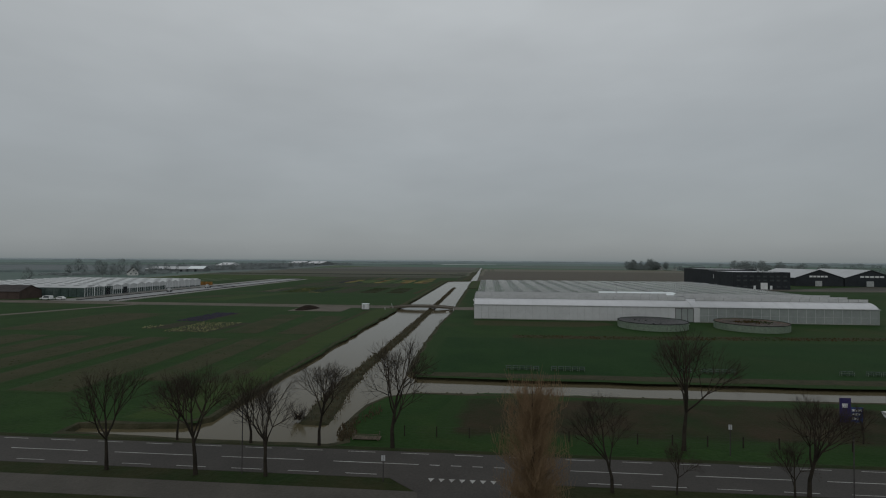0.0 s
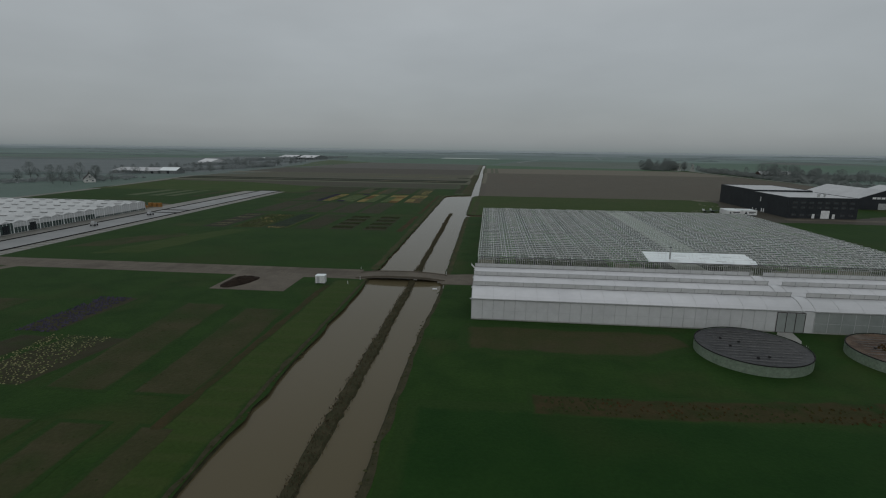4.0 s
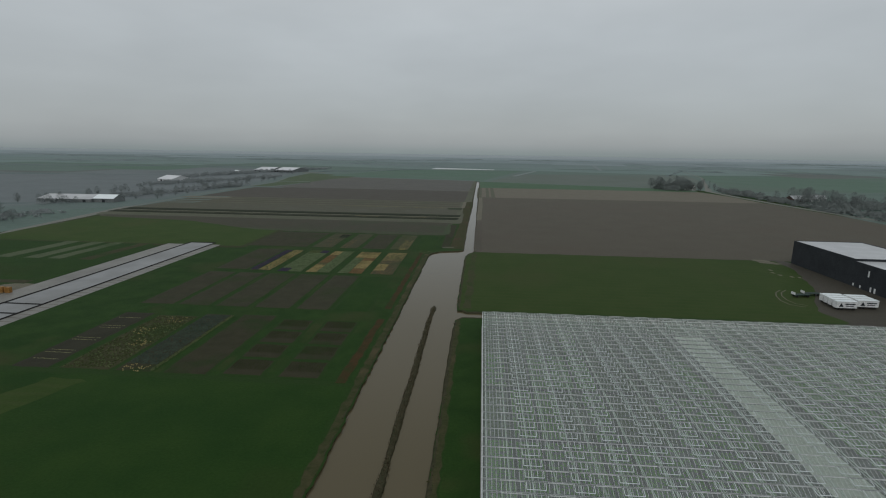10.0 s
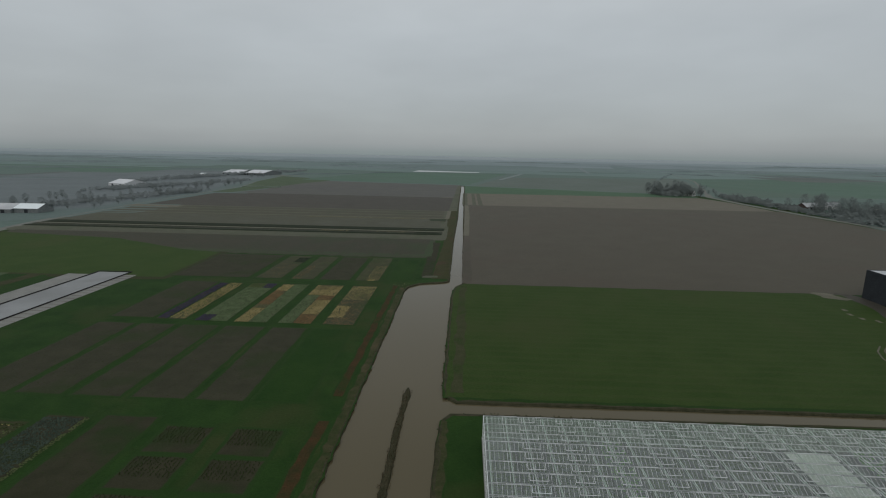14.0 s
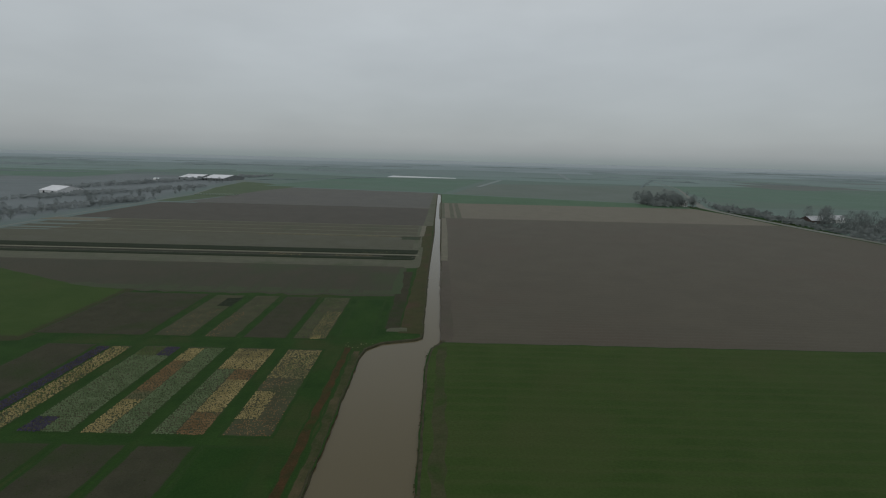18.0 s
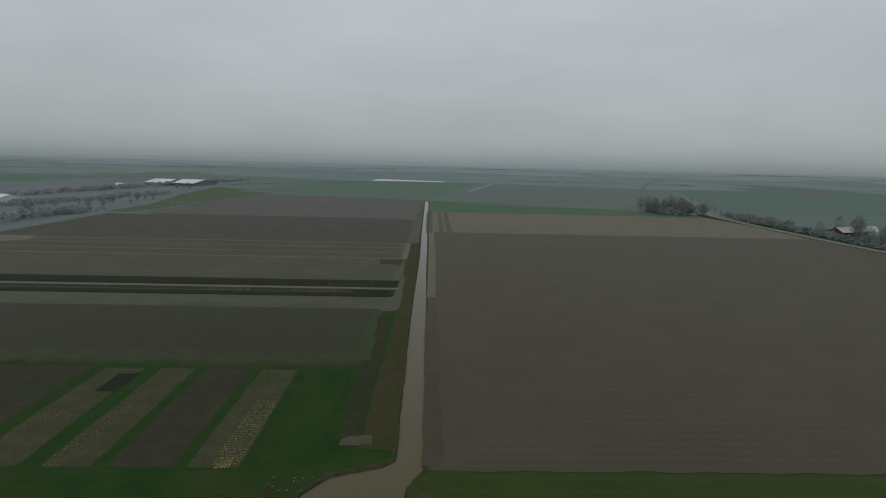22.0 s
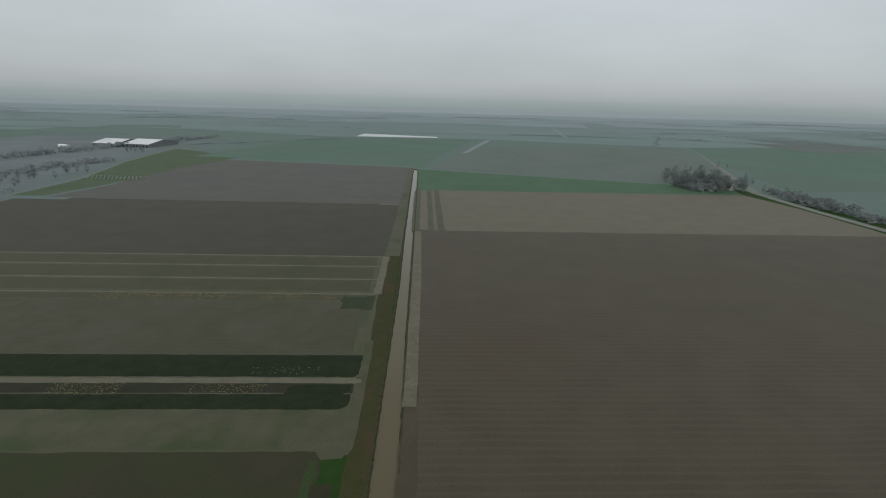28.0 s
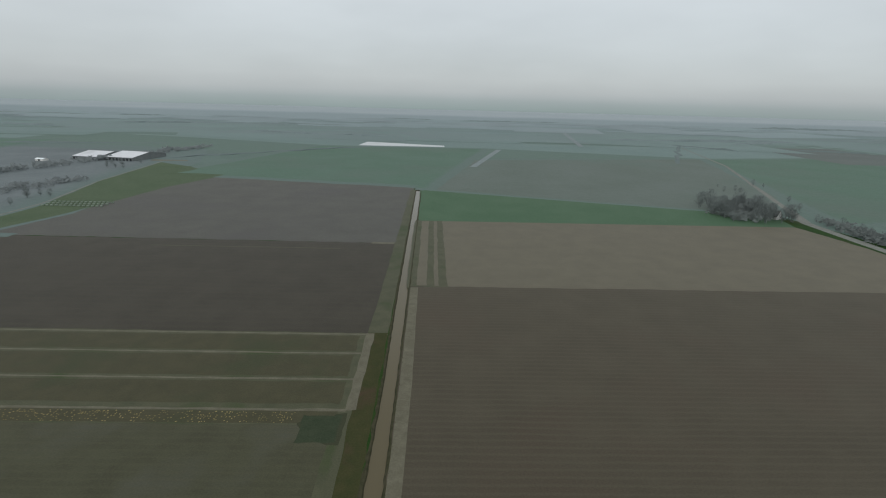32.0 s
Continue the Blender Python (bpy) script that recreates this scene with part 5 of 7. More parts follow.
# ---- the foil tunnels in front ----
def tunnel(x0, x1, y0, y1, eave, rise, panels, lab, front, skin=None):
    t = thing("foil_tunnel", (x0, y0, 0), lab, "greenhouse", "foil tunnels")
    L, W, n = x1 - x0, y1 - y0, 12
    arc = [(W * i / n, eave + rise * math.sin(math.pi * i / n) ** 0.8) for i in range(n + 1)]
    m = max(2, int(L / 2.4))
    g = Geo()
    for i in range(m + 1):
        for k, (y, z) in enumerate(arc):
            sag = -0.05 if i % 2 else 0.0
            g.v.append((L * i / m, y, z + sag * (0.3 + math.sin(math.pi * k / n))))
    for i in range(m):
        for k in range(n):
            a = i * (n + 1) + k
            g.f.append((a, a + n + 1, a + n + 2, a + 1))
    part("roof_foil", g, FOIL, t)
    for x in (0, L):
        g = Geo()
        g.poly([(x, 0, 0), (x, W, 0)] + [(x, y, z - 0.02) for y, z in reversed(arc)])
        part("gable_foil", g, FOIL, t)
        e = Geo().sweep([(x, a, b) for a, b in arc], 0.09)
        part("gable_arch", e, STEEL, t)
    # foil seams over every second arch, and the ridge vent: a standing strip of grey foil between short posts
    for i in range(1, int(L / 4.88)):
        part("foil_seam", Geo().sweep([(i * 4.88, y, z + 0.03) for y, z in arc[:7]], 0.022), GREY_ROOF, t)
    top = eave + rise
    va, vb = (0.0 if skin is None else 0.4), (L - 0.2 if skin is None else L)
    n_post = int((vb - va) / 2.9)
    part("ridge_vent", Geo().poly([(va, W / 2 + 0.25, top - 0.05), (vb, W / 2 + 0.25, top - 0.05), (vb, W / 2 + 0.05, top + 1.05), (va, W / 2 + 0.05, top + 1.05)])
         .poly([(va, W / 2 + 0.05, top + 1.05), (vb, W / 2 + 0.05, top + 1.05), (vb, W / 2 + 1.5, top + 0.55), (va, W / 2 + 1.5, top + 0.55)]), VENT_FOIL, t, "grey foil strip of the open ridge vent")
    part("vent_rail", Geo().beam((va, W / 2 + 0.2, top + 0.02), (vb, W / 2 + 0.2, top + 0.02), 0.07), GREY_DARK, t)
    part("vent_rail", Geo().beam((va, W / 2 + 0.02, top + 1.06), (vb, W / 2 + 0.02, top + 1.06), 0.05), GREY_ROOF, t)
    for i in range(n_post + 1):
        x = va + (vb - va) * i / n_post
        part("vent_post", Geo().beam((x, W / 2 + 0.21, top), (x, W / 2 + 0.02, top + 1.05), 0.045), GREY_DARK, t)
    part("gutter", Geo().box(-0.4, -0.25, eave - 0.18, L + 0.4, 0.25, eave + 0.04), STEEL, t)
    part("gutter", Geo().box(-0.4, W - 0.25, eave - 0.18, L + 0.4, W + 0.25, eave + 0.04), STEEL, t)
    if front:
        w = L / panels
        for i in range(panels):
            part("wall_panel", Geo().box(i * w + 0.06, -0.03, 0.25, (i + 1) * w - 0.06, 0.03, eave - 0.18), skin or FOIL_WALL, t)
        for i in range(panels + 1):
            part("post", Geo().box(i * w - 0.05, -0.07, 0, i * w + 0.05, 0.06, eave - 0.1), GREY_ROOF, t)
        part("plinth", Geo().box(0, -0.1, 0, L, 0.1, 0.25), CONCRETE, t)
        for z in (2.2,):
            part("rail", Geo().box(0, -0.05, z, L, -0.03, z + 0.05), GREY_ROOF, t)
    return t


for i, (y0, y1) in enumerate(((171.2, 180.3), (181.0, 189.6), (190.2, 198.2))):
    tunnel(-4.0, 66.6, y0, y1, 4.9, 1.75, 29, "long barrel-roofed greenhouse covered in white foil", i == 0)
    tunnel(69.2, 123.6, y0, y1, 4.9, 1.75, 20, "long barrel-roofed greenhouse of dull white foil", i == 0, DULL_FOIL)
for y in (180.3, 189.5):
    for x0, x1 in ((-4.0, 66.6), (69.2, 123.6)):
        v = thing("valley_gutter", (x0, y, 4.78), "broad grey valley gutter between two foil tunnels", "gutter", "valley gutters")
        part("trough", Geo().box(-0.3, -0.2, 0, x1 - x0 + 0.3, 0.9, 0.2), GREY_ROOF, v)
        for i in range(0, int(x1 - x0), 8):
            part("prop", Geo().box(i, 0.38, -4.78, i + 0.12, 0.5, 0), STEEL, v)
link_house = thing("link_corridor", (66.6, 171.2, 0), "narrow corridor of pale foil between two tunnels", "greenhouse")
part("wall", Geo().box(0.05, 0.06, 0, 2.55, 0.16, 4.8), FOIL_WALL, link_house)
for a, w in ((0.0, 9.1), (9.8, 8.6), (19.0, 8.0)):
    g = Geo()
    for k in range(13):
        z = 4.92 + 1.72 * math.sin(math.pi * k / 12) ** 0.8
        g.v += [(0.0, a + w * k / 12, z), (2.6, a + w * k / 12, z)]
    g.f = [(2 * k, 2 * k + 1, 2 * k + 3, 2 * k + 2) for k in range(12)]
    part("roof_arch", g, FOIL, link_house)
door_frame = thing("tunnel_doors", (61.5, 171.1, 0), "dark-framed sliding doors of clear foil in the tunnel front", "door")
for i in range(3):
    part("leaf", Geo().box(i * 1.9 + 0.08, -0.06, 0.1, i * 1.9 + 1.82, -0.02, 4.3), DULL_FOIL, door_frame)
for i in range(4):
    part("jamb", Geo().box(i * 1.9 - 0.05, -0.1, 0, i * 1.9 + 0.05, 0.0, 4.5), TILE_DARK, door_frame)
part("lintel", Geo().box(-0.05, -0.1, 4.4, 5.75, 0.0, 4.52), TILE_DARK, door_frame)
part("threshold", Geo().box(-0.05, -0.1, 0, 5.75, 0.0, 0.12), TILE_DARK, door_frame)


# ---- round water tanks ----
def tank(x, y, r, top, lab, cover_lab, weeds):
    t = thing("water_tank", (x, y, 0), lab, "water tank", "round water tanks")
    n = 48
    for i in range(24):
        g = Geo()
        a0, a1 = 2 * math.pi * i / 24, 2 * math.pi * (i + 1) / 24
        am = (a0 + a1) / 2
        p = [(r * math.cos(a), r * math.sin(a)) for a in (a0, am, a1)]
        q = [((r - 0.12) * math.cos(a), (r - 0.12) * math.sin(a)) for a in (a0, am, a1)]
        for k in range(2):
            g.poly([(*p[k], 0), (*p[k + 1], 0), (*p[k + 1], 1.95), (*p[k], 1.95)])
            g.poly([(*q[k + 1], 0), (*q[k], 0), (*q[k], 1.95), (*q[k + 1], 1.95)])
        g.beam((*p[0], 0.02), (*p[0], 1.95), 0.06)
        part("wall_sheet", g, TANK_WALL, t)
    g = Geo().sweep([(r * math.cos(2 * math.pi * i / n), r * math.sin(2 * math.pi * i / n), 1.98) for i in range(n)], 0.11, 4, True)
    part("rim", g, RUBBER, t)
    g, rng = Geo(), random.Random(int(x))
    g.v = [(0, 0, 1.62)]
    for j in range(1, 6):
        for i in range(n):
            a = 2 * math.pi * i / n
            rr = (r - 0.13) * j / 5
            g.v.append((rr * math.cos(a), rr * math.sin(a), 1.62 + 0.05 * rng.uniform(-1, 1) + (0.28 if j == 5 else 0)))
    g.f = [(0, 1 + i, 1 + (i + 1) % n) for i in range(n)]
    for j in range(4):
        for i in range(n):
            g.f.append((1 + j * n + i, 1 + (j + 1) * n + i, 1 + (j + 1) * n + (i + 1) % n, 1 + j * n + (i + 1) % n))
    part("cover", g, top, t, cover_lab)
    # thin pale bars laid across the cover
    for i in range(-6, 7):
        y0 = i * 1.42 + rng.uniform(-0.2, 0.2)
        half = math.sqrt(max(0, (r - 0.7) ** 2 - y0 * y0))
        a, b = rng.uniform(0.65, 0.98), rng.uniform(0.65, 0.98)
        part("cover_fold", Geo().sweep([(-half * a + (half * (a + b)) * k / 8, (y0 - 0.3 * (k - 4) / 4) * 0.96, 1.73 + rng.uniform(-0.02, 0.03)) for k in range(9)], rng.uniform(0.025, 0.06)), STREAK, t, "pale fold")
    for i in range(5):
        part("float", Geo().drum(rng.uniform(-6, 6), rng.uniform(-6, 6), 1.68, 1.86, 0.25, 8), RUBBER, t)
    if weeds:
        g = Geo()
        for i in range(160):
            a, d = rng.uniform(0, 6.28), rng.uniform(0, 5.5)
            g.clump(1.0 + d * math.cos(a), 1.5 + 0.6 * d * math.sin(a), 1.66, rng.uniform(0.15, 0.4), rng.uniform(0.2, 0.6), rng, 4)
        tagged(part("weed_growth", g, RED_WEED, t, "brown dead weeds"), kind="stuff")
    part("ladder", Geo().beam((r + 0.1, -0.25, 0), (r + 0.1, -0.25, 2.3), 0.06).beam((r + 0.1, 0.25, 0), (r + 0.1, 0.25, 2.3), 0.06), STEEL, t)


tank(49.9, 157.4, 9.9, TARP, "round pale green steel water tank with a wet black cover", "wet black tarpaulin cover", False)
tank(78.2, 157.4, 9.8, TARP_RUST, "round pale green steel water tank with a weed-grown cover", "brown mossy tarpaulin cover", True)
slab("tank_slab", [(60.5, 160), (64, 166), (65, 171), (62, 171), (59, 166)], 0.04, CONCRETE, "small concrete path between the water tanks", "pavement", step=4, amount=0.1, side=0.1)


# ---- the large glasshouse ----
GX0, GX1, GY0, GY1, GUT, RIDGE = -3.6, 128.6, 212.4, 331.4, 5.5, 6.35


def glasshouse():
    h = thing("glasshouse", (GX0, GY0, 0), "large multi-span glass greenhouse with white glazing bars", "greenhouse")
    L, W, n = GX1 - GX0, GY1 - GY0, 37
    s = W / n
    nb = int(L / 0.8)
    step = L / nb
    span = Geo().poly([(0, 0, GUT), (L, 0, GUT), (L, s / 2, RIDGE), (0, s / 2, RIDGE)]).poly([(0, s / 2, RIDGE), (L, s / 2, RIDGE), (L, s, GUT), (0, s, GUT)]).mesh("roof_span")
    bars = Geo()
    for i in range(nb + 1):
        x = i * step
        w = 0.036 if i % 5 else 0.05
        for (y0, z0), (y1, z1) in (((0.1, GUT + 0.05), (s / 2, RIDGE + 0.03)), ((s / 2, RIDGE + 0.03), (s - 0.1, GUT + 0.05))):
            bars.poly([(x - w / 2, y0, z0 + 0.03), (x + w / 2, y0, z0 + 0.03), (x + w / 2, y1, z1 + 0.03), (x - w / 2, y1, z1 + 0.03)])
    bars = bars.mesh("glazing_grid")
    ridge = Geo().box(0, s / 2 - 0.03, RIDGE + 0.02, L, s / 2 + 0.03, RIDGE + 0.07).mesh("ridge_bar")
    gutter = Geo().box(0, -0.05, GUT - 0.1, L, 0.05, GUT + 0.03).mesh("gutter")
    # vents: a hinged sash at the ridge, ajar, with bright edge bars
    vw, vd = 3.25, 1.35
    sl = (RIDGE - GUT) / (s / 2)

    def sash(sign):
        g = Geo()
        z0 = RIDGE + 0.10
        z1 = z0 - vd * sl + 0.26
        y0, y1 = 0.0, -sign * vd
        if sign < 0:
            return g.beam((0, 0, z0), (4.0, 0, z0), 0.075).mesh("roof_vent")
        g.beam((0, y0, z0), (0, y1, z1), 0.07).beam((vw, y0, z0), (vw, y1, z1), 0.07).beam((0, y1, z1), (vw, y1, z1), 0.075)
        for k in (1, 2):
            g.beam((vw * k / 3, y0, z0), (vw * k / 3, y1, z1), 0.045)
        return g.mesh("roof_vent")

    sashes = {1: sash(1), -1: sash(-1)}
    for me in sashes.values():
        me.materials.append(WHITE_ROOF)
    rest = {1: [], -1: []}
    near = 0
    for j in range(n):
        y = j * s
        row = part("roof_span", span, GLASS, h, "", (0, y, 0))
        row.visible_shadow = False
        tagged(part("glazing_grid", bars, BAR, row), kind="stuff")
        part("ridge_bar", ridge, STEEL, row)
        part("gutter", gutter, STEEL, row)
        for sign in (1, -1):
            x = 7.4 if sign > 0 else 3.0
            while x + vw < L - 1:
                if j >= 6 and x < 104 and near < 300 and sign > 0:
                    part("roof_vent", sashes[sign], BAR, h, "", (x, y + s / 2, 0))
                    near += 1
                else:
                    rest[sign].append((x, y + s / 2))
                x += 8.0
    g = Geo()
    for sign, places in rest.items():
        src = sashes[sign]
        vs, fs = [tuple(v.co) for v in src.vertices], [tuple(p.vertices) for p in src.polygons]
        for x, y in places:
            k = len(g.v)
            g.v += [(a + x, b + y, c) for a, b, c in vs]
            g.f += [tuple(i + k for i in f) for f in fs]
    tagged(part("far_roof_vents", g, WHITE, h), kind="stuff")
    part("gutter", gutter, STEEL, h, "", (0, W, 0))
    for i in range(int(L / 4.0) + 1):
        x = min(L, 0.7 + i * 4.0)
        lattice = Geo()
        for j in range(n):
            lattice.beam((x, j * s, GUT - 0.65), (x, (j + 0.5) * s, GUT - 0.17), 0.035).beam((x, (j + 0.5) * s, GUT - 0.17), (x, (j + 1) * s, GUT - 0.65), 0.035)
        part("truss_lattice", lattice, BAR, h)
        part("truss", Geo().box(x - 0.05, 0, GUT - 0.7, x + 0.05, W, GUT - 0.62).box(x - 0.06, 0, GUT - 0.22, x + 0.06, W, GUT - 0.12), BAR, h)
    # glass walls with posts and rails
    for name, a, b in (("front", (0, 0), (L, 0)), ("rear", (0, W), (L, W)), ("left", (0, 0), (0, W)), ("right", (L, 0), (L, W))):
        g = Geo().poly([(*a, 0.5), (*b, 0.5), (*b, GUT), (*a, GUT)])
        ob = part("glass_wall", g, FRONT_GLASS, h)
        ob.visible_shadow = False
        d = math.hypot(b[0] - a[0], b[1] - a[1])
        m = int(d / (0.56 if name == "front" else 2.0))
        posts = Geo()
        for i in range(m + 1):
            x, y = a[0] + (b[0] - a[0]) * i / m, a[1] + (b[1] - a[1]) * i / m
            w = 0.045 if i % 8 == 0 else 0.026
            posts.box(x - w, y - w, 0.5, x + w, y + w, GUT)
        tagged(part("wall_grid", posts, BAR, h), kind="stuff")
        for z in (0.5, 2.6, 4.9, 5.4):
            part("wall_rail", Geo().beam((*a, z), (*b, z), 0.04 if z < 5 else 0.1), BAR, h)
        part("plinth", Geo().beam((*a, 0.25), (*b, 0.25), 0.4), CONCRETE, h)
    for j in range(n):
        for x in (0, L):
            y = j * s
            part("gable_pane", Geo().poly([(x, y, GUT), (x, y + s, GUT), (x, y + s / 2, RIDGE)]), GLASS, h)
    part("corner_flap", Geo().poly([(-1.9, -0.4, 3.5), (-1.9, -0.4, 2.9), (-0.1, -0.4, 0.9), (-0.1, -0.4, 1.5)]).poly([(-1.9, -0.3, 3.5), (-0.1, -0.3, 1.5), (-0.1, -0.3, 0.9), (-1.9, -0.3, 2.9)]).poly([(-1.9, -0.4, 3.5), (-0.1, -0.4, 1.5), (-0.1, -0.3, 1.5), (-1.9, -0.3, 3.5)]), WHITE, h, "slanting white panel at the corner")
    return h


glasshouse()


def inside_glasshouse():
    slab("glasshouse_floor", rect(GX0 + 0.5, GY0 + 0.5, GX1 - 0.5, GY1 - 0.5), 0.06, material("ground_cover", (0.10, 0.105, 0.10), (0.15, 0.155, 0.15), 6, 0.5, bump=0.1, c3=(0.07, 0.085, 0.065)), "grey ground cover cloth inside the glasshouse", "floor", step=50, amount=0.0, side=0.1)
    path = slab("glasshouse_path", rect(60.6, GY0 + 0.6, 70.0, GY1 - 0.6), 0.09, material("pale_path", (0.68, 0.645, 0.63), (0.76, 0.72, 0.705), 5, 0.4, bump=0.1), "broad pale concrete path through the glasshouse", "path", step=50, amount=0.0, side=0.05)
    rng = random.Random(77)
    POT_GREEN = material("potted_leaves", (0.12, 0.25, 0.07), (0.17, 0.31, 0.10), 3, 0.3, bump=0.4)
    BENCH = material("bench_cloth", (0.13, 0.14, 0.14), (0.20, 0.21, 0.21), 8, 0.5, bump=0.1)
    kinds = []
    for v in range(3):
        g = Geo()
        w, d = 5.2, 22.0
        g.box(0, 0, 0.62, w, d, 0.72)
        for x in (0.3, w - 0.3):
            for y in (1, d / 2, d - 1):
                g.box(x - 0.04, y - 0.04, 0, x + 0.04, y + 0.04, 0.62)
        top = g.mesh("bench_top")
        top.materials.append(BENCH)
        c = Geo()
        y = 0.4
        while y < d - 0.2:
            x = 0.4
            while x < w - 0.2:
                if rng.random() < (0.97, 0.85, 0.55)[v]:
                    c.clump(x + rng.uniform(-0.1, 0.1), y + rng.uniform(-0.1, 0.1), 0.72, 0.42, 0.4, rng, 4)
                x += 0.75
            y += 0.8
        crop = c.mesh("potted_plants")
        crop.materials.append((POT_GREEN, LEAF_BLUE, POT_GREEN)[v])
        kinds.append((top, crop))
    for iy in range(5):
        for ix in range(22):
            x = GX0 + 1.2 + ix * 5.85
            if 55.0 < x < 70:
                continue
            v = int(noise.noise((ix * 0.35, iy * 0.5, 2.0)) * 3.2 + 1.5) % 3
            t = thing("growing_bench", (x, GY0 + 3.5 + iy * 23.2 if iy else GY0 + 5.0, 0.06), "low growing bench with potted green plants", "bench", "growing benches")
            part("bench_top", kinds[v][0], STEEL, t)
            tagged(part("potted_plants", kinds[v][1], POT_GREEN, t), kind="stuff")


inside_glasshouse()


def screens():
    """Roll-up cloth and crop seen through the front glass."""
    x, k = GX0 + 0.6, 0
    beige = material("screen_cloth", (0.40, 0.39, 0.32), (0.48, 0.465, 0.39), 3, 0.4, bump=0.05, c3=(0.26, 0.28, 0.2), grain=0.4)
    while x < GX1 - 4:
        w = 4.2
        rusty = 21 < x < 35
        if x > 78 or 35 < x < 44 or x < -2 or rusty:
            s = thing("screen_cloth", (x, GY0 + 1.4, 0.09), "rusty brown cloth of dry plants behind the greenhouse glass" if rusty else "beige roll-up screen cloth behind the greenhouse glass", "screen", "screen cloths")
            h = 2.4 + 0.5 * (k % 2) if rusty else 4.4 - 0.9 * (k % 3 == 1)
            g = Geo()
            for i in range(9):
                g.v += [(w * i / 8, 0.06 * (i % 2), 0.0), (w * i / 8, 0.06 * (i % 2), h)]
            g.f = [(2 * i, 2 * i + 2, 2 * i + 3, 2 * i + 1) for i in range(8)]
            part("cloth", g, LEAF_RUST if rusty else beige, s)
            part("roller", Geo().tube((0, 0, h), (w, 0, h), 0.1, 0.1, 8), STEEL, s)
        x += 4.5
        k += 1


screens()


def service_roof():
    """The white sheeted bay over the working area, with its flue, and what stands behind the front glass."""
    h = thing("white_roof_bay", (46.2, GY0, 0), "white sheet-metal roof bay over the work area", "roof")
    s, L, lo, hi = (GY1 - GY0) / 37, 31.8, GUT + 0.12, RIDGE + 0.12
    for i in range(4):
        y0 = i * s
        x0, x1 = 0.5 + 0.45 * i, L - 0.5 + 0.55 * i
        g = Geo()
        g.poly([(x0, y0, lo), (x1, y0, lo), (x1, y0 + s / 2, hi), (x0, y0 + s / 2, hi)]).poly([(x0, y0 + s / 2, hi), (x1, y0 + s / 2, hi), (x1, y0 + s, lo), (x0, y0 + s, lo)])
        g.poly([(x0, y0, lo), (x0, y0 + s / 2, hi), (x0, y0 + s, lo)]).poly([(x1, y0, lo), (x1, y0 + s, lo), (x1, y0 + s / 2, hi)])
        part("roof_sheet", g, WHITE_ROOF, h)
        part("gutter", Geo().box(x0, y0 - 0.12, lo - 0.06, x1, y0 + 0.12, lo + 0.05), GREY_ROOF, h)
        for k in range(2):
            xa = x0 + (6.0, 15.4, 9.2, 4.4)[i] + 13.4 * k
            za = lo + (hi - lo) * 0.6 + 0.06
            part("vent_slot", Geo().beam((xa, y0 + s * 0.3, za), (xa + 3.0, y0 + s * 0.3, za), 0.06), GREY_ROOF, h, "grey edge of a closed roof vent")
    part("fascia", Geo().box(-49.6, -0.2, 5.56, L + 50.4, -0.12, 5.66), ANTHRACITE, h, "dark fascia along the front edge")
    flue = thing("flue_pipe", (53.2, 213.9, 6.6), "dark steel flue pipe above the white roof", "chimney")
    part("pipe", Geo().drum(0, 0, -0.6, 3.2, 0.24, 12), STEEL, flue)
    part("cap", Geo().drum(0, 0, 3.2, 3.5, 0.36, 12, 0.1), ANTHRACITE, flue)
    office = thing("site_office", (69.8, 213.6, 0.09), "white portable office behind the greenhouse glass", "cabin")
    part("body", Geo().box(0, 0, 0, 7.4, 2.6, 3.4), WHITE, office)
    part("window", Geo().box(2.6, -0.04, 1.7, 3.9, 0.0, 2.7), PANE, office)
    for x, w, m, lab in ((50, 1.6, RED, "dull red machine behind the glass"), (53.5, 2.2, RED, "dull red crate stack behind the glass"), (48.2, 1.0, WHITE, "white cabinet behind the glass"), (64, 1.4, ANTHRACITE, "dark machine behind the glass"), (61, 2.2, WHITE, "white stacked trays behind the glass")):
        c = thing("crate_stack", (x, 214.4, 0.09), lab, "crates", "crate stacks")
        for k in range(3):
            part("crate", Geo().box(0, 0, k * 0.62, w, 1.2, k * 0.62 + 0.56), m, c)
    for x in (60.3, 62.6):
        d = thing("glasshouse_door", (x, 212.2, 0.06), "tall white sliding glasshouse door", "door", "glasshouse doors")
        part("leaf", Geo().box(0, -0.05, 0, 2.1, 0.05, 3.0), WHITE, d)
        part("pane", Geo().box(0.2, -0.07, 1.3, 1.9, -0.051, 2.7), PANE, d)


service_roof()

slab("front_verge", [(-3.4, 210.4), (66, 210.4), (66, 212.2), (-3.4, 212.2)], 0.07, LAWN, "narrow dark green verge along the glasshouse front", "grass", seed=120, step=2, amount=0.2, fade=0.6)
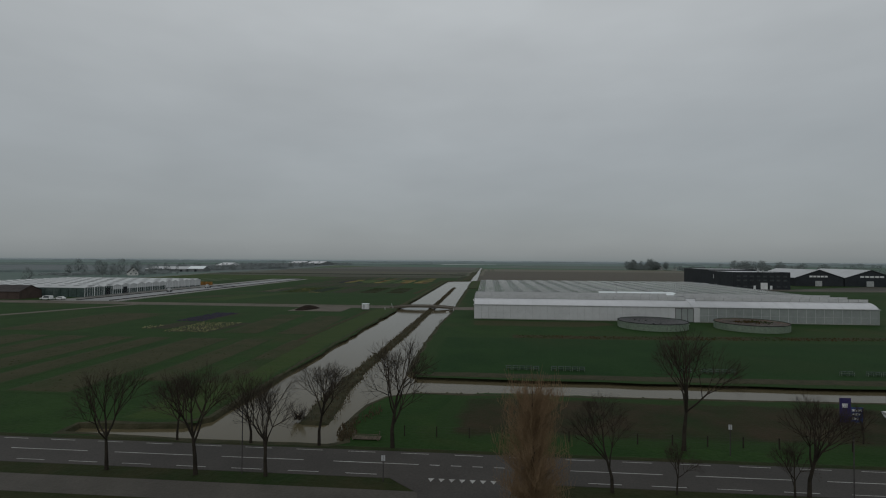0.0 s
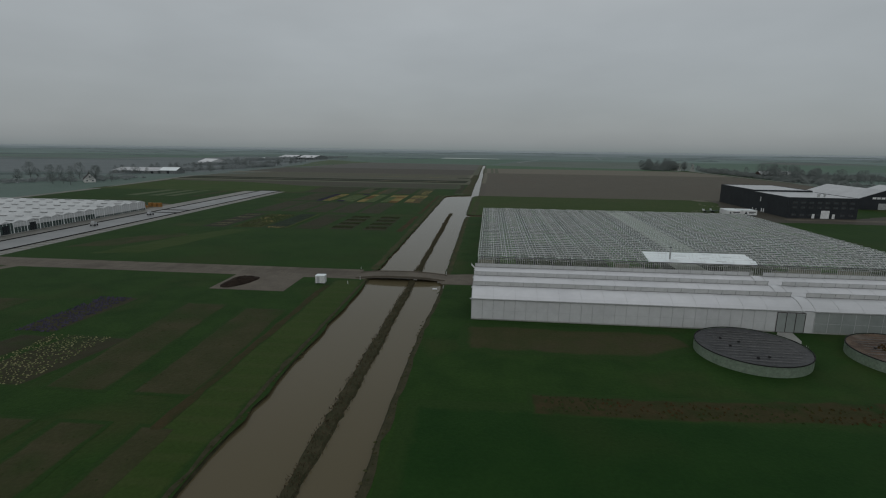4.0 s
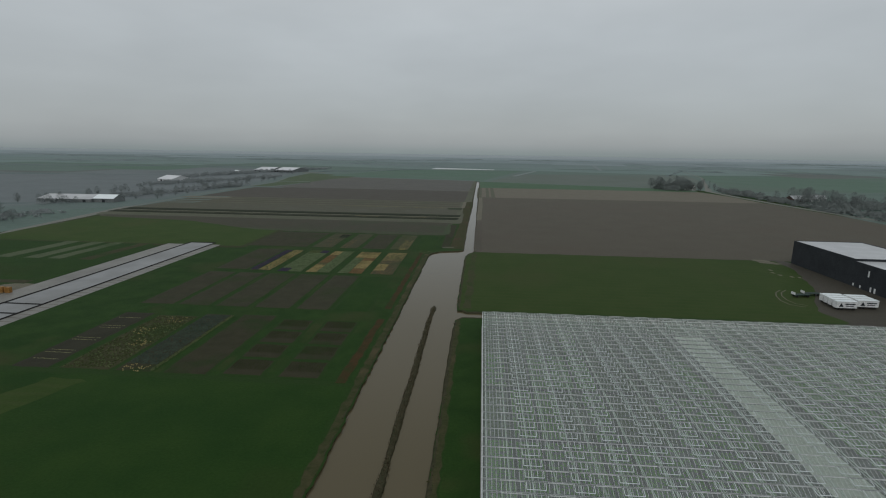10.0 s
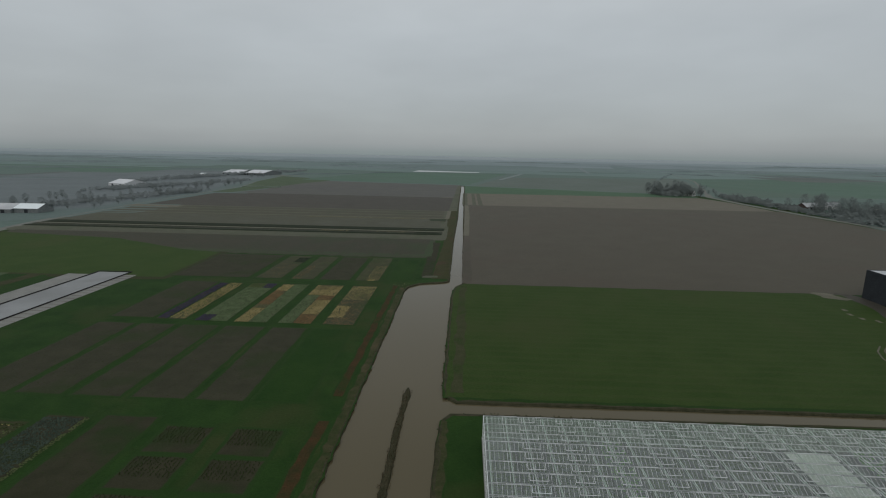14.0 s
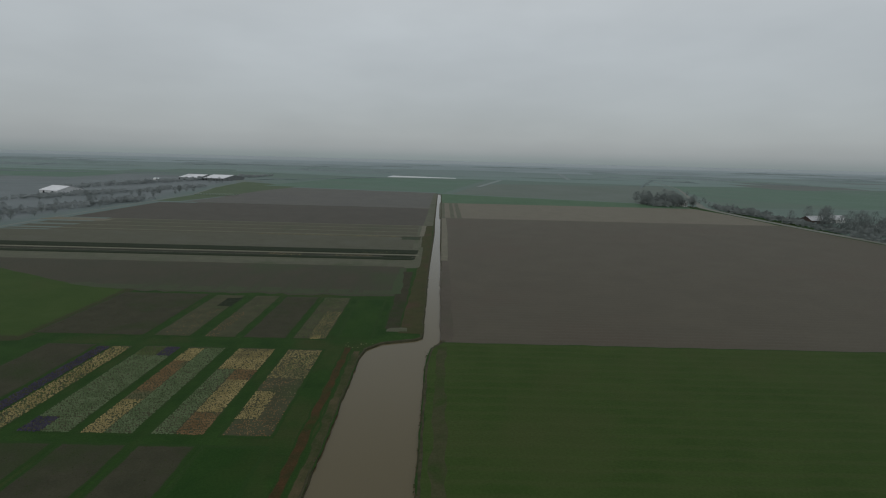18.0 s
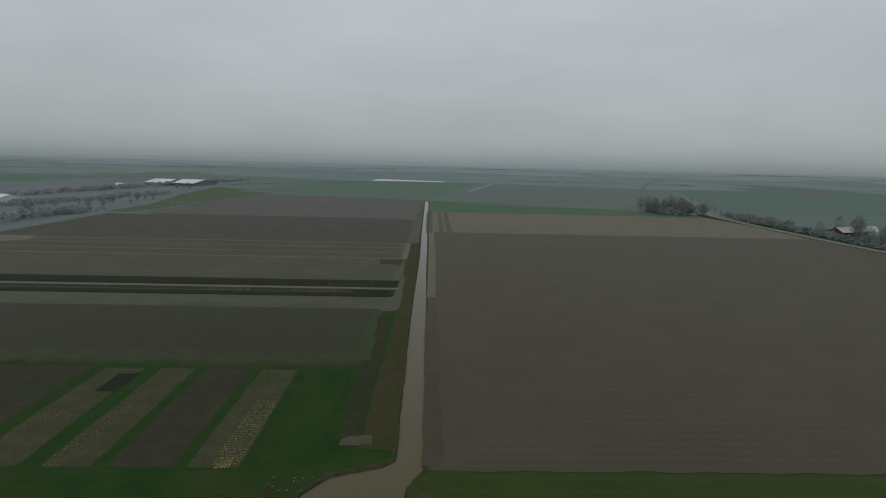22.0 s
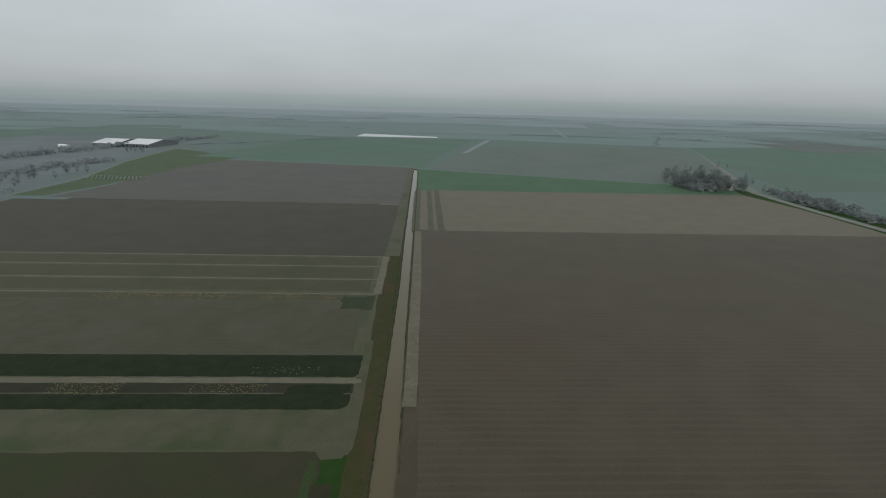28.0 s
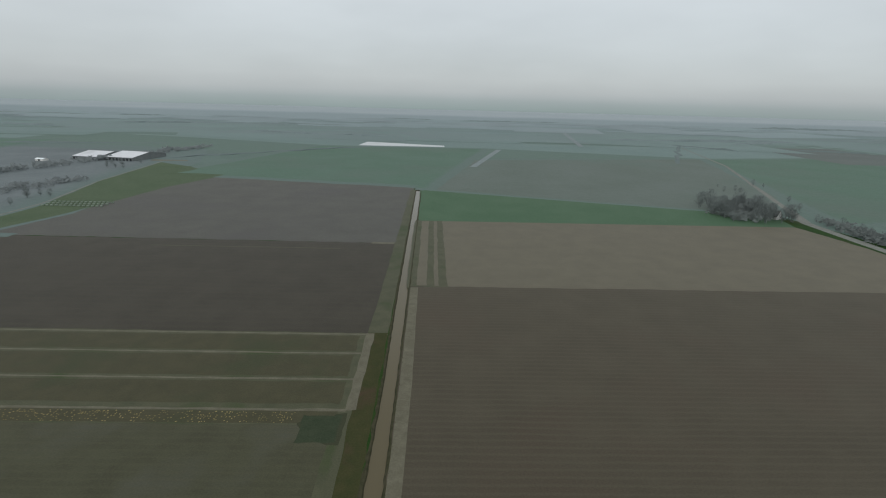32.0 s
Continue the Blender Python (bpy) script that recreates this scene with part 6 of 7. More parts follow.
# ---- dark shed with flat grey roof, and the gabled sheds beside it ----
def dark_shed():
    s = thing("dark_shed", (170.8, 369.4, 0), "large anthracite industrial shed with a pale flat roof", "shed")
    L, W = 38.0, 88.0

    def block(x0, y0, x1, y1, h, lip):
        part("wall", Geo().box(x0, y0, 0, x1, y1, h), ANTHRACITE, s)
        part("roof", Geo().box(x0 + 0.3, y0 + 0.3, h, x1 - 0.3, y1 - 0.3, h + 0.15), GREY_ROOF, s)
        for a, b, c, d in ((x0, y0, x1, y0 + 0.35), (x0, y1 - 0.35, x1, y1), (x0, y0 + 0.35, x0 + 0.35, y1 - 0.35), (x1 - 0.35, y0 + 0.35, x1, y1 - 0.35)):
            part("parapet", Geo().box(a, b, h, c, d, h + lip), ANTHRACITE, s)

    block(0, 0, L, 40, 11.6, 0.35)
    block(0, 40.05, L - 2, W, 12.6, 0.35)
    for z in (1.4, 5.6, 8.4):
        for i in range(8):
            if z == 1.4 and i in (4, 5):
                continue
            x = 2.6 + i * 4.4
            f = part("window", Geo().box(x, -0.08, z, x + 2.4, 0.0, z + 1.2), TILE_DARK, s)
            for k in range(2):
                part("pane", Geo().box(x + 0.12 + k * 1.14, -0.12, z + 0.12, x + 1.14 + k * 1.14, -0.085, z + 1.08), PANE, f)
    part("loading_door", Geo().box(18.4, -0.1, 0, 23.0, 0.0, 4.6), WHITE, s, "white roller door")
    for x in (13.6, 24.6):
        part("door", Geo().box(x, -0.1, 0, x + 1.5, 0.0, 2.6), WHITE, s, "white door")
    for y, z, h, w in ((30, 6.5, 2.8, 0.8), (25, 0.2, 2.2, 1.0), (27.5, 0.2, 2.2, 0.9), (34, 0.4, 1.2, 0.8), (38.4, 0.4, 1.3, 0.8)):
        part("side_window", Geo().box(-0.08, y, z, 0.0, y + w, z + h), WHITE, s, "small white-framed side opening")
    for x, y in ((22, 10), (24.5, 9), (20.5, 8.2)):
        part("roof_fan", Geo().drum(x, y, 11.7, 13.0, 0.5, 10).drum(x, y, 13.0, 13.4, 0.8, 10), STEEL, s)
    part("roof_seam", Geo().box(0.5, 39.6, 11.75, L - 0.5, 39.95, 11.95), STEEL, s)


dark_shed()


def gabled_shed(x, y, w, d, eave, ridge, text_w):
    s = thing("gabled_shed", (x, y, 0), "dark gabled shed with a pale grey roof and white lettering bars", "shed", "gabled sheds")
    part("wall", Geo().poly([(0, 0, 0), (w, 0, 0), (w, 0, eave), (w / 2, 0, ridge), (0, 0, eave)]).poly([(w, d, 0), (0, d, 0), (0, d, eave), (w / 2, d, ridge), (w, d, eave)])
         .poly([(0, d, 0), (0, 0, 0), (0, 0, eave), (0, d, eave)]).poly([(w, 0, 0), (w, d, 0), (w, d, eave), (w, 0, eave)]), ANTHRACITE, s)
    for a, b in ((-0.6, w / 2), (w + 0.6, w / 2)):
        z = eave - 0.6 * (ridge - eave) / (w / 2)
        part("roof_slope", Geo().poly([(a, -0.6, z + 0.1), (b, -0.6, ridge + 0.1), (b, d, ridge + 0.1), (a, d, z + 0.1)]).poly([(a, -0.6, z - 0.1), (a, d, z - 0.1), (b, d, ridge - 0.1), (b, -0.6, ridge - 0.1)]), GREY_ROOF, s)
    n = 5
    for i in range(n):
        part("lettering_bar", Geo().box(w * 0.3 + i * text_w / n, -0.12, eave + 0.2, w * 0.3 + (i + 0.8) * text_w / n, -0.02, eave + 1.5), WHITE, s)
    part("gate", Geo().box(w * 0.42, -0.08, 0, w * 0.56, 0.0, 4.2), STEEL, s, "grey roller gate")


gabled_shed(243, 424, 36, 60, 6.8, 13.0, 14)
gabled_shed(280, 424, 38, 60, 6.8, 13.0, 18)
slab("lawn", [(134, 213), (330, 213), (330, 345), (134, 345)], 0.03, LAWN, "dark green lawn beside the glasshouse", "field", seed=201)
slab("strip_hedge", rect(131.5, 213, 134.5, 340), 0.04, BANK, "strip of dark earth along the glasshouse", "ground", seed=202, step=3, amount=0.4)
blue = thing("blue_container", (300, 384, 0), "blue shipping container on the shed yard", "container")
part("body", Geo().box(0, 0, 0.0, 12, 2.4, 2.8), BLUE, blue)
part("roof", Geo().box(-0.05, -0.05, 2.8, 12.05, 2.45, 2.9), WHITE, blue)
part("door", Geo().box(12.02, 0.1, 0.3, 12.1, 2.3, 2.7), BLUE, blue)


# ---- white trailers parked by the shed ----
def trailer(x, y, first):
    t = thing("box_trailer", (x, y, 0.05), "white box trailer with a dark sign panel, parked in a row", "trailer", "parked trailers")
    part("box", Geo().box(0, 0, 0.9, 8.0, 2.25, 3.5), WHITE, t)
    part("roof", Geo().box(-0.05, -0.05, 3.5, 8.05, 2.3, 3.62), WHITE_ROOF, t)
    part("chassis", Geo().box(0.2, 0.4, 0.65, 7.8, 1.9, 0.9), ANTHRACITE, t)
    for i in range(1, 6):
        part("rib", Geo().box(i * 1.33, -0.05, 0.95, i * 1.33 + 0.08, 0, 3.45), WHITE, t)
    for wx in (1.3, 2.5, 7.0):
        part("wheel", Geo().tube((wx, 0.15, 0.48), (wx, 0.5, 0.48), 0.48, 0.48, 12), RUBBER, t)
        part("wheel", Geo().tube((wx, 2.0, 0.48), (wx, 2.35, 0.48), 0.48, 0.48, 12), RUBBER, t)
    if first:
        part("sign_triangle", Geo().poly([(1.0, -0.07, 1.4), (2.8, -0.07, 1.4), (1.9, -0.07, 3.0)]), ANTHRACITE, t)
        part("sign_bar", Geo().box(3.4, -0.08, 2.3, 7.2, -0.06, 2.75), ANTHRACITE, t)
        part("sign_bar", Geo().box(3.6, -0.08, 1.6, 6.6, -0.06, 1.9), ANTHRACITE, t)


for i in range(4):
    trailer(137.2 + 0.3 * i, 368.2 + i * 3.2, i == 0)
    if i < 3:
        trailer(147.0, 370.6 + i * 3.2, i == 0)
for x, y, turn in ((131, 384.5, 8), (136.5, 387.5, 4)):
    f = thing("farm_trailer", (x, y, 0.04), "low dark green flatbed farm trailer", "trailer", "farm trailers", turn)
    part("bed", Geo().box(0, 0, 0.9, 7.5, 2.4, 1.15), DARK_GREEN, f)
    part("headboard", Geo().box(0, 0, 1.15, 0.12, 2.4, 2.2), WHITE, f)
    for wx in (1.2, 6.2):
        for wy in (0.05, 2.05):
            part("wheel", Geo().tube((wx, wy, 0.45), (wx, wy + 0.3, 0.45), 0.45, 0.45, 12), RUBBER, f)
# pale ruts and rubble beside the yard
for pts in (((131.6, 396.5), (127, 391.5), (124.2, 386), (122.2, 379), (122.8, 373.5), (127.4, 370.7)), ((134, 396.5), (129.6, 392), (126.8, 386.5), (125.4, 380), (126.2, 375), (129.5, 373))):
    g = Geo()
    for (xa, ya), (xb, yb) in zip(pts, pts[1:]):
        d = math.hypot(xb - xa, yb - ya)
        ox, oy = (yb - ya) / d * 0.25, -(xb - xa) / d * 0.25
        g.poly([(xa - ox, ya - oy, 0.07), (xb - ox, yb - oy, 0.07), (xb + ox, yb + oy, 0.07), (xa + ox, ya + oy, 0.07)])
    tagged(part("wheel_rut", g, TRACK), "pale curved wheel rut in the grass", "track", "wheel ruts", "structure")
slab("rubble_patch", [(153, 456), (161, 452), (164, 454), (158, 463), (153, 463)], 0.06, TRACK, "pale heap of rubble and sand at the field corner", "rubble", step=1.5, amount=0.8, seed=204)
for i, (x, y) in enumerate(((146, 430), (148, 436), (147, 425), (151, 422), (154, 421))):
    slab("puddle", [(x, y), (x + 1.6, y - 0.3), (x + 2.0, y + 2.4), (x + 0.4, y + 2.8)], 0.05, TRACK, "small pale wet patch in the grass", "puddle", group="wet patches", step=0.8, amount=0.3, seed=210 + i)


# ---- glasshouse and brown barn to the west ----
def west_glasshouse():
    h = thing("glasshouse", (-294.5, 234, 0), "multi-span greenhouse with a white screened roof", "greenhouse")
    L, W, n, e, r = 96.5, 101.5, 16, 4.6, 5.45
    s = W / n
    for j in range(n):
        y = j * s
        part("roof_span", Geo().poly([(0, y, e), (L, y, e), (L, y + s / 2, r), (0, y + s / 2, r)]).poly([(0, y + s / 2, r), (L, y + s / 2, r), (L, y + s, e), (0, y + s, e)]), DIM_FOIL, h)
        part("gutter", Geo().box(0, y - 0.15, e - 0.1, L, y + 0.15, e + 0.08), STEEL, h)
        part("gable_pane", Geo().poly([(L, y, e), (L, y + s, e), (L, y + s / 2, r)]), FOIL_WALL, h)
        if j % 2:
            for k in range(12):
                part("roof_vent", Geo().box(3 + k * 8, y + s / 2 - 1.2, r - 0.1, 6.4 + k * 8, y + s / 2 - 0.1, r + 0.12), FOIL_WALL if j % 4 == 1 else DIM_FOIL, h)
        if j in (2, 4):
            part("door", Geo().box(L, y + 1.4, 0.05, L + 0.1, y + 4.4, 3.8), ANTHRACITE, h, "dark sliding door")
        low = 2.6 if j < 10 else 1.0
        part("wall_panel", Geo().box(L - 0.1, y + 0.12, 0.3, L + 0.02, y + s - 0.12, low), TEAL_GLASS, h, "dark teal glazing")
        part("wall_panel", Geo().box(L - 0.1, y + 0.12, low + 0.08, L + 0.02, y + s - 0.12, e - 0.1), FOIL_WALL if j > 2 else TEAL_GLASS, h)
        for k in range(4):
            part("wall_bar", Geo().box(L + 0.02, y + 0.2 + k * s / 4, 0.3, L + 0.1, y + 0.3 + k * s / 4, e), BAR, h)
        part("post", Geo().box(L - 0.12, y - 0.12, 0, L + 0.12, y + 0.12, e), BAR, h)
    part("front_wall", Geo().box(0, -0.2, 0, L, 0, e), TEAL_GLASS, h, "dark teal glazed front wall")
    for k in range(24):
        part("front_post", Geo().box(k * 4.2, -0.3, 0, k * 4.2 + 0.1, -0.2, e), DARK_GREEN, h)
    part("rear_wall", Geo().box(0, W, 0, L, W + 0.2, e), WHITE, h)
    part("side_wall", Geo().box(-0.2, 0, 0, 0, W, e), FOIL_WALL, h)
    part("plinth", Geo().box(L - 0.1, 0, 0, L + 0.14, W, 0.3), CONCRETE, h)


west_glasshouse()


def brown_barn():
    b = thing("brown_barn", (-330, 219, 0), "long low brown brick barn with skylights in its roof", "barn")
    L, d, e, r = 112.0, 12.0, 3.6, 6.2
    part("wall", Geo().poly([(0, 0, 0), (L, 0, 0), (L, 0, e), (0, 0, e)]).poly([(L, 0, 0), (L, d, 0), (L, d, e), (L, d / 2, r), (L, 0, e)]).poly([(L, d, 0), (0, d, 0), (0, d, e), (L, d, e)]).poly([(0, d, 0), (0, 0, 0), (0, 0, e), (0, d / 2, r), (0, d, e)]), BRICK_BROWN, b)
    for y in (-0.5, d + 0.5):
        z = e - 0.22
        part("roof_slope", Geo().poly([(-0.4, y, z + 0.1), (L + 0.4, y, z + 0.1), (L + 0.4, d / 2, r + 0.1), (-0.4, d / 2, r + 0.1)]), TILE_DARK, b)
    for i in range(5):
        x = 58 + i * 9
        part("skylight", Geo().poly([(x, 2.2, e + 0.4 + 0.82), (x + 1.8, 2.2, e + 1.22), (x + 1.8, 4.2, e + 2.1), (x, 4.2, e + 2.1)]), WHITE_ROOF, b)
    part("gate", Geo().box(L - 30, -0.1, 0, L - 25, 0, 3.2), ANTHRACITE, b)


brown_barn()


def car(x, y, turn, paint, lab, van=False):
    c = thing("van" if van else "car", (x, y, 0.06), lab, "vehicle", "parked vehicles", turn)
    L, w, h = (5.0, 0.95, 1.95) if van else (4.4, 0.88, 1.45)
    prof = [(0, 0.35), (0, 0.9), (0.9, 1.0), (1.5, h - 0.05), (L - 0.2, h), (L, 0.95), (L, 0.35)] if van else [(0, 0.35), (0, 0.75), (1.1, 0.92), (1.8, h), (3.3, h), (4.1, 0.95), (4.4, 0.9), (4.4, 0.35)]
    g, n = Geo(), len(prof)
    g.v = [(a, -w, b) for a, b in prof] + [(a, w, b) for a, b in prof]
    g.f = [tuple(range(n)), tuple(range(2 * n - 1, n - 1, -1))] + [(i, n + i, n + (i + 1) % n, (i + 1) % n) for i in range(n)]
    part("body", g, paint, c)
    for sy in (-1, 1):
        part("side_window", Geo().poly([(1.6, sy * (w + 0.01), 1.0), (L - 0.6, sy * (w + 0.01), 1.0), (L - 0.9, sy * (w + 0.01), h - 0.12), (1.95, sy * (w + 0.01), h - 0.12)]), PANE, c)
        for wx in (0.85, L - 0.85):
            part("wheel", Geo().tube((wx, sy * (w - 0.2), 0.32), (wx, sy * (w + 0.02), 0.32), 0.32, 0.32, 12), RUBBER, c)


car(-205, 217, 5, WHITE, "white van parked beside the brown barn", True)
car(-199.5, 218.5, 8, WHITE, "white car parked beside the greenhouse")

yellow = thing("wheel_loader", (-209.5, 344.5, 0.03), "orange-yellow wheel loader beside the greenhouse", "vehicle")
part("body", Geo().box(0, 0, 0.9, 4.2, 2.2, 1.9), YELLOW, yellow)
part("cab", Geo().box(1.6, 0.3, 1.9, 3.0, 1.9, 3.2), ANTHRACITE, yellow)
part("bucket", Geo().poly([(5.0, -0.2, 0.2), (5.0, 2.4, 0.2), (6.2, 2.4, 0.1), (6.2, -0.2, 0.1)]).poly([(5.0, -0.2, 0.2), (5.0, -0.2, 1.2), (5.0, 2.4, 1.2), (5.0, 2.4, 0.2)]), YELLOW, yellow)
part("arm", Geo().beam((3.8, 1.1, 1.6), (5.0, 1.1, 0.8), 0.3), YELLOW, yellow)
for wx in (0.7, 3.4):
    for wy in (-0.25, 1.95):
        part("wheel", Geo().tube((wx, wy, 0.7), (wx, wy + 0.5, 0.7), 0.7, 0.7, 14), RUBBER, yellow)
for i in range(3):
    c = thing("crate_stack", (-206 + i * 3.0, 349.5, 0.03), "stacked orange-yellow crates behind the greenhouse", "crates", "yellow crates")
    for k in range(3):
        part("crate", Geo().box(0, 0, k * 0.8, 2.2, 1.4, k * 0.8 + 0.72), YELLOW, c)
slab("yard", rect(-212, 340, -200, 362), 0.045, TRACK, "pale sandy yard behind the greenhouse", "yard", step=3, amount=0.6, seed=220)

# ---- heap, cabin and small clutter beside the farm road ----
def heap():
    rng, g = random.Random(31), Geo()
    n, m = 18, 6
    g.v = [(0, 0, 1.5)]
    for j in range(1, m + 1):
        for i in range(n):
            a, f = 2 * math.pi * i / n, j / m
            w = 1 + 0.14 * noise.noise((math.cos(a) * 2, math.sin(a) * 2, 1))
            g.v.append((3.3 * f * w * math.cos(a), 6.6 * f * w * math.sin(a), max(0.0, 1.5 * (1 - f ** 1.6) + 0.12 * rng.uniform(-1, 1)) if j < m else 0.0))
    g.f = [(0, 1 + i, 1 + (i + 1) % n) for i in range(n)]
    for j in range(m - 1):
        for i in range(n):
            g.f.append((1 + j * n + i, 1 + (j + 1) * n + i, 1 + (j + 1) * n + (i + 1) % n, 1 + j * n + (i + 1) % n))
    ob = part("compost_heap", g, MANURE, None, "", (-70.2, 194.2, 0.064))
    ob.rotation_euler = (0, 0, radians(-18))
    tagged(ob, "dark brown heap of compost on the concrete pad", "heap")


heap()
cabin = thing("storage_cabin", (-48.7, 195.4, 0.0), "small white storage cabin beside the farm road", "cabin", "", 4)
cabin.scale = (0.86, 0.86, 0.86)
part("body", Geo().box(0, 0, 0.15, 3.0, 2.6, 2.5), WHITE, cabin)
part("roof", Geo().box(-0.1, -0.1, 2.5, 3.1, 2.7, 2.64), WHITE_ROOF, cabin)
part("skid", Geo().box(0.2, 0.2, 0, 0.5, 2.4, 0.15).box(2.5, 0.2, 0, 2.8, 2.4, 0.15), WOOD, cabin)
part("door", Geo().box(0.4, -0.05, 0.2, 1.3, 0.0, 2.2), GREY_ROOF, cabin)
for i in range(4):
    part("rib", Geo().box(1.5 + i * 0.4, -0.03, 0.2, 1.54 + i * 0.4, 0, 2.45), GREY_ROOF, cabin)


def bollard(x, y, z=0.0):
    ob = part("marker_post", Geo().drum(0, 0, 0, 0.9, 0.07, 8).drum(0, 0, 0.9, 1.0, 0.07, 8, 0.02), WHITE, None, "", (x, y, z))
    tagged(ob, "small white marker post", "post", "marker posts")


for x, y in ((-40.2, 213.4), (-37.4, 201.2), (-13.0, 210.4), (-12.6, 195), (-39.6, 196)):
    bollard(x, y)
boat = thing("float_pontoon", (-15.6, 195.5, -0.5), "small white float moored at the canal bank", "float")
part("hull", Geo().box(0, 0, -0.1, 1.2, 0.5, 0.25), WHITE, boat)

# ---- roadside trees, sign and fence ----
def tree_mesh(seed, height, spread, levels=5, twig=1.0, up=0.5):
    """Trunk and twiggy crown of a bare tree, as two meshes."""
    rng = random.Random(seed)
    trunk, crown = Geo(), Geo()

    def grow(p, d, length, r, level):
        q = p + d * length * 0.5
        d2 = (d + Vector((rng.uniform(-1, 1), rng.uniform(-1, 1), rng.uniform(-0.3, 0.6))) * 0.22).normalized()
        e = q + d2 * length * 0.5
        g = trunk if level < 2 else crown
        n = 7 if level < 1 else 5 if level < 2 else 3
        g.tube(p, q, r, r * 0.8, n, False)
        g.tube(q, e, r * 0.8, r * 0.6, n, False)
        if level >= levels:
            return
        count = rng.choice((3, 4)) if level < 3 else rng.choice((2, 3, 3))
        for k in range(count):
            a = 2 * math.pi * (k + rng.random()) / count
            tilt = rng.uniform(0.35, 0.85) * spread
            side = d2.cross(Vector((0, 0, 1)) if abs(d2.z) < 0.95 else Vector((1, 0, 0))).normalized()
            turn = Matrix.Rotation(a, 3, d2) @ side
            nd = (d2 * math.cos(tilt) + turn * math.sin(tilt) + Vector((0, 0, up * 0.3))).normalized()
            at = e if rng.random() < 0.6 else q.lerp(e, rng.random())
            grow(at, nd, length * rng.uniform(0.58, 0.82), max(0.008 * twig, r * rng.uniform(0.42, 0.58)), level + 1)
        grow(e, d2, length * rng.uniform(0.6, 0.8), max(0.008 * twig, r * 0.58), level + 1)

    grow(Vector((0, 0, -0.1)), Vector((rng.uniform(-0.05, 0.05), rng.uniform(-0.05, 0.05), 1)).normalized(), height * 0.30, height * 0.018, 0)
    top = max(v[2] for v in trunk.v + crown.v)
    for g in (trunk, crown):
        g.v = [tuple(c * height / top for c in v) for v in g.v]
    return trunk.mesh("trunk"), crown.mesh("crown")


TREES = [tree_mesh(s, 10.5, 1.0, 5, 0.8) for s in (3, 14, 25, 36)]
for tr, cr in TREES:
    tr.materials.append(BARK)
    cr.materials.append(TWIG)


def tree(x, y, scale, kind, turn, lab="bare winter roadside tree with a broad twiggy crown", group="roadside trees"):
    t = thing("bare_tree", (x, y, 0), lab, "tree", group, turn)
    t.scale = (scale, scale, scale)
    part("trunk", TREES[kind][0], BARK, t)
    part("crown", TREES[kind][1], TWIG, t)


for i, (x, y, s) in enumerate(((-35.7, 45.2, 0.96), (-26.7, 45.0, 1.0), (-20.1, 45.4, 0.93), (-25.4, 53.4, 0.8), (-33.9, 53.4, 0.7), (-17.7, 53.4, 0.9), (-9.7, 53.6, 1.17), (11.3, 45.2, 0.83), (21.3, 56.0, 1.28), (28.0, 46.0, 0.88),
                               (-62, 45, 1.0), (-78, 54.6, 0.9), (48, 45.2, 0.9), (62, 56, 1.0), (80, 45.2, 0.9), (-95, 45.2, 1.0))):
    tree(x, y, s, i % 4, i * 67)
for x, y, s in ((16.8, 45.4, 0.45), (26.5, 45.4, 0.5), (13, 62, 0.35), (42, 60, 0.45), (46, 59, 0.4), (53, 62, 0.45)):
    tree(x, y, s, int(x) % 4, x * 31, "small bare shrub-like tree beside the road", "young trees")


def poplar():
    t = thing("poplar_tree", (3.6, 36.5, 0), "bare upright poplar with dense reddish brown twigs", "tree")
    rng, trunk, crown = random.Random(55), Geo(), Geo()
    trunk.tube((0, 0, -0.1), (0.1, 0, 5), 0.24, 0.17, 8).tube((0.1, 0, 5), (0.0, 0.1, 10.8), 0.17, 0.03, 6)
    for i in range(420):
        z = rng.uniform(0.8, 9.4)
        a = rng.uniform(0, 6.28)
        r = (3.3 - 0.2 * abs(z - 4.5)) * rng.uniform(0.3, 1.0)
        b = Vector((0.05, 0, z))
        e = b + Vector((r * math.cos(a), r * math.sin(a), rng.uniform(1.2, 2.6)))
        if e.z > 11.6:
            e.z = 11.6
        crown.tube(b, e, 0.025, 0.008, 3, False)
        for k in range(16):
            p = b.lerp(e, rng.uniform(0.2, 1))
            crown.tube(p, p + Vector((rng.uniform(-0.35, 0.35), rng.uniform(-0.35, 0.35), rng.uniform(0.5, 1.3))), 0.010, 0.004, 3, False)
    part("trunk", trunk, BARK, t)
    part("crown", crown, POPLAR_TWIG, t)


poplar()
shrub = thing("islet_shrub", (-23.4, 62.4, -0.2), "small bare shrub on the tip of the reed bank", "shrub")
g, rng = Geo(), random.Random(9)
for i in range(90):
    a, l = rng.uniform(0, 6.28), rng.uniform(0.6, 1.9)
    g.tube((rng.uniform(-0.6, 0.6), rng.uniform(-0.6, 0.6), 0), (l * 0.7 * math.cos(a), l * 0.7 * math.sin(a), l), 0.025, 0.008, 3, False)
part("branches", g, TWIG, shrub)


def pole_sign(x, y, h, lab, plate):
    s = thing("sign_post", (x, y, 0.0), lab, "sign", "roadside posts")
    part("pole", Geo().drum(0, 0, 0, h, 0.045, 8), TILE_DARK, s)
    if plate:
        part("plate", Geo().box(-0.18, -0.04, h - 0.5, 0.18, -0.01, h), plate, s)


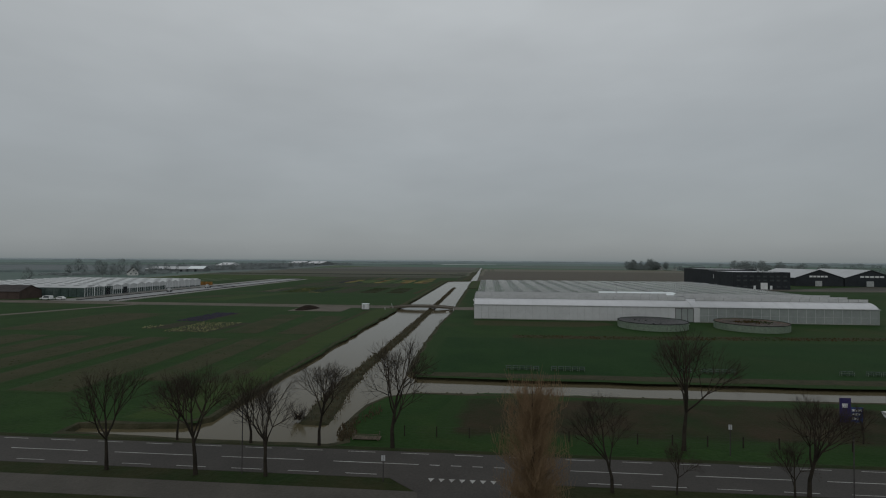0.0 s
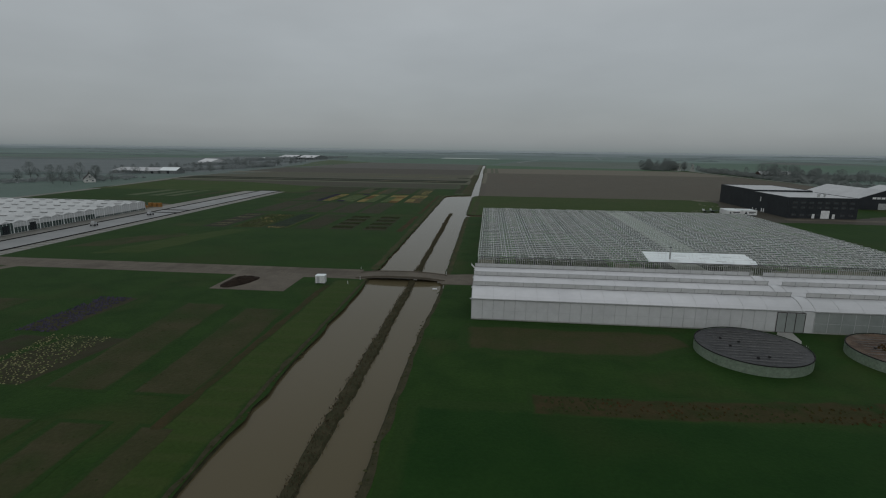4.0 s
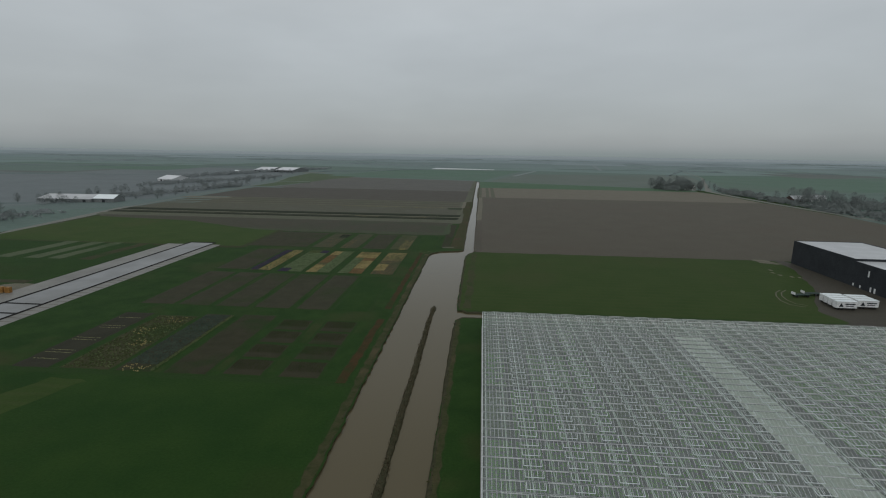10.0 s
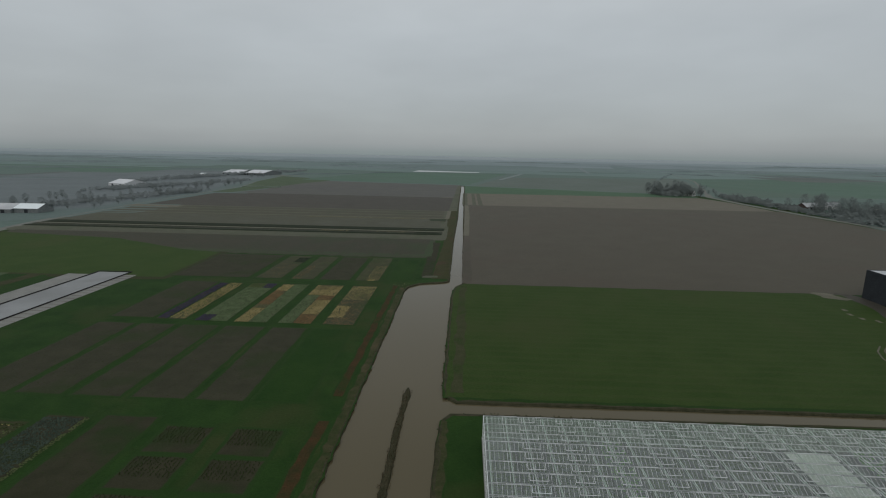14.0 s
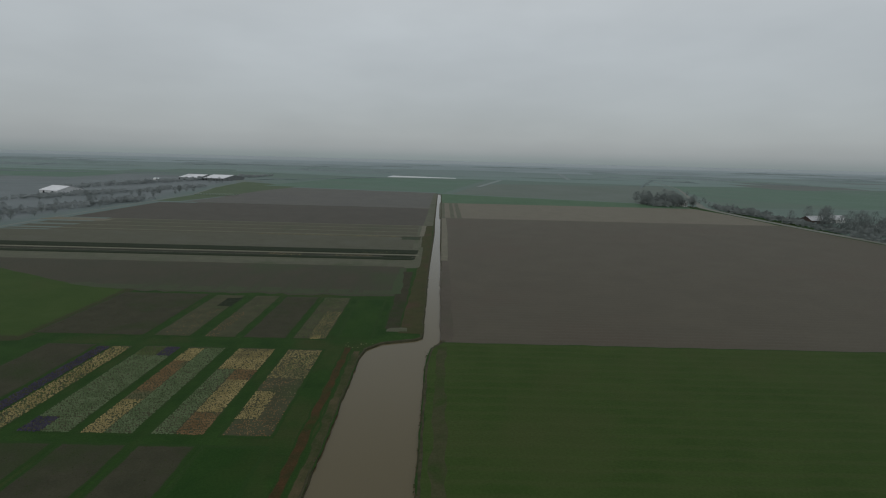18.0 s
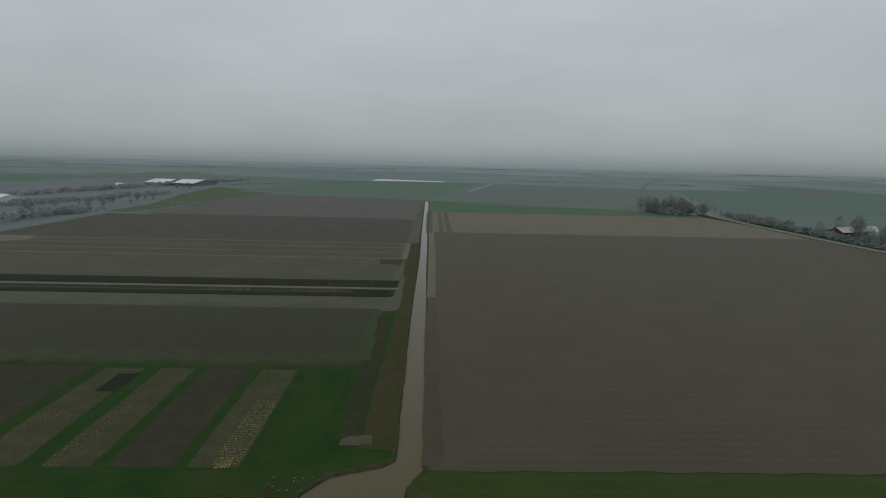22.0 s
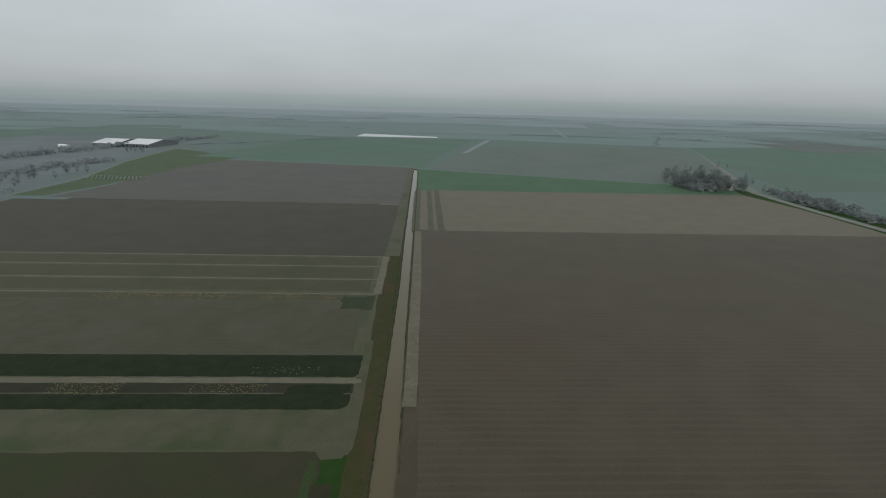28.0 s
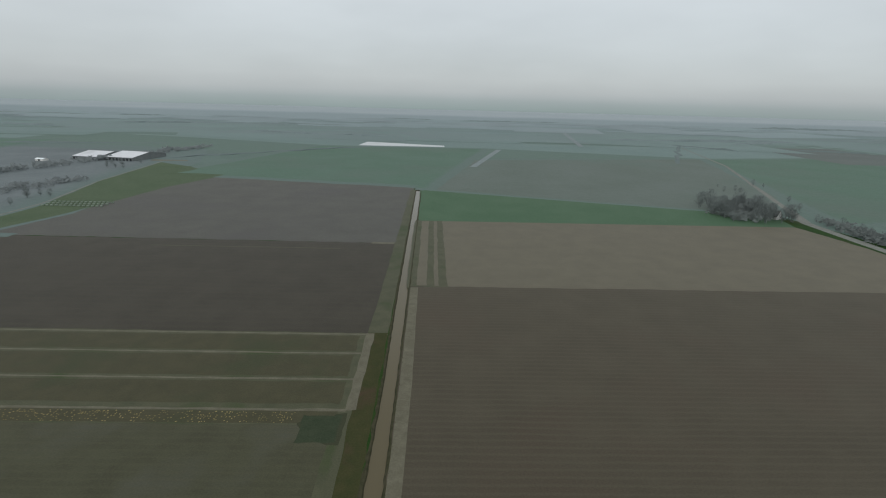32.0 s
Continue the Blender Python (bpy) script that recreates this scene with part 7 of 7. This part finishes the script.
pole_sign(-22.5, 45.6, 6.2, "slim grey steel lamp post beside the road", None)
pole_sign(-9.0, 45.3, 2.4, "low white traffic sign post at the junction", GREY_ROOF)
pole_sign(31.2, 45.4, 5.6, "slim grey steel lamp post beside the road", None)
pole_sign(25.6, 55.0, 3.2, "tall signpost with a small pale plate", GREY_ROOF)
ban = thing("banner_board", (43.2, 65.6, 0), "violet roadside banner board with pale bars for lettering", "sign")
ban.scale = (0.68, 0.68, 0.82)
part("panel", Geo().box(0, 0, 0.8, 1.9, 0.08, 4.4), VIOLET, ban)
part("panel", Geo().box(2.0, 0.3, 0.8, 4.2, 0.38, 3.0), BLUE, ban)
for x in (0.1, 1.8, 4.1):
    part("post", Geo().box(x - 0.06, 0.1, 0, x + 0.06, 0.22, 4.4 if x < 3 else 3.0), WOOD, ban)
for k in range(3):
    part("lettering_bar", Geo().box(2.2, 0.26, 2.4 - 0.6 * k, 3.9 - 0.3 * k, 0.295, 2.7 - 0.6 * k), WHITE, ban)
part("emblem_bar", Geo().box(0.4, -0.04, 3.0, 1.3, -0.005, 3.6), WHITE, ban)
parked = thing("boat_trailer", (50.5, 68, 0), "pale covered boat on a trailer among the shrubs", "boat", "", 12)
part("hull", Geo().poly([(0, -1, 1.2), (5, -1, 1.2), (6.6, 0, 1.3), (5, 1, 1.2), (0, 1, 1.2)]).poly([(0, -1, 1.2), (0, -0.5, 0.6), (5, -0.4, 0.6), (6.6, 0, 1.3), (5, -1, 1.2)]).poly([(0, 1, 1.2), (5, 1, 1.2), (6.6, 0, 1.3), (5, 0.4, 0.6), (0, 0.5, 0.6)]).poly([(0, -0.5, 0.6), (0, 0.5, 0.6), (5, 0.4, 0.6), (5, -0.4, 0.6)]), WHITE, parked)
part("wheel", Geo().tube((2.4, -0.9, 0.3), (2.4, -0.7, 0.3), 0.3, 0.3, 10), RUBBER, parked)
part("wheel", Geo().tube((2.4, 0.7, 0.3), (2.4, 0.9, 0.3), 0.3, 0.3, 10), RUBBER, parked)
fence = thing("post_fence", (-9, 57.3, 0), "low wooden post-and-wire fence along the plot", "fence")
for i in range(19):
    part("post", Geo().box(i * 3.7 - 0.06, -0.05, -0.1, i * 3.7 + 0.05, 0.06, 1.2), BARK, fence)
for z in (0.45, 0.8, 1.1):
    part("wire", Geo().beam((0, 0, z), (66.6, 0, z), 0.008), TILE_DARK, fence)
jetty = thing("landing_stage", (-14.6, 55.4, -0.2), "small wooden landing stage at the water", "jetty")
for i in range(7):
    part("plank", Geo().box(i * 0.45, 0, 0.3, i * 0.45 + 0.4, 1.1, 0.36), WOOD, jetty)
for x in (0.05, 2.9):
    for y in (0.05, 1.0):
        part("post", Geo().drum(x, y, -0.8, 0.9, 0.06, 6), WOOD, jetty)
part("handrail", Geo().beam((0, 0.05, 0.85), (2.95, 0.05, 0.85), 0.06), WOOD, jetty)
crate_rack = None
for x0, n in ((3.8, 5), (12.0, 5), (34.6, 2), (38.5, 5), (62.5, 2), (67, 3)):
    for i in range(n):
        x, y = x0 + i * 1.25, 93.0 + 0.03 * x0
        if crate_rack is None:
            crate_rack = thing("plant_rack", (x, y, 0.03), "low pale metal plant rack standing in the grass", "rack", "plant racks")
            for a in (0.05, 0.95):
                for b in (0.05, 0.55):
                    part("leg", Geo().box(a - 0.025, b - 0.025, 0, a + 0.025, b + 0.025, 0.75), TANK_WALL, crate_rack)
            for z in (0.3, 0.68):
                part("shelf", Geo().box(0, 0, z, 1.0, 0.6, z + 0.05), DARK_GREEN, crate_rack)
        else:
            copy_thing(crate_rack, pose(x, y, 0.03))


# ---- distance: roads, farms, woods ----
slab("country_road", [(-318, 300), (-314, 300), (-324, 470), (-346, 620), (-352, 800), (-350, 930), (-350, 1000), (-374, 1117), (-391, 1294), (-396, 1294), (-379, 1118), (-355, 1002), (-355, 930), (-357, 800), (-351, 620), (-329, 470)], 0.06, ROAD_PALE, "pale narrow country road", "road", step=30, amount=0.3)
slab("country_road", [(376, 600), (380, 600), (362, 700), (351, 790), (346, 890), (348, 980), (424, 1178), (508, 1397), (606, 1800), (600, 1800), (502, 1397), (419, 1178), (343, 980), (342, 890), (347, 790), (358, 700)], 0.08, ROAD_PALE, "pale narrow country road behind the farm", "road", step=30, amount=0.3)
slab("country_road", [(63, 1314), (68, 1314), (142, 1585), (136, 1585)], 0.1, FAR_ROAD, "far farm track, paled for haze", "road", step=60, amount=0.3)
slab("country_road", [(336, 1690), (342, 1690), (416, 2140), (408, 2140)], 0.9, FAR_ROAD, "far farm track, paled for haze", "road", step=60, amount=0.3)
slab("foil_field", [(-148, 1610), (28, 1616), (26, 1640), (-140, 1690)], 0.3, DIM_FOIL, "far field covered in white plastic foil", "field", step=40, amount=0.8)
slab("foil_field", [(-356, 732), (-300, 730), (-298, 738), (-348, 744)], 0.1, TRACK, "pale sheeted clamp beside the road", "field", step=8, amount=0.5)


def barn(x, y, w, d, eave, ridge, wall, roof, lab, turn=0, doors=2, group="far barns"):
    b = thing("barn", (x, y, 0), lab, "barn", group, turn)
    part("wall", Geo().poly([(0, 0, 0), (w, 0, 0), (w, 0, eave), (0, 0, eave)]).poly([(w, d, 0), (0, d, 0), (0, d, eave), (w, d, eave)]).poly([(0, d, 0), (0, 0, 0), (0, 0, eave), (0, d / 2, ridge), (0, d, eave)]).poly([(w, 0, 0), (w, d, 0), (w, d, eave), (w, d / 2, ridge), (w, 0, eave)]), wall, b)
    for s, y0 in ((1, -0.5), (-1, d + 0.5)):
        part("roof", Geo().poly([(-0.4, y0, eave - 0.1), (w + 0.4, y0, eave - 0.1), (w + 0.4, d / 2, ridge + 0.12), (-0.4, d / 2, ridge + 0.12)]), roof, b)
    for i in range(doors):
        x0 = w * (i + 0.5) / doors - 1.6
        part("door", Geo().box(x0, -0.12, 0, x0 + 3.2, -0.02, min(3.6, eave * 0.8)), ANTHRACITE, b)
    part("ridge_cap", Geo().box(-0.4, d / 2 - 0.2, ridge + 0.08, w + 0.4, d / 2 + 0.2, ridge + 0.22), STEEL, b)
    return b


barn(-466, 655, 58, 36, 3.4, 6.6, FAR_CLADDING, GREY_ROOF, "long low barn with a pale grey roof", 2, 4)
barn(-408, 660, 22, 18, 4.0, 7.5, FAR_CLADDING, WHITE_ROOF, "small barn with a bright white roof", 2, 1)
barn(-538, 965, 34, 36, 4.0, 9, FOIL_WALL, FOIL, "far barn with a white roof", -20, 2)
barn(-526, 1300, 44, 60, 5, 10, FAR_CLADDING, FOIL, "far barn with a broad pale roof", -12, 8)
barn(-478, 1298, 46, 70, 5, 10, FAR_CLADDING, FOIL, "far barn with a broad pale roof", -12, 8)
barn(-560, 1272, 14, 8, 3, 4, WHITE_PAINT, WHITE_ROOF, "small far white outbuilding", -12, 1)
slab("yard", [(-415, 1300), (-360, 1306), (-366, 1318), (-420, 1316)], 0.06, TRACK, "far pale farmyard", "yard", step=12, amount=1)
barn(384, 828, 26, 14, 4, 8, BRICK_BROWN, GREY_ROOF, "brick farm building with a pale roof", 15, 2)
barn(410, 846, 22, 12, 4, 8, WHITE_PAINT, GREY_ROOF, "pale farm building among trees", -10, 1)


def house(x, y, turn, lab="white gabled farmhouse with a dark roof"):
    h = thing("farmhouse", (x, y, 0), lab, "house", "farmhouses", turn)
    w, d, e, r = 9.0, 14.0, 3.2, 8.2
    part("wall", Geo().poly([(0, 0, 0), (w, 0, 0), (w, 0, e), (w / 2, 0, r), (0, 0, e)]).poly([(w, d, 0), (0, d, 0), (0, d, e), (w / 2, d, r), (w, d, e)]).poly([(0, d, 0), (0, 0, 0), (0, 0, e), (0, d, e)]).poly([(w, 0, 0), (w, d, 0), (w, d, e), (w, 0, e)]), WHITE_PAINT, h)
    for a in (-0.5, w + 0.5):
        part("roof", Geo().poly([(a, -0.3, e - 0.5), (w / 2, -0.3, r + 0.1), (w / 2, d + 0.3, r + 0.1), (a, d + 0.3, e - 0.5)]), TILE_DARK, h)
    for x0, z in ((1.4, 1.0), (6.0, 1.0), (3.8, 4.4)):
        win = part("window", Geo().box(x0, -0.08, z, x0 + 1.5, 0, z + 1.4), WHITE, h)
        part("pane", Geo().box(x0 + 0.12, -0.12, z + 0.12, x0 + 1.38, -0.085, z + 1.28), PANE, win)
    part("chimney", Geo().box(w / 2 - 0.4, 9, r - 0.8, w / 2 + 0.4, 9.8, r + 1.0), BRICK_BROWN, h)


house(-380, 508, 43)
house(325, 992, 30, "farmhouse half hidden among bare trees")
house(432, 796, -20)

FAR_TREES = []
for s in range(4):
    rng, g, t = random.Random(300 + s), Geo(), Geo()
    t.tube((0, 0, -0.2), (0, 0, 4), 0.3, 0.2, 5, False)
    for i in range(620):
        a, u = rng.uniform(0, 6.28), rng.random()
        z = 2.0 + 8.5 * rng.random()
        r = (3.6 - 0.45 * abs(z - 6) + noise.noise((math.cos(a) * 1.5, z * 0.4, s)) * 1.3) * math.sqrt(u)
        p = Vector((r * math.cos(a), r * math.sin(a), z))
        d = Vector((p.x * 0.35 + rng.uniform(-0.7, 0.7), p.y * 0.35 + rng.uniform(-0.7, 0.7), rng.uniform(0.5, 1.6)))
        w = rng.uniform(0.04, 0.12)
        o = Vector((rng.uniform(-1, 1), rng.uniform(-1, 1), 0)) * w
        g.poly([p - o, p + o, p + d])
    for i in range(9):
        a = rng.uniform(0, 6.28)
        t.tube((0, 0, rng.uniform(2, 4)), (2.4 * math.cos(a), 2.4 * math.sin(a), rng.uniform(5, 8)), 0.13, 0.04, 3, False)
    FAR_TREES.append((t.mesh("trunk"), g.mesh("crown")))
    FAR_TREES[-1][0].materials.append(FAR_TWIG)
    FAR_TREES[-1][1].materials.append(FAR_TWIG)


def far_tree(x, y, s, k):
    t = thing("bare_tree", (x, y, 0), "distant bare winter tree", "tree", "distant trees", k * 53)
    t.scale = (s, s, s * (0.85 + 0.06 * (k % 5)))
    part("trunk", FAR_TREES[k % 4][0], BARK, t)
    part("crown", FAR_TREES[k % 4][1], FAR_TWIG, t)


rng = random.Random(90)
k = 0
for x0, y0, x1, y1, n, s in ((-398, 480, -362, 530, 6, 1.3), (-470, 500, -400, 560, 9, 1.5), (-490, 640, -400, 645, 8, 0.9), (-420, 690, -362, 900, 24, 0.9), (-420, 930, -365, 1050, 16, 0.9), (-470, 700, -420, 1000, 14, 0.9),
                              (276, 975, 338, 1060, 50, 1.55), (352, 880, 376, 990, 22, 0.7), (362, 740, 470, 850, 40, 1.55), (372, 640, 520, 740, 18, 1.45), (350, 1010, 440, 1190, 8, 0.7), (-460, 1190, -400, 1280, 8, 0.9), (384, 470, 440, 620, 14, 1.0),
                              (-420, 250, -320, 330, 10, 1.0)):
    for i in range(n):
        k += 1
        far_tree(rng.uniform(x0, x1), rng.uniform(y0, y1), s * rng.uniform(0.6, 1.15), k)


def far_wood(x0, y0, x1, y1, n, h, seed, lab, mat=None, wide=1.0):
    """A far belt of bare trees, as one body of twigs."""
    rng, g = random.Random(seed), Geo()
    for i in range(n):
        f = rng.random()
        x, y = x0 + (x1 - x0) * f + rng.uniform(-12, 12), y0 + (y1 - y0) * f + rng.uniform(-25, 25)
        hh = h * (0.6 + 0.5 * noise.noise((x * 0.02, y * 0.02, seed)) + 0.3 * rng.random())
        for j in range(10):
            z = hh * rng.uniform(0.05, 0.75)
            w = rng.uniform(0.5, 1.5) * wide
            px, py = x + rng.uniform(-3, 3), y + rng.uniform(-3, 3)
            g.poly([(px - w, py, z), (px + w, py + rng.uniform(-1, 1), z), (px + rng.uniform(-1, 1), py, z + hh * 0.3)])
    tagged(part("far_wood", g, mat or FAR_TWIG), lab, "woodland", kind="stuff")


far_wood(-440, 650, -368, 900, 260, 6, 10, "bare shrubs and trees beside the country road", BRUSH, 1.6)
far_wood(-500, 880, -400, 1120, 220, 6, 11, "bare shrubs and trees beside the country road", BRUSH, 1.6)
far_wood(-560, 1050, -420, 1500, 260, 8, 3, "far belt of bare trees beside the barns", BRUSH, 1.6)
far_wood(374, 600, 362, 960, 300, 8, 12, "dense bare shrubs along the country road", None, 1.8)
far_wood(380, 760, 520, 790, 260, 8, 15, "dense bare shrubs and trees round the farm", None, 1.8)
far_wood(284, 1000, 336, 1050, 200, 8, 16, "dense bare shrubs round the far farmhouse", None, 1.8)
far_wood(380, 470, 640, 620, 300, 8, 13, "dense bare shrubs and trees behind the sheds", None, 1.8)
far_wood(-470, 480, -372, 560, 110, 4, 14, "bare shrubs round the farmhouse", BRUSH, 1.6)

def treeline(x0, y0, x1, y1, h, seed, mat):
    """A far closed belt of trees: one long body with a ragged, rounded top."""
    g, n = Geo(), max(8, int(math.hypot(x1 - x0, y1 - y0) / 14))
    for i in range(n + 1):
        f = i / n
        x, y = x0 + (x1 - x0) * f, y0 + (y1 - y0) * f + 18 * noise.noise((f * 9, seed, 0))
        t = max(0.3, 0.6 * h * (0.55 + 0.55 * noise.noise((f * n * 0.13, seed, 3)) + 0.25 * noise.noise((f * n * 0.6, seed, 5)))) * min(1.0, 6 * f + 0.05, 6 * (1 - f) + 0.05)
        g.v += [(x, y - 9, 0), (x + 2, y - 6, t * 0.7), (x, y, t), (x, y + 9, 0)]
    for i in range(n):
        k = 4 * i
        g.f += [(k + j, k + 4 + j, k + 5 + j, k + 1 + j) for j in range(3)]
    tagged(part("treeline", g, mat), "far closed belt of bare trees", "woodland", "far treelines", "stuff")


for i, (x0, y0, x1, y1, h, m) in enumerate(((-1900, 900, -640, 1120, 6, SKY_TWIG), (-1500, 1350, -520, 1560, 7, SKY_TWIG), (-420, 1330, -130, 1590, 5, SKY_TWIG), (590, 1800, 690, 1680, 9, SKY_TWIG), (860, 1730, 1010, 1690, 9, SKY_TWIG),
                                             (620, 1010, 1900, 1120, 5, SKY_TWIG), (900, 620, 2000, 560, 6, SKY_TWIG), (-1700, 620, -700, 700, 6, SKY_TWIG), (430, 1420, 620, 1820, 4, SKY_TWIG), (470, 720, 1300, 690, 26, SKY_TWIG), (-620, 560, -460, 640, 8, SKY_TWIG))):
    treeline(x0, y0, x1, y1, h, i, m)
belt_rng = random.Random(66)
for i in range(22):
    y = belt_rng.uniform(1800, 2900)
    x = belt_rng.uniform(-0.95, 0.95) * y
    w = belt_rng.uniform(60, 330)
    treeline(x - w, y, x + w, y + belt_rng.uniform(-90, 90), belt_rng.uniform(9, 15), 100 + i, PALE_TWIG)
# rows of pale bales and boxes on the far farmyard
bale = thing("crop_box", (-346, 988, 0), "white crop box standing in a row on the field edge", "box", "crop boxes")
part("body", Geo().box(0, 0, 0.1, 2.2, 1.4, 1.2), TANK_WALL, bale)
part("pallet", Geo().box(0, 0, 0, 2.4, 0.2, 0.1).box(0, 1.4, 0, 2.4, 1.6, 0.1), WOOD, bale)
for j in range(3):
    for i in range(14):
        if i or j:
            copy_thing(bale, pose(-346 + i * 4.0, 988 + j * 8, 0))
